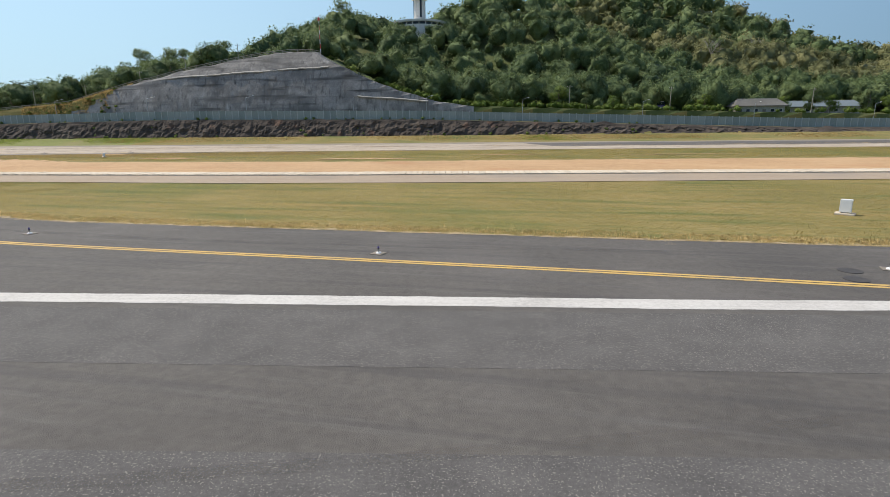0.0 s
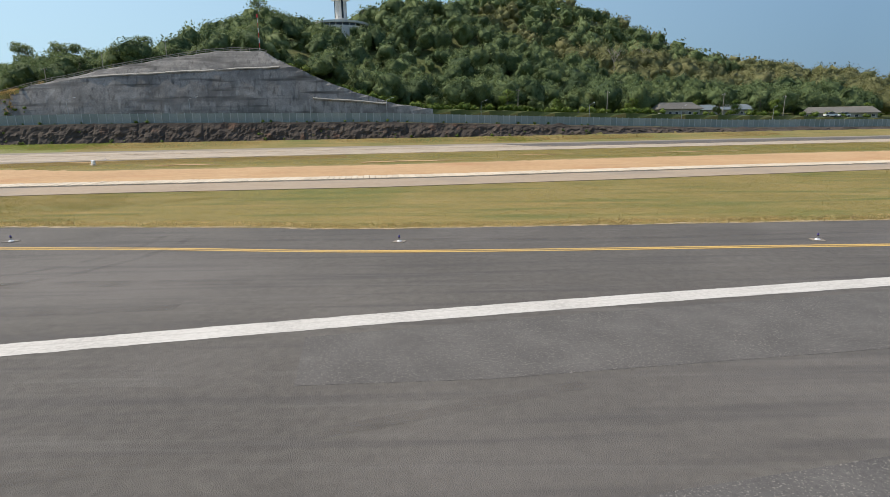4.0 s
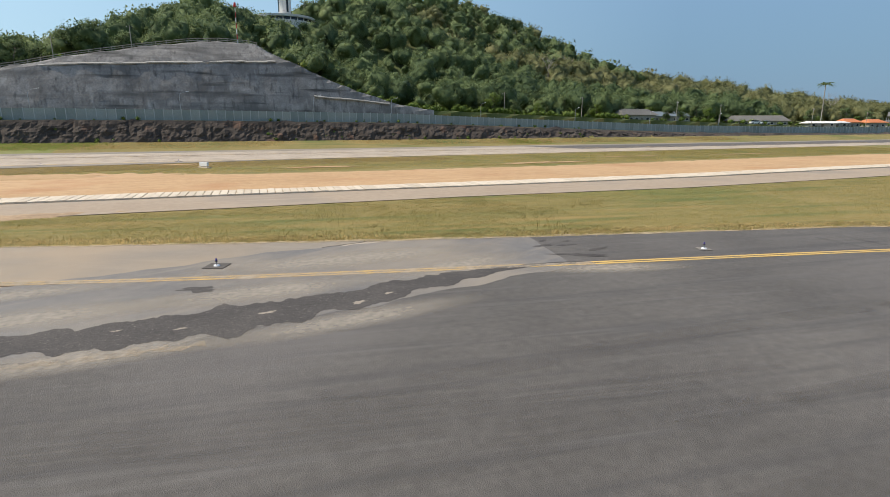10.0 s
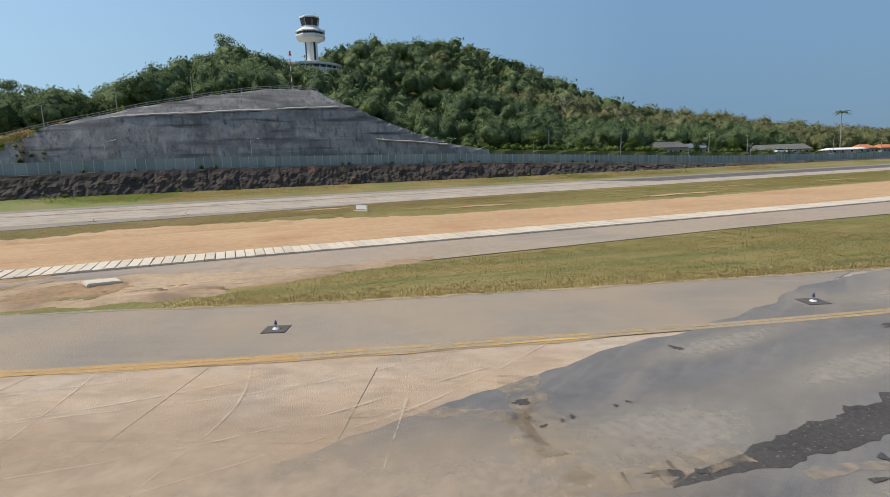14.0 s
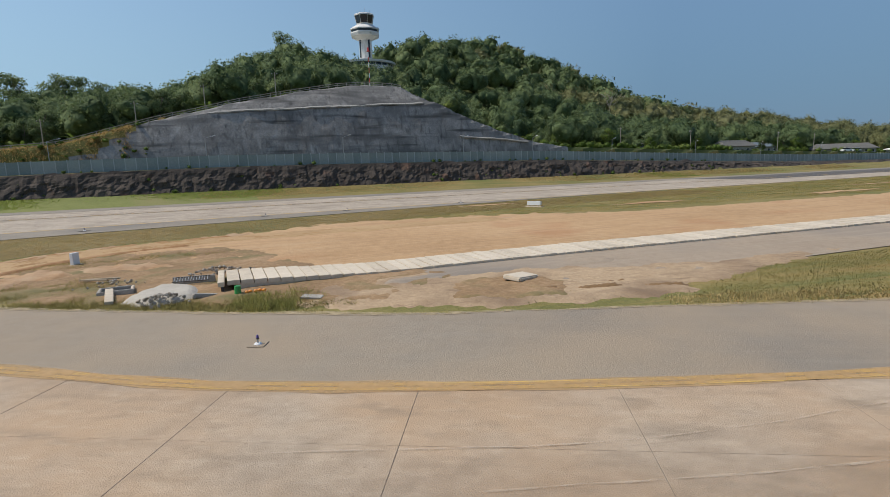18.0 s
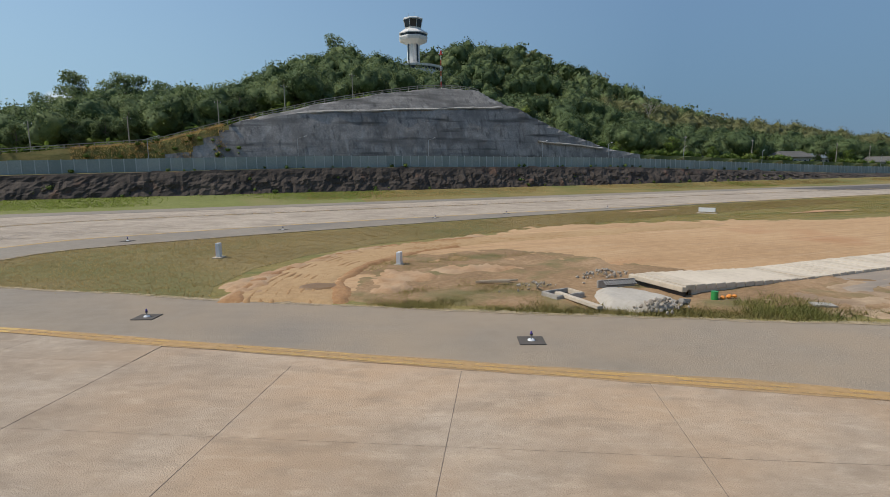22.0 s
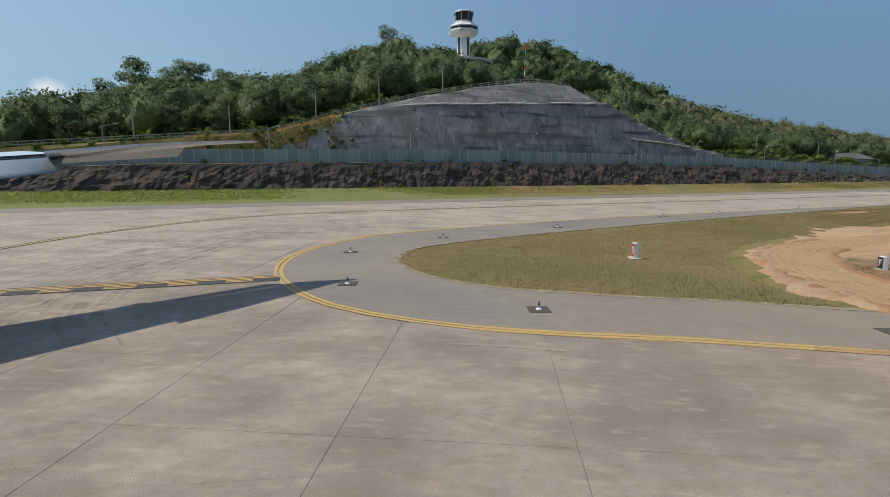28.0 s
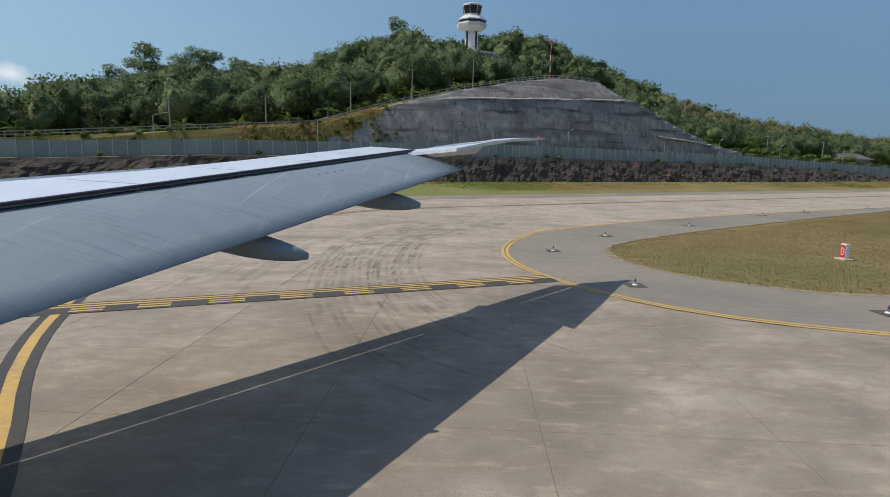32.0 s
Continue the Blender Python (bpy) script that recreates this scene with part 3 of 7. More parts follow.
def land(x, y):
    x, y = np.asarray(x, float), np.asarray(y, float)
    yy = y + 0.05 * (x + 50)
    e = embankment(x)
    z = np.interp(np.clip(yy, 0, 164), [0, 150, 164], [-0.04, -0.04, 1.6])
    z = np.where(yy > 164, 1.6 + (e - 1.6) * np.clip((yy - 164) / 2.6, 0, 1), z)
    z = np.where(yy > 167, e + np.clip((yy - 167) / 10, 0, 1) * 0.8, z)
    z = np.where(yy > 177.5, np.minimum(cut_profile(x, yy), np.maximum(hill_height(x, y), e + 0.8)), z)
    return z


gx = np.concatenate([np.linspace(-3000, -320, 24), np.linspace(-300, -140, 65), np.linspace(-138.8, 12, 138), np.linspace(14.5, 320, 96), np.linspace(340, 3600, 34)])
gy = np.concatenate([np.linspace(-1500, 20, 16), np.linspace(40, 140, 21), np.linspace(146, 200, 91), np.linspace(203, 420, 88), np.linspace(430, 900, 36), np.linspace(950, 4500, 20)])
GX, GY = np.meshgrid(gx, gy)
GZ = land(GX, GY)
rough = np.array([noise.noise(Vector((x * 0.25, y * 0.25, 3.1))) for x, y in zip(GX.ravel(), GY.ravel())]).reshape(GX.shape)
yyG = GY + 0.05 * (GX + 50)
GZ = GZ + np.where((yyG > 164.2) & (yyG < 166.6), rough * 1.2, 0) + np.where((yyG > 178.4) & (yyG < 205) & (np.abs(GX + 50) < 90), rough * 0.45, 0)
GYY = GY + np.where((yyG > 164) & (yyG < 167), rough * 0.8, 0)
nx, ny = len(gx), len(gy)
faces = [(j * nx + i, j * nx + i + 1, (j + 1) * nx + i + 1, (j + 1) * nx + i) for j in range(ny - 1) for i in range(nx - 1)]
ground = mesh_object("ground", np.stack([GX.ravel(), GYY.ravel(), GZ.ravel()], 1).tolist(), faces, GRASS)
tagged(ground, "dry grass airfield ground rising to a wooded hill", "ground", kind="structure")
for m in (DARKROCK, ROCK, FOREST_FLOOR, BANK_GROUND):
    ground.data.materials.append(m)
cx = np.array([GX[j, i] for j in range(ny - 1) for i in range(nx - 1)])
cyy = np.array([yyG[j, i] for j in range(ny - 1) for i in range(nx - 1)])
cz = np.array([GZ[j, i] for j in range(ny - 1) for i in range(nx - 1)])
cy = np.array([GY[j, i] for j in range(ny - 1) for i in range(nx - 1)])
idx = np.zeros(len(faces), int)
idx[(cyy > 163.6) & (cyy < 167)] = 1
idx[cyy > 177.5] = 3
steep = (cyy > 176.8) & (cyy < 206) & (cx > -135) & (cx < 12) & (hill_height(cx, cy) > cut_profile(cx, cyy) - 0.9)
idx[(cyy > 177.5) & (cyy < 202) & (cx > -190) & (cx < -100)] = 0
frac_ = np.interp(cx, [-128, -118, -108, -100, -60], [0.05, 0.35, 0.8, 1.2, 1.3]) + 0.03 * np.sin(cx * 0.9)
steep &= cz - embankment(cx) < (hill_height(cx, cy) - embankment(cx)) * frac_
idx[steep] = 2
idx[(cyy > 147) & (cyy <= 163.6) & (cx < -85)] = 4
ground.data.polygons.foreach_set("material_index", idx.tolist())

# ---- pavements ----
def inside(poly, x, y):
    """Whether points lie within a polygon."""
    x, y = np.asarray(x, float), np.asarray(y, float)
    poly = np.asarray(poly, float)
    r = np.zeros(x.shape, bool)
    x0, y0 = poly[-1]
    for x1, y1 in poly:
        c = ((y1 > y) != (y0 > y)) & (x < (x0 - x1) * (y - y1) / (y0 - y1 + 1e-12) + x1)
        r ^= c
        x0, y0 = x1, y1
    return r


def edge_distance(poly, x, y):
    p = np.asarray(poly, float)
    q = np.roll(p, -1, axis=0)
    best = np.full(np.shape(x), 1e9)
    for (ax, ay), (bx, by) in zip(p, q):
        dx, dy = bx - ax, by - ay
        t = np.clip(((x - ax) * dx + (y - ay) * dy) / (dx * dx + dy * dy + 1e-12), 0, 1)
        best = np.minimum(best, np.hypot(x - ax - t * dx, y - ay - t * dy))
    return best


def noise2(x, y, s, k=0.0):
    return np.array([noise.noise(Vector((a * s, b * s, k))) for a, b in zip(np.ravel(x), np.ravel(y))]).reshape(np.shape(x))


def patch(name, outline, mat, label, category, lift=0.05, amp=0.05, res=0.6, edge=0.8, rough=0.5, ragged=0.0):
    """Loose ground: an uneven skin that thins out towards its outline."""
    o = np.asarray(outline, float)
    xs = np.arange(o[:, 0].min() - 1, o[:, 0].max() + 1 + res, res)
    ys = np.arange(o[:, 1].min() - 1, o[:, 1].max() + 1 + res, res)
    X, Y = np.meshgrid(xs, ys)
    d = np.where(inside(o, X, Y), 1, -1) * edge_distance(o, X, Y)
    if ragged:
        d = d + ragged * noise2(X, Y, 0.6, 9.1) + 0.5 * ragged * noise2(X, Y, 1.9, 2.1)
    s = np.clip(d / edge, 0, 1)
    Z = -0.09 + (lift + 0.09) * s * s * (3 - 2 * s) + amp * (noise2(X, Y, rough) + 0.5 * noise2(X, Y, rough * 3, 4.2)) * s
    keep = d > -res
    ids = -np.ones(X.shape, int)
    m, n = X.shape
    quads = keep[:-1, :-1] | keep[1:, :-1] | keep[:-1, 1:] | keep[1:, 1:]
    use = np.zeros(X.shape, bool)
    use[:-1, :-1] |= quads
    use[1:, :-1] |= quads
    use[:-1, 1:] |= quads
    use[1:, 1:] |= quads
    ids[use] = np.arange(use.sum())
    fs = [(ids[j, i], ids[j, i + 1], ids[j + 1, i + 1], ids[j + 1, i]) for j, i in zip(*np.nonzero(quads))]
    ob = mesh_object(name, np.stack([X[use], Y[use], Z[use]], 1).tolist(), fs, mat, smooth=True)
    return tagged(ob, label, category, kind="structure")


def blob(name, x, y, rx, ry, turn, z, mat, label, category, seed=0, rag=0.25, n=48):
    """A thin stain or patch with a ragged outline."""
    r = np.random.default_rng(seed)
    ph = r.uniform(0, 6.28, 6)
    t = np.linspace(0, 2 * math.pi, n, endpoint=False)
    k = 1 + rag * (0.5 * np.sin(2 * t + ph[0]) + 0.4 * np.sin(3 * t + ph[1]) + 0.35 * np.sin(5 * t + ph[2]) + 0.3 * np.sin(9 * t + ph[3])) + r.normal(0, rag * 0.22, n)
    c, s = math.cos(radians(turn)), math.sin(radians(turn))
    pts = [(x + k[i] * (rx * math.cos(t[i]) * c - ry * math.sin(t[i]) * s), y + k[i] * (rx * math.cos(t[i]) * s + ry * math.sin(t[i]) * c)) for i in range(n)]
    vs = [(x, y, z)] + [(a, b, z) for a, b in pts]
    ob = mesh_object(name, vs, [(0, i + 1, (i + 1) % n + 1) for i in range(n)], mat)
    return tagged(ob, label, category, kind="structure")


GRASS_EDGE = smooth_line([(300, -30), (120, 3), (22, 22.5), (9, 25.2), (-2, 27.5), (-22.8, 32), (-30, 34.7), (-48, 40.5), (-65, 46.8), (-77, 51.8), (-86, 56.4), (-93, 60), (-103.5, 67.4), (-114, 75.8), (-122.3, 83), (-127.4, 87.7), (-129.3, 91.6), (-129.3, 95.6), (-127.3, 99.6), (-122, 102), (-105, 104.5), (-63, 107.6), (0, 108), (300, 93)])
GRASS_EDGE = GRASS_EDGE + np.stack([np.zeros(len(GRASS_EDGE)), 0.16 * noise2(GRASS_EDGE[:, 0], GRASS_EDGE[:, 1], 0.5)], 1)
YELLOW_LINE = smooth_line([(60, 5), (17, 16.7), (-2.7, 21.6), (-22, 26.2), (-34, 30.3), (-50, 35.2), (-65, 40.1), (-84.6, 47.9), (-98, 55), (-105, 60.6), (-111, 65.6), (-118.2, 71.8), (-125.8, 78.3), (-130.3, 81.6), (-133.3, 84.6), (-135.5, 88.3), (-136.3, 93), (-135.8, 97.6), (-133.6, 102.2), (-129, 106.6), (-122, 109.6), (-97, 112), (-50, 110.8), (150, 101)])
FAR = [(300, 130), (-50, 148), (-600, 176), (-900, 100), (-900, -300), (300, -300)]
PAVED = [tuple(p) for p in GRASS_EDGE] + FAR
INNER = [tuple(p) for p in YELLOW_LINE] + FAR
pavement = sheet("pavement", PAVED, -0.016, CONCRETE, "worn beige concrete taxiway with dark joints", "pavement")
def ragged(outline, lo, hi, amount, step=0.35):
    """An outline whose sides between two x are broken up."""
    out = []
    for (x0, y0), (x1, y1) in zip(outline, outline[1:] + outline[:1]):
        n = max(1, int(math.hypot(x1 - x0, y1 - y0) / step)) if lo < x0 < hi and lo < x1 < hi else 1
        for k in range(n):
            x, y = x0 + (x1 - x0) * k / n, y0 + (y1 - y0) * k / n
            if n > 1:
                j = noise.noise(Vector((x * 0.5, y * 0.5, 4))) + 0.5 * noise.noise(Vector((x * 1.7, y * 1.7, 8)))
                x, y = x + amount * 0.5 * j, y + amount * j
            out.append((x, y))
    return out


sheet("runway", ragged([(300, -30), (120, 3), (22, 22.4), (-2, 27.4), (-22.8, 31.9), (-30, 34.6), (-46.5, 39.8), (-48, 37), (-56, 36.4), (-63, 36), (-69, 36), (-75, 34.5), (-80, 32), (-90, 26), (-140, 20), (-400, 30), (-400, -200), (300, -200)], -95, -47, 0.35), 0.006, ASPHALT, "dark grey asphalt runway surface", "runway")
sheet("overlay", ragged([(-46.5, 39.7), (-47.6, 36), (-48.2, 34.3), (-56, 33.5), (-63, 32.6), (-69, 33.5), (-73, 33.2), (-77, 30.2), (-90, 24.2), (-88, 33), (-84.2, 39.8), (-80, 40), (-76, 40.5), (-71, 41), (-64.5, 41), (-59, 42.2), (-54, 42), (-50, 41.2)], -95, -40, 0.35), 0.01, NEW_ASPHALT, "blue-grey asphalt overlay fading into dust", "asphalt overlay")
i0 = next(i for i, p in enumerate(YELLOW_LINE) if p[0] < -64)
i1 = next(i for i, p in enumerate(GRASS_EDGE) if p[0] < -53)
k0 = max(i for i, p in enumerate(YELLOW_LINE) if p[0] < 100)
k1 = max(i for i, p in enumerate(GRASS_EDGE) if p[0] < 100)
a_, b_ = np.array(GRASS_EDGE[i1][:2]), np.array(YELLOW_LINE[i0][:2])
worn_end = [tuple(a_ + (b_ - a_) * u + np.array([2.2 * noise.noise(Vector((u * 9, 3, 1))) + 0.9 * noise.noise(Vector((u * 31, 5, 2))), 0.0])) for u in np.linspace(0.02, 0.98, 48)]
sheet("shoulder", [tuple(p) for p in YELLOW_LINE[i0:k0]] + [tuple(p) for p in GRASS_EDGE[i1:k1]][::-1] + worn_end, 0.007, SHOULDER, "grey asphalt taxiway shoulder along the grass", "shoulder")
sheet("far_shoulder", [(300, 123), (-50, 141), (-300, 154), (-300, 161.2), (-50, 148.2), (300, 130.2)], 0.007, SHOULDER, "grey asphalt strip along the far taxiway edge", "shoulder")
sheet("far_taxiway_asphalt", [(300, 108), (26, 121), (22, 138), (300, 124)], 0.009, ASPHALT, "dark asphalt stretch of the far taxiway", "taxiway")
ribbon("runway_edge_stripe", smooth_line([(200, 5.5), (60, 12.9), (15, 15.2), (0, 16.3), (-20, 17.7), (-40, 18.3), (-55, 18.0), (-90, 16.2)], 0.4), 0.9, 0.013, WHITE, "broad white painted runway edge stripe", "runway marking", ragged=0.012)
for o in (-0.14, 0.14):
    ribbon("taxiway_edge_line", YELLOW_LINE, 0.19, 0.016, YELLOW, "worn yellow double taxiway edge line", "taxiway marking", off=o)
ribbon("line_dust", YELLOW_LINE[(YELLOW_LINE[:, 0] < -70) & (YELLOW_LINE[:, 1] < 84)], 0.66, 0.0135, mark_material("orange_line_dust", (0.47, 0.31, 0.14), 0.75, 0.8, 0.35), "orange dust gathered along the yellow line", "dust", ragged=0.06)
ribbon("line_dust", YELLOW_LINE[(YELLOW_LINE[:, 0] < -46) & (YELLOW_LINE[:, 0] > -80) & (YELLOW_LINE[:, 1] < 84)], 0.5, 0.0174, mark_material("pale_line_dust", (0.36, 0.3, 0.22), 0.75, 1.6, 0.25), "pale dust lying over the yellow line", "dust", ragged=0.05)
ribbon("line_dust", YELLOW_LINE[(YELLOW_LINE[:, 0] < -78) & (YELLOW_LINE[:, 0] > -124) & (YELLOW_LINE[:, 1] < 84)], 0.5, 0.0172, mark_material("thin_orange_line_dust", (0.46, 0.3, 0.145), 0.7, 1.6, 0.3), "orange dust lying over the yellow line", "dust", ragged=0.05)
CENTRE = smooth_line([(-157, 60), (-156.3, 76), (-156.4, 86.4), (-156.8, 92), (-156.6, 96.9), (-155.6, 102.5), (-153.7, 107.7), (-150.7, 113.3), (-146.3, 119.5), (-140.1, 125.7), (-133, 129.8), (-125, 131.5), (-100, 131.2), (0, 126), (150, 118)])
ribbon("taxiway_centre_border", CENTRE, 0.85, 0.014, BLACKPAINT, "black border of a taxiway centre line", "taxiway marking")
ribbon("taxiway_centre_line", CENTRE, 0.3, 0.018, YELLOW, "curved yellow taxiway centre line", "taxiway marking")
HOLD = smooth_line([(-136.3, 94.7), (-143.9, 96.1), (-152.8, 97.8), (-162, 99.5), (-175, 102)], 1.15)
ribbon("holding_border", HOLD, 1.5, 0.0195, BLACKPAINT, "black band under a holding line", "taxiway marking")
for o, dash in ((0.52, 0), (0.2, 0), (-0.14, 1), (-0.46, 1)):
    ribbon("holding_line", HOLD, 0.17, 0.0225, YELLOW, "yellow solid and dashed holding position line", "taxiway marking", off=-o, gaps=set(range(0, 60, 2)) if dash else ())
# bare tar strip where the overlay has peeled, with dust round it
STRIP = smooth_line([(-47.2, 34.6), (-51, 35.2), (-55.4, 34.6), (-58.5, 34.1), (-62, 33.9), (-65.5, 34.2), (-69, 34.7), (-72, 35.1), (-75.4, 35.5)], 0.1)
w = np.interp(np.arange(len(STRIP)), np.linspace(0, len(STRIP) - 1, 9), [0.3, 0.5, 1.5, 1.9, 2.3, 1.9, 1.3, 0.9, 0.15])
n1 = np.array([noise.noise(Vector((p[0] * 1.1, p[1], 0))) + 0.35 * noise.noise(Vector((p[0] * 3.7, p[1], 3))) + 0.2 * noise.noise(Vector((p[0] * 9, p[1], 5))) for p in STRIP])
n2 = np.array([noise.noise(Vector((p[0] * 1.1, p[1], 7))) + 0.35 * noise.noise(Vector((p[0] * 3.7, p[1], 11))) + 0.2 * noise.noise(Vector((p[0] * 9, p[1], 15))) for p in STRIP])
tangent = np.gradient(STRIP, axis=0)
tangent /= np.linalg.norm(tangent, axis=1)[:, None]
side = np.stack([-tangent[:, 1], tangent[:, 0]], 1)
a, b = STRIP + side * (w * (0.5 + 0.3 * n1))[:, None], STRIP - side * (w * (0.5 + 0.3 * n2))[:, None]
n = len(STRIP)
tagged(mesh_object("peeled_strip", [(*p, 0.017) for p in a] + [(*p, 0.017) for p in b], [(i, i + 1, n + i + 1, n + i) for i in range(n - 1)], TAR), "dark ragged strip of peeled asphalt", "pavement damage", kind="structure")
for i, (x, y, rx, ry, tn, m, z) in enumerate([(-62.0, 37.5, 0.6, 0.28, 160, TAR, 0.017), (-47.0, 37.9, 0.5, 0.16, 10, TAR, 0.018), (-46.0, 37.5, 0.45, 0.14, -8, TAR, 0.018), (-45.2, 36.2, 0.5, 0.15, 4, TAR, 0.018), (-46.4, 38.8, 0.3, 0.12, 20, TAR, 0.018), (-45.4, 38.2, 0.22, 0.1, -20, TAR, 0.018), (-46.6, 35.6, 1.1, 0.22, 150, TAR, 0.018), (-75.2, 35.8, 0.3, 0.1, 160, TAR, 0.017), (-60.2, 34.0, 0.22, 0.1, 10, DUST, 0.021), (-57.4, 33.7, 0.25, 0.1, 10, DUST, 0.021), (-56.2, 34.2, 0.16, 0.08, 0, DUST, 0.021), (-62.6, 33.7, 0.14, 0.07, 0, DUST, 0.021), (-64.2, 34.3, 0.12, 0.06, 0, DUST, 0.021)] ):
    blob("pavement_patch", x, y, rx, ry, tn, z, m, "ragged dark or pale patch on the pavement", "pavement patch", i, 0.45)
def film(x, y, rx, ry, turn, z, mat, label="thin film of orange dust on the pavement"):
    n = 40
    vs = [(0, 0, 0)] + [(math.cos(6.2832 * k / n), math.sin(6.2832 * k / n), 0) for k in range(n)]
    ob = mesh_object("dust_film", vs, [(0, k + 1, (k + 1) % n + 1) for k in range(n)], mat)
    ob.matrix_world = pose(x, y, z, 0, 0, turn) @ Matrix.Diagonal((rx, ry, 1, 1))
    return tagged(ob, label, "dust", kind="structure")


TAN_DUST = film_material("tan_dust_film", (0.4, 0.3, 0.2), 0.8, 1.2, 0.5)
PALE_DUST = film_material("pale_dust_film", (0.33, 0.288, 0.228), 0.7, 4.0, 0.5)
for x, y, rx, ry, tn, z in ((-92, 43, 14, 5, -30, 0.0142), (-84, 40, 12, 4.5, -28, 0.0156)):
    film(x, y, rx, ry, tn, z, TAN_DUST)
for x, y, rx, ry, tn, z in ((-60, 36.3, 5.5, 1.3, -3, 0.0142), (-67, 36.6, 5, 1.3, -2, 0.0144), (-74, 36.8, 5, 2.2, -6, 0.0146), (-79, 37, 5, 3, -8, 0.0148), (-58, 32.3, 5, 0.9, 3, 0.0143), (-65, 32.6, 5, 0.9, -3, 0.0145), (-71.5, 33.2, 4, 0.9, -8, 0.0147), (-52, 36.6, 4, 1.2, 10, 0.0149), (-56, 39.4, 8, 1.6, -4, 0.0151), (-47, 33.4, 4, 0.9, 160, 0.0152), (-84, 34, 7, 5, -20, 0.0153), (-68, 39.6, 5, 1.0, -3, 0.0155)):
    film(x, y, rx, ry, tn, z, PALE_DUST, "pale dust settled on the asphalt")
sheet("asphalt_patch", [(-26.0, 17.0), (-26.2, 14.2), (-22, 13.4), (-10, 12.2), (60, 7.6), (60, 11.6), (15, 14.3), (0, 15.4), (-18, 16.7)], 0.011, material("coarse_asphalt", [(0.072, 0.067, 0.061), (0.1, 0.093, 0.085), (0.135, 0.126, 0.115)], 3.0, 0.95, 0.8, 40, coords="World"), "coarse paler asphalt patch beside the stripe", "asphalt patch", thick=0.004)
sheet("coarse_strip", [(40, 6.2), (-14, 8.9), (-45, 9.9), (-45, 3.0), (40, -0.5)], 0.010, material("coarse_grey_asphalt", [(0.066, 0.062, 0.058), (0.095, 0.089, 0.083), (0.13, 0.122, 0.113)], 3.0, 0.95, 0.8, 40, coords="World"), "coarse grey asphalt strip on the runway", "asphalt patch", thick=0.003)
ribbon("edge_dirt", GRASS_EDGE[(GRASS_EDGE[:, 0] > -140) & (GRASS_EDGE[:, 0] < 60)], 0.4, 0.0255, mark_material("edge_dirt", (0.36, 0.28, 0.17), 0.9, 1.5, 0.1), "pale dirt along the pavement edge", "dirt", ragged=0.06, off=0.05)
for nm_ in ("coarse_asphalt", "coarse_grey_asphalt"):
    add_specks(bpy.data.materials[nm_], (0.215, 0.198, 0.175), 26.0, 0.62)
SILT = mark_material("tan_silt", (0.4, 0.31, 0.2), 0.5, 3.0, 0.0)
for pts, wd in (([(-76.0, 39.3), (-76.6, 38.0), (-76.5, 36.9), (-76.2, 36.1), (-75.2, 35.8), (-74.3, 35.7), (-73.4, 35.5)], 0.7), ([(-74.6, 40.9), (-75.0, 40.4), (-75.4, 39.4), (-75.9, 38.4), (-76.2, 37.2)], 1.1), ([(-73.2, 34.5), (-70.5, 33.6), (-67, 32.8), (-62, 32.2)], 0.3), ([(-79.5, 41.2), (-77.6, 40.2), (-76.2, 38.9)], 0.5), ([(-76.4, 36.6), (-78.4, 35.6), (-81, 34.9)], 0.5)):
    ribbon("silt", smooth_line(pts, 0.2), wd, 0.0262, SILT, "tan silt washed up on the asphalt", "silt", ragged=0.07)
ribbon("silt", smooth_line([(-75.2, 39.5), (-75.9, 38.9), (-76.3, 38.2), (-76.4, 37.7)], 0.2), 0.16, 0.0272, mark_material("brown_silt", (0.2, 0.15, 0.095), 0.6, 5.0, 0.0), "brown mud line on the asphalt", "silt", ragged=0.04)
for i, (x, y, rx) in enumerate([(-75.6, 39.5, 0.22), (-75.9, 38.3, 0.1), (-75.1, 38.3, 0.1), (-75.4, 38.3, 0.07), (-73.9, 38.2, 0.08), (-73.5, 38.2, 0.07), (-75.0, 35.7, 0.16), (-74.6, 35.5, 0.12), (-72.3, 33.8, 0.14), (-71.9, 33.6, 0.2), (-72.8, 32.9, 0.25), (-72.4, 33.4, 0.12), (-71.4, 34.1, 0.14), (-69.6, 40.0, 0.2)]):
    blob("asphalt_flake", x, y, rx, rx * 0.55, 20 * i, 0.0276, TAR, "small dark flake of broken asphalt", "pavement damage", 80 + i, 0.5, 20)
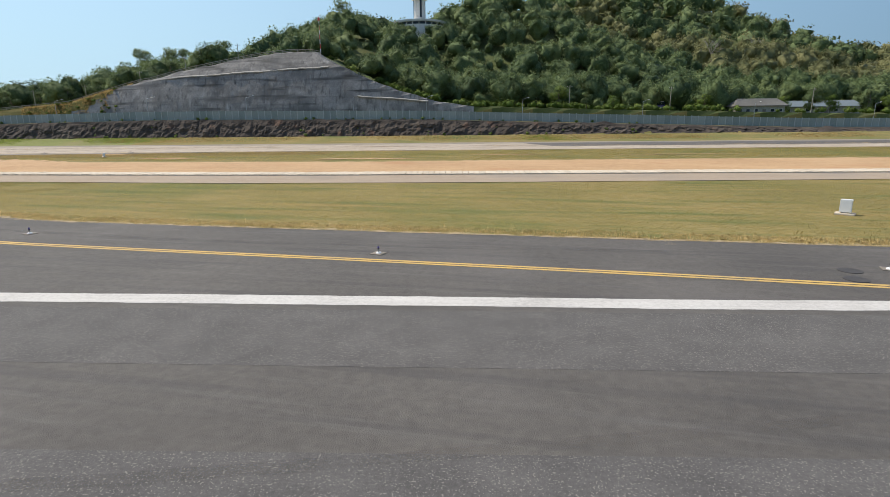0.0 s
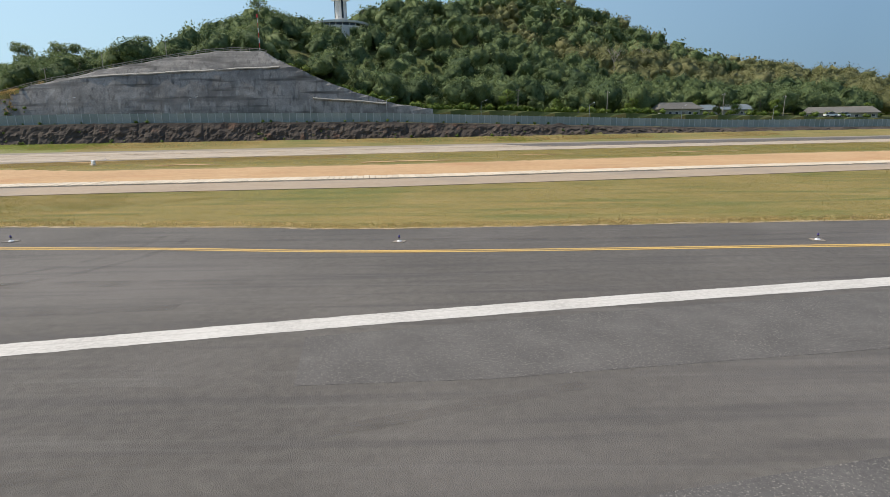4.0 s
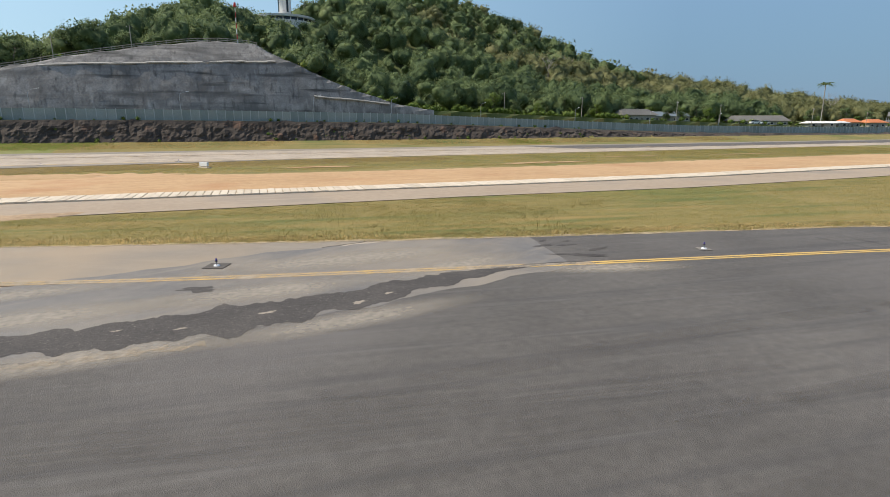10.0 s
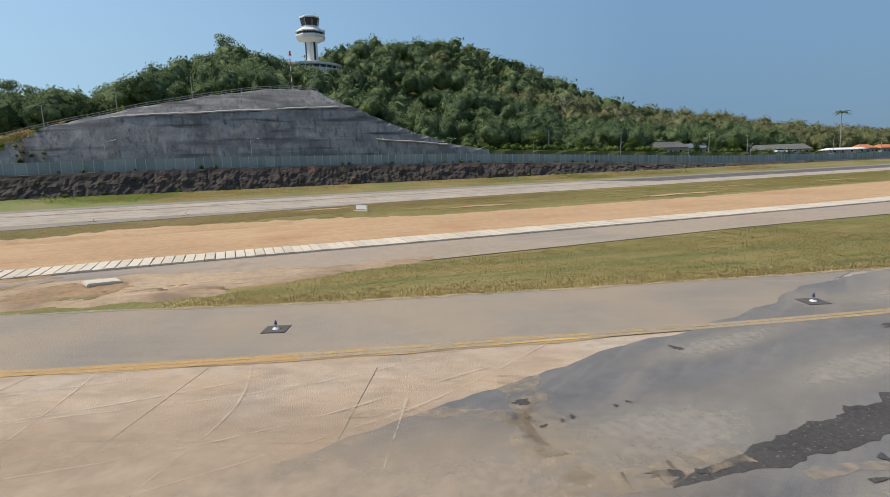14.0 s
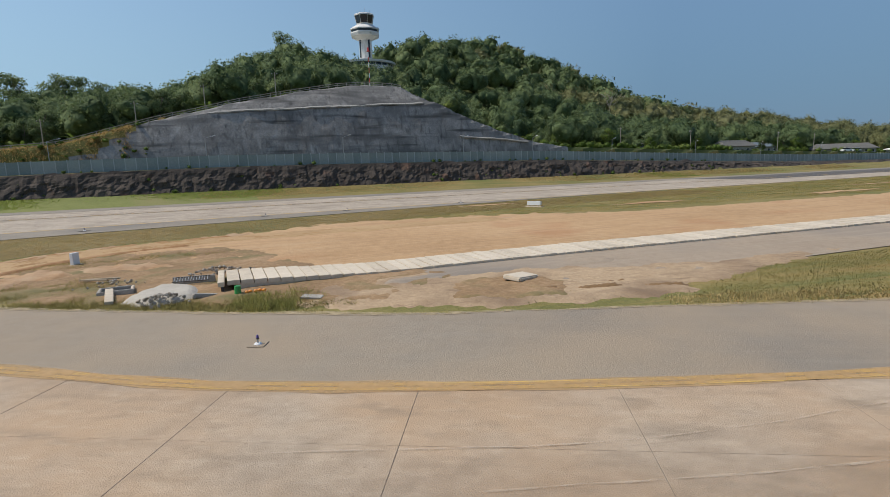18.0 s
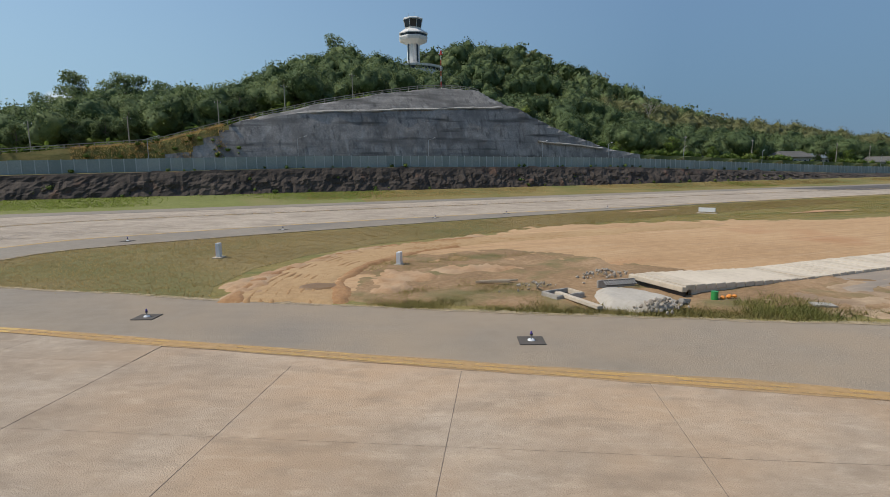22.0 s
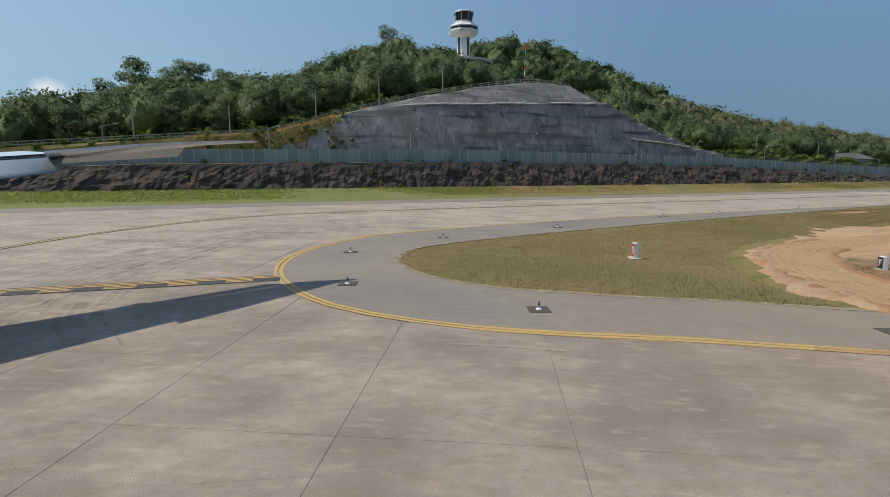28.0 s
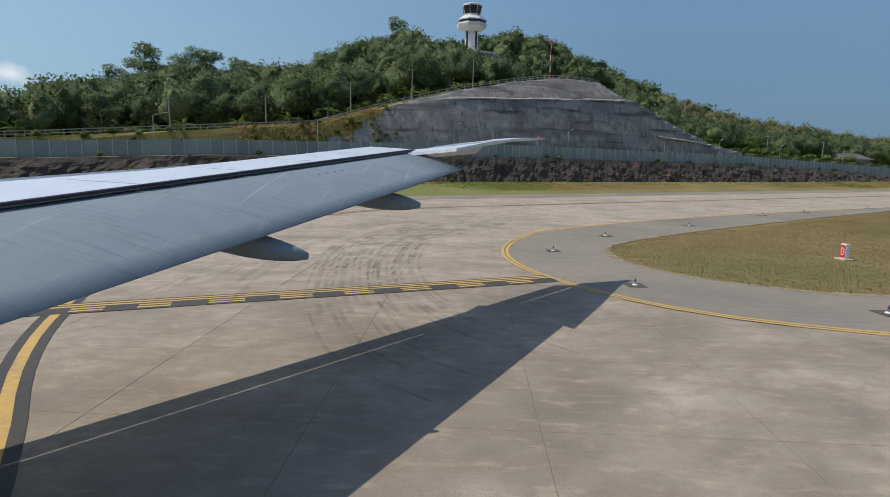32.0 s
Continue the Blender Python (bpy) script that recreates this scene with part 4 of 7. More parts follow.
MARKS = [([(-145.6, 83.5), (-147.4, 88.4), (-147.3, 92), (-145.6, 98.5), (-141, 108), (-133.5, 115), (-125, 117.6)], 1.6, TYRE_MARK), ([(-143.6, 86), (-144.6, 92), (-142.8, 99), (-138, 107), (-131, 112), (-120, 115)], 1.4, TYRE_MARK), ([(12, 9.6), (4, 8.6), (-6, 7.6), (-14, 7.2)], 0.35, TYRE_MARK), ([(30, 10), (10, 6.5), (-8, 5.0)], 0.5, TYRE_MARK), ([(-20, 12.6), (-30, 12.0), (-42, 13.4)], 0.4, TYRE_MARK), ([(-33.4, 33.2), (-33.9, 30.8), (-35.2, 28.2), (-38, 26.4), (-44, 25.8)], 0.4, TYRE_MARK), ([(-31.8, 33), (-32.4, 30.2), (-33.6, 27.6), (-36, 25.4), (-42, 24)], 0.4, TYRE_MARK),
         ([(10, 22.4), (-10, 25.6), (-30, 31)], 0.5, TYRE_MARK), ([(-60, 28), (-45, 26.5), (-28, 23)], 0.8, TYRE_MARK), ([(-62, 25.4), (-48, 23.2), (-30, 20.6)], 0.6, TYRE_MARK), ([(-88, 37), (-70, 30), (-50, 24)], 1.0, TYRE_MARK), ([(-85, 30), (-66, 24), (-50, 21)], 0.8, TYRE_MARK),
         ([(-84, 46.4), (-92, 48.4), (-99, 51.8)], 0.05, PALE_MARK), ([(-76.5, 45.8), (-77.4, 42), (-79.5, 38.5)], 0.05, PALE_MARK), ([(-80.5, 46.6), (-81.5, 43), (-84, 39.6)], 0.05, PALE_MARK), ([(-73, 43.6), (-80, 43.4), (-88, 45.4)], 0.04, PALE_MARK), ([(-75, 41.8), (-82, 41.4), (-90, 43)], 0.05, PALE_MARK), ([(-84.5, 48), (-86.5, 43), (-90, 38.5)], 0.05, PALE_MARK), ([(-72, 42.6), (-78, 40.6), (-86, 40)], 0.04, PALE_MARK), ([(-80, 44.4), (-88, 45.4), (-96, 48.6)], 0.05, PALE_MARK),
         ([(-122, 115.4), (-131, 113.6), (-137.5, 108.5), (-141.5, 102.5), (-145, 98)], 1.4, TYRE_MARK), ([(-118, 118), (-131, 116.6), (-139.5, 110.6), (-144.6, 103.5), (-149, 97)], 1.2, TYRE_MARK), ([(-112, 122), (-133, 120), (-143.4, 112), (-149, 104), (-153, 96)], 1.6, TYRE_MARK), ([(-133.6, 81.9), (-132, 80.8), (-130.6, 79.6)], 0.16, PALE_MARK), ([(-100, 133.4), (-140, 131), (-170, 124)], 2.5, TYRE_MARK), ([(-40, 130), (-90, 133), (-130, 133.5)], 3.0, PALE_MARK)]
mark_z = 0.0245
for pts, wide, m in MARKS:
    dark = m is TYRE_MARK
    lanes = 1 if wide < 1 else 9
    for k in range(lanes):
        mark_z += 0.00008
        path_ = smooth_line(pts, 0.8)
        if lanes > 1:
            path_ = path_[int(random.uniform(0, 0.25) * len(path_)):int(random.uniform(0.75, 1.0) * len(path_)) + 2]
        aside = 0.0 if lanes == 1 else (2 * k / (lanes - 1) - 1 + random.uniform(-0.08, 0.08)) * wide
        ribbon("tyre_mark" if dark else "scuff_mark", path_, wide if lanes == 1 else random.uniform(0.1, 0.26), mark_z, m, "faint dark curved tyre mark on the pavement" if dark else "pale scuffed line on the concrete", "tyre mark" if dark else "scuff", ragged=0.02, off=aside)

# ---- sand, dirt and the covered drain ----
SLAB_NEAR = smooth_line([(160, 46), (53, 54.5), (4.7, 57.5), (-15, 58.5), (-55, 63.4), (-80, 66.6), (-98.3, 68.1)])
sheet("dirt_track", [(160, 40), (47, 49), (4, 50.3), (-20, 51.8), (-42, 55.3), (-59, 57), (-75, 58.8), (-86, 61), (-90, 64)] + [tuple(p) for p in SLAB_NEAR[::-1] if p[0] > -90], 0.012, TRACK, "grey-brown compacted dirt track", "dirt track")
patch("sand_strip", [(160, 47), (53, 55.5), (4.7, 58.5), (-15, 59.5), (-55, 64.4), (-80, 67.6), (-95, 70), (-97, 76), (-100, 79), (-107, 77), (-112.6, 74.6), (-115.6, 77.4), (-115.4, 80.4), (-113.6, 83.2), (-111, 85.4), (-105.2, 89.6), (-97.6, 90.6), (-84, 92), (-66, 89.5), (-55, 84.5), (-12, 79.5), (40, 78.5), (160, 70)], SAND, "bare orange sand strip with a curved haul track", "sand", 0.03, 0.05, 0.75, 1.2, 0.25, ragged=0.9)
MUDDY = material("muddy_sand", [(0.3, 0.2, 0.115), (0.4, 0.28, 0.165), (0.5, 0.365, 0.225)], 0.7, 0.95, 0.7, 5, stain=((0.235, 0.155, 0.09), 0.22, 0.48, 0.66), coords="World")
add_scuffs(MUDDY, (0.22, 0.145, 0.085), -25, 3.0, 0.35, 0.56, 0.7)
patch("sandy_verge", [(-62, 58.5), (-75, 57.2), (-83, 56.2), (-90, 58.9), (-96.5, 63.4), (-97, 66.6), (-92, 67.0), (-84, 66.0), (-79, 62.4), (-74, 60.6)], MUDDY, "trampled sandy verge beside the taxiway", "sand", 0.05, 0.09, 0.4, 0.8, 0.6, ragged=0.8)
patch("brown_soil", [(-90.4, 60.6), (-88.6, 58.4), (-85.4, 58.6), (-83.5, 60.2), (-84.4, 63), (-87, 64.4), (-89.6, 63.6)], TRAMPLED, "churned brown soil on the sandy verge", "soil", 0.085, 0.11, 0.3, 0.9, 0.6, ragged=1.0)
patch("grey_track", [(-93.4, 64.9), (-90, 66.2), (-86, 66.4), (-79.6, 65.8), (-76, 63.6), (-80, 62.6), (-85, 63.8), (-90, 64.0)], TRACK, "grey compacted dirt beside the drain", "dirt track", 0.1, 0.09, 0.3, 0.9, 0.6, ragged=0.7)
patch("clay_bank", [(-116.6, 77.6), (-115.6, 81.5), (-113, 84.8), (-109, 88.2), (-103, 91.4), (-94, 92.4), (-94, 91.4), (-102.5, 90.2), (-108, 86.8), (-111.6, 83.6), (-113.6, 80.6), (-114.2, 77.4)], CLAY, "low red clay bank along the haul track", "bank", 0.13, 0.14, 0.25, 0.7, 1.5, ragged=0.9)
patch("trampled_soil", [(-93, 61.4), (-98, 64.6), (-104, 68.6), (-110.6, 73.4), (-112.4, 75.4), (-110.6, 78.6), (-108.8, 82), (-105, 85.2), (-99.4, 85.6), (-95, 83), (-94, 78), (-92.6, 72.4), (-88, 68.4), (-86, 64.5)], TRAMPLED, "trampled brown soil round the culvert", "soil", 0.06, 0.09, 0.35, 0.9, 0.7, ragged=1.0)
patch("clay_mound", [(-110.6, 75.2), (-109.4, 79), (-107.6, 80.6), (-105.4, 79.4), (-103, 79.8), (-100, 78.6), (-100.4, 76.8), (-104, 77), (-107.5, 76.2), (-109, 74)], CLAY, "low heap of red clay inside the haul track", "bank", 0.15, 0.16, 0.25, 0.9, 1.0, ragged=1.0)
patch("pale_sand", [(-101, 90.2), (-92, 94), (-85, 96.4), (-75, 94), (-66, 91), (-58, 86.5), (-80, 88.6)], SAND, "ragged pale sand along the dry grass", "sand", 0.05, 0.07, 0.5, 1.5, 0.4, ragged=2.4)
damp_soil = material("damp_soil", [(0.21, 0.122, 0.05), (0.27, 0.162, 0.072)], 1.0, 0.5, 0.1, coords="World")
patch("damp_hollow", [(-111.9 + 1.05 * math.cos(k * 0.42) - 0.3 * math.sin(k * 0.42), 77.9 - 0.35 * math.cos(k * 0.42) - 0.8 * math.sin(k * 0.42)) for k in range(15)], damp_soil, "dark damp hollow in the haul track", "damp patch", 0.145, 0.02, 0.15, 0.2, 0.5, ragged=0.1)
HAUL = material("packed_orange_earth", [(0.33, 0.2, 0.088), (0.42, 0.27, 0.128), (0.49, 0.335, 0.175)], 0.5, 0.95, 0.5, 6, coords="World")
PACKED = material("rutted_earth", [(0.3, 0.17, 0.07), (0.37, 0.22, 0.1), (0.43, 0.275, 0.135)], 0.9, 0.95, 0.6, 6, coords="World")
RUT = material("churned_red_earth", [(0.26, 0.128, 0.05), (0.345, 0.188, 0.08), (0.42, 0.255, 0.12)], 0.9, 0.95, 0.9, 6, coords="World")
outer_edge = smooth_line([(-116.3, 77.1), (-115.3, 79.9), (-113.3, 82.9), (-109.7, 87.1), (-105.7, 89.4), (-101.2, 90.7), (-95, 90.9), (-87, 90.6), (-70, 89.4)], 0.6)
inner_edge = smooth_line([(-111.9, 74.3), (-111.2, 76.6), (-110.5, 79.0), (-109.2, 80.9), (-106.9, 83.4), (-103.8, 85.5), (-99.8, 86.8), (-95, 87.0), (-87, 86.6), (-70, 85.4)], 0.6)


def along(line_, n=90):
    """A line in even steps."""
    p = np.asarray(line_, float)
    d = np.r_[0, np.cumsum(np.linalg.norm(np.diff(p, axis=0), axis=1))]
    q = np.linspace(0, d[-1], n)
    return np.stack([np.interp(q, d, p[:, 0]), np.interp(q, d, p[:, 1])], 1)


def lane(name, a, b, mat, label, lift, res, edge, ragged, stop=90):
    """A strip of earth between two shares of the haul track's width."""
    o, k = along(outer_edge)[:stop], along(inner_edge)[:stop]
    patch(name, [tuple(p) for p in o * (1 - a) + k * a] + [tuple(p) for p in (o * (1 - b) + k * b)[::-1]], mat, label, "track", lift, 0.03, res, edge, 0.8, ragged=ragged)


lane("haul_track", 0.0, 1.0, HAUL, "packed orange earth of a curved haul track", 0.085, 0.3, 0.3, 0.3)
for a_, b_, stop_ in ((-0.05, 0.17, 46), (0.86, 1.1, 36)):
    lane("track_rim", a_, b_, RUT, "churned red-brown rim of the haul track", 0.14, 0.2, 0.4, 0.45, stop_)
for a_, w_, stop_ in ((0.16, 0.08, 42), (0.27, 0.07, 60), (0.38, 0.06, 48), (0.49, 0.05, 70), (0.6, 0.06, 56), (0.7, 0.07, 64), (0.79, 0.06, 50)):
    lane("wheel_rut", a_, a_ + w_, PACKED, "brown wheel rut in the haul track", 0.125, 0.14, 0.16, 0.16, stop_)
patch("red_soil", [(-64, 88.2), (-78, 89.4), (-88, 88.2), (-84, 86.6), (-70, 86.4)], CLAY, "strip of red-brown soil on the sand", "soil", 0.05, 0.06, 0.6, 0.8, 0.5, ragged=0.9)
for x, y, rx, ry, tn in ((-83.4, 58.9, 1.5, 0.3, -22), (-80.9, 57.6, 1.3, 0.26, -26), (-85.8, 60.2, 0.9, 0.3, -30), (-82.2, 59.4, 1.0, 0.2, -10)):
    c_, s_ = math.cos(radians(tn)), math.sin(radians(tn))
    patch("muddy_rut", [(x + rx * math.cos(k * 0.4) * c_ - ry * math.sin(k * 0.4) * s_, y + rx * math.cos(k * 0.4) * s_ + ry * math.sin(k * 0.4) * c_) for k in range(16)], damp_soil, "dark churned wheel rut in the verge", "rut", 0.13, 0.06, 0.12, 0.25, 1.2, ragged=0.15)
for i, (x, y, rx, ry) in enumerate([(-12, 85.2, 6, 1.4), (-62, 104, 5, 0.6), (12, 92, 5, 0.6), (-45, 91, 6, 0.8), (40, 88, 7, 0.8)]):
    blob("bare_patch", x, y, rx, ry, -4, 0.02, SAND, "bare sandy patch in the dry grass", "bare patch", 20 + i, 0.5)
drain = tagged(new("covered_drain"), "pale concrete slabs covering a long drain", "drain")
line = smooth_line([(160, 46), (53, 54.5), (4.7, 57.5), (-15, 58.5), (-55, 63.4), (-80, 66.6), (-98.3, 68.1)], 0.25)
seg = np.r_[0, np.cumsum(np.linalg.norm(np.diff(line, axis=0), axis=1))]
bm = bmesh.new()
box(bm, (0.57, 3.15, 0.22), (0, 0, 0), bevel=0.015)
cover = part("cover_slab", bm, SLAB, drain)
first = True
for d in np.arange(0.3, seg[-1] - 95, 0.62):
    s = seg[-1] - d
    x, y = np.interp(s, seg, line[:, 0]), np.interp(s, seg, line[:, 1])
    x2, y2 = np.interp(s - 0.5, seg, line[:, 0]), np.interp(s - 0.5, seg, line[:, 1])
    an = math.degrees(math.atan2(y - y2, x - x2)) + 180
    ob = cover if first else new("cover_slab", cover.data)
    first = False
    ob.parent = drain
    ob.matrix_local = pose(x + 1.6 * -math.sin(radians(an)), y + 1.6 * math.cos(radians(an)), 0.03 + 0.34 * min(1.0, max(0.0, (-91 - x) / 6.5)) + random.uniform(-0.012, 0.012), random.uniform(-0.4, 0.4), 0, an + random.uniform(-0.4, 0.4))
for off in (0.08, 3.12):
    e = offset_line(smooth_line([(150, 46.8), (53, 54.5), (4.7, 57.5), (-15, 58.5), (-55, 63.4), (-80, 66.6), (-97.9, 68.05)]), -off)
    q = offset_line(e, -0.16)
    n = len(e)
    vs = [(*p, 0.1 + 0.2 * min(1.0, max(0.0, (-92.5 - p[0]) / 5))) for p in e] + [(*p, 0.1 + 0.2 * min(1.0, max(0.0, (-92.5 - p[0]) / 5))) for p in q] + [(*p, -0.6) for p in e] + [(*p, -0.6) for p in q]
    fs = [f for i in range(n - 1) for f in ((i, i + 1, n + i + 1, n + i), (i, 2 * n + i, 2 * n + i + 1, i + 1), (n + i, n + i + 1, 3 * n + i + 1, 3 * n + i))]
    mesh_object("drain_wall", vs, fs, SLAB, drain)
# open end of the drain with broken concrete
headwall = tagged(new("culvert_end"), "broken concrete culvert end with a black panel as its shaded mouth", "culvert")
bm = bmesh.new()
box(bm, (0.3, 3.4, 0.22), (-98.42, 69.6, 0.375), (0, 0, -5), 0.025)
part("lintel", bm, SLAB, headwall)
# black panel closes the mouth and paints the shade inside the drain
bm = bmesh.new()
box(bm, (0.12, 3.3, 0.5), (-98.38, 69.6, 0.01), (0, 0, -5))
part("opening", bm, BLACK_PAINT, headwall, "black panel painted for the shade inside the drain")
bm = bmesh.new()
box(bm, (2.0, 0.14, 0.44), (-99.6, 70.9, 0.2), (0, 0, -12), 0.03)
part("back_wall", bm, RUBBLE, headwall, "stained grey wall")
bm = bmesh.new()
box(bm, (1.2, 0.28, 0.22), (-99.3, 67.3, 0.08), (0, 12, 24), 0.05)
part("side_wall", bm, RUBBLE, headwall, "tilted broken side wall")
CEMENT = material("spilled_cement", [(0.34, 0.3, 0.24), (0.43, 0.385, 0.315), (0.5, 0.455, 0.38)], 1.2, 0.9, 0.5, 9, coords="World")
patch("concrete_spill", [(-99.2, 68.9), (-99.3, 67.0), (-100.4, 66.6), (-102.2, 67.1), (-103.1, 68.4), (-102.2, 70.0), (-101.2, 70.9), (-100.2, 70.4), (-99.2, 69.9)], CEMENT, "pale grey spilled concrete apron at the culvert", "concrete spill", 0.3, 0.07, 0.16, 0.8, 0.8, ragged=0.22)
grating = tagged(new("grating"), "rusty ladder-like steel grating leaning on concrete", "grating")
for dy in (-0.24, 0.24):
    bm = bmesh.new()
    box(bm, (2.0, 0.05, 0.05), (0, dy, 0.03), bevel=0.01)
    part("rail", bm, DARK_STEEL, grating)
for k in range(13):
    bm = bmesh.new()
    cone(bm, 0.02, 0.02, 0.5, (-0.9 + 0.15 * k, 0.25, 0.03), (90, 0, 0), 6)
    part("rung", bm, STEEL, grating)
grating.matrix_world = pose(-99.75, 70.5, 0.34, 24, 0, -12) @ Matrix.Diagonal((0.85, 0.8, 0.8, 1))
bm = bmesh.new()
box(bm, (2.5, 0.34, 0.14), (0, 0, 0.07), bevel=0.02)
plank = part("concrete_post", bm, SLAB)
plank.matrix_world = pose(-103.2, 69.4, 0.1, 4, -3, 94)
tagged(plank, "pale concrete post lying in dry grass", "concrete post")
rr = np.random.default_rng(8)


def stone_mesh(name, seed, mat):
    bm = bmesh.new()
    bmesh.ops.create_icosphere(bm, subdivisions=1, radius=1.0)
    r = np.random.default_rng(seed)
    for v in bm.verts:
        v.co = Vector((v.co.x * r.uniform(0.6, 1.2), v.co.y * r.uniform(0.6, 1.2), v.co.z * r.uniform(0.4, 0.8)))
    me = bpy.data.meshes.new(name)
    bm.to_mesh(me)
    bm.free()
    me.materials.append(mat)
    return me


STONE = material("brown_grey_stone", [(0.26, 0.215, 0.16), (0.37, 0.315, 0.245), (0.47, 0.41, 0.33)], 3.0, 0.9, 0.4, per_object=0.3)
STONES = [stone_mesh("stone", 40 + i, STONE) for i in range(4)]
for hx, hy, nn, spread in ((-98.4, 73.2, 90, 0.65), (-103.4, 72.4, 26, 0.45), (-101.0, 67.15, 80, 0.5)):
    heap = tagged(new("rubble_heap"), "heap of broken grey concrete rubble on sand", "rubble", "rubble heaps")
    for k in range(nn):
        q = rr.normal(0, spread, 2)
        s = rr.uniform(0.04, 0.115)
        st = new("stone", STONES[k % 4])
        st.parent = heap
        st.matrix_local = pose(hx + q[0] * 1.3, hy + q[1] * 0.6, 0.06 + s * 0.4 + max(0, 0.35 - 0.3 * float(np.hypot(*q))), rr.uniform(0, 360), rr.uniform(0, 360), 0) @ Matrix.Diagonal((s, s, s, 1))
pit = tagged(new("inspection_pit"), "open concrete pit with a dark inside among rubble", "concrete pit")
for dx, dy, sx, sy in ((0, 0.5, 1.5, 0.14), (0, -0.5, 1.5, 0.14), (0.68, 0, 0.14, 1.0), (-0.68, 0, 0.14, 1.0)):
    bm = bmesh.new()
    box(bm, (sx, sy, 0.5), (-103.0 + dx, 70.6 + dy, 0.02), (0, 0, 0), 0.03)
    part("pit_wall", bm, SLAB if dx > 0 else RUBBLE, pit)
bm = bmesh.new()
box(bm, (1.3, 0.9, 0.04), (-103.0, 70.6, 0.06))
part("pit_water", bm, WATER, pit, "dark still water")
for x, y, t_, c in ((-85.6, 62.2, 20, SLAB), (-95.2, 64.2, -30, RUBBLE)):
    bm = bmesh.new()
    big_ = x > -90
    box(bm, (1.6, 1.0, 0.22) if big_ else (0.9, 0.5, 0.1), (0, 0, 0.11 if big_ else 0.05), bevel=0.05 if big_ else 0.02)
    s = part("loose_slab", bm, c)
    s.matrix_world = pose(x, y, 0.05, 3, 4, t_)
    tagged(s, "loose weathered concrete slab lying on sand", "concrete slab", "loose slabs")
bm = bmesh.new()
cone(bm, 0.15, 0.14, 0.38, seg=16)
s = part("drum", bm, PLASTIC_GREEN)
s.matrix_world = pose(-97.95, 66.95, 0.05)
tagged(s, "small green plastic drum beside the culvert", "drum")
for k in range(5):
    bm = bmesh.new()
    bmesh.ops.create_icosphere(bm, subdivisions=2, radius=0.1)
    for v in bm.verts:
        v.co.z *= 0.7
        v.co += v.co * 0.25 * noise.noise(v.co * 6 + Vector((k, 0, 0)))
    s = part("bag", bm, PLASTIC_ORANGE)
    s.matrix_world = pose(-97.6 + 0.2 * k, 66.85 + 0.1 * (k % 2), 0.12)
    tagged(s, "crumpled orange plastic bag on the ground", "bag", "orange bags")
for x, y, L_, t_ in ((-103.9, 74.4, 1.9, 150), (-104.3, 74.3, 1.7, 142)):
    bm = bmesh.new()
    box(bm, (L_, 0.12, 0.08), (0, 0, 0.04), bevel=0.01)
    s = part("timber", bm, DRY_WOOD)
    s.matrix_world = pose(x, y, 0.14, 0, 2, t_)
    tagged(s, "pale weathered timber lying on clay", "timber", "timbers")

# ---- cut rock bank below the fence ----
bx_ = np.arange(-262, 150, 0.55)
bt_ = np.linspace(0, 1, 14)
BX, BT = np.meshgrid(bx_, bt_)
top_ = embankment(BX) - 0.05
foot_ = 1.45
bz_ = foot_ - 0.5 + (top_ - foot_ + 0.5) * BT
ridge_ = np.array([noise.noise(Vector((x * 0.3, t * 1.6, 2))) + 0.7 * noise.noise(Vector((x * 0.9, t * 4.5, 5))) + 0.4 * noise.noise(Vector((x * 2.1, t * 9, 8))) for x, t in zip(BX.ravel(), BT.ravel())]).reshape(BX.shape)
by_ = 163.3 + 3.2 * BT - 0.05 * (BX + 50) - 0.9 * ridge_ * np.sin(np.pi * np.clip(BT * 0.9 + 0.08, 0, 1)) - 0.35
m_, n_ = BX.shape
fs = [(j * n_ + i, j * n_ + i + 1, (j + 1) * n_ + i + 1, (j + 1) * n_ + i) for j in range(m_ - 1) for i in range(n_ - 1)]
bank = mesh_object("rock_bank", np.stack([BX.ravel(), by_.ravel(), bz_.ravel()], 1).tolist(), fs, DARKROCK)
tagged(bank, "dark craggy cut rock bank below the fence", "rock bank", kind="structure")

# ---- fence ----
fence = tagged(new("fence"), "long grey-green panel fence on a rock bank", "fence")
bm = bmesh.new()
for zc in (0.69, 2.03):
    box(bm, (1.88, 0.05, 1.27), (0, 0, zc))
for zc in (0.03, 1.36, 2.69):
    box(bm, (1.9, 0.09, 0.09), (0, 0, zc))
panel = part("panel", bm, FENCE, fence)
bm = bmesh.new()
box(bm, (0.16, 0.2, 3.0), (0, -0.06, 1.33))
post = part("post", bm, FENCE_POST, fence)
for k, x in enumerate(np.arange(-235, 362, 2.0)):
    y = 168.4 - 0.05 * (x + 50) + 0.4 * math.sin(x * 0.03)
    z = float(embankment(x))
    sl = math.degrees(math.atan((float(embankment(x + 2)) - z) / 2))
    for me_, dx in ((panel, 0), (post, 1.0)):
        ob = me_ if k == 0 else new(me_.name.split(".")[0], me_.data)
        ob.parent = fence
        ob.matrix_local = pose(x + dx, y, z - 0.12 + 0.03 * random.uniform(-1, 1), random.uniform(-0.6, 0.6), -sl if me_ is panel else 0, -2.9)


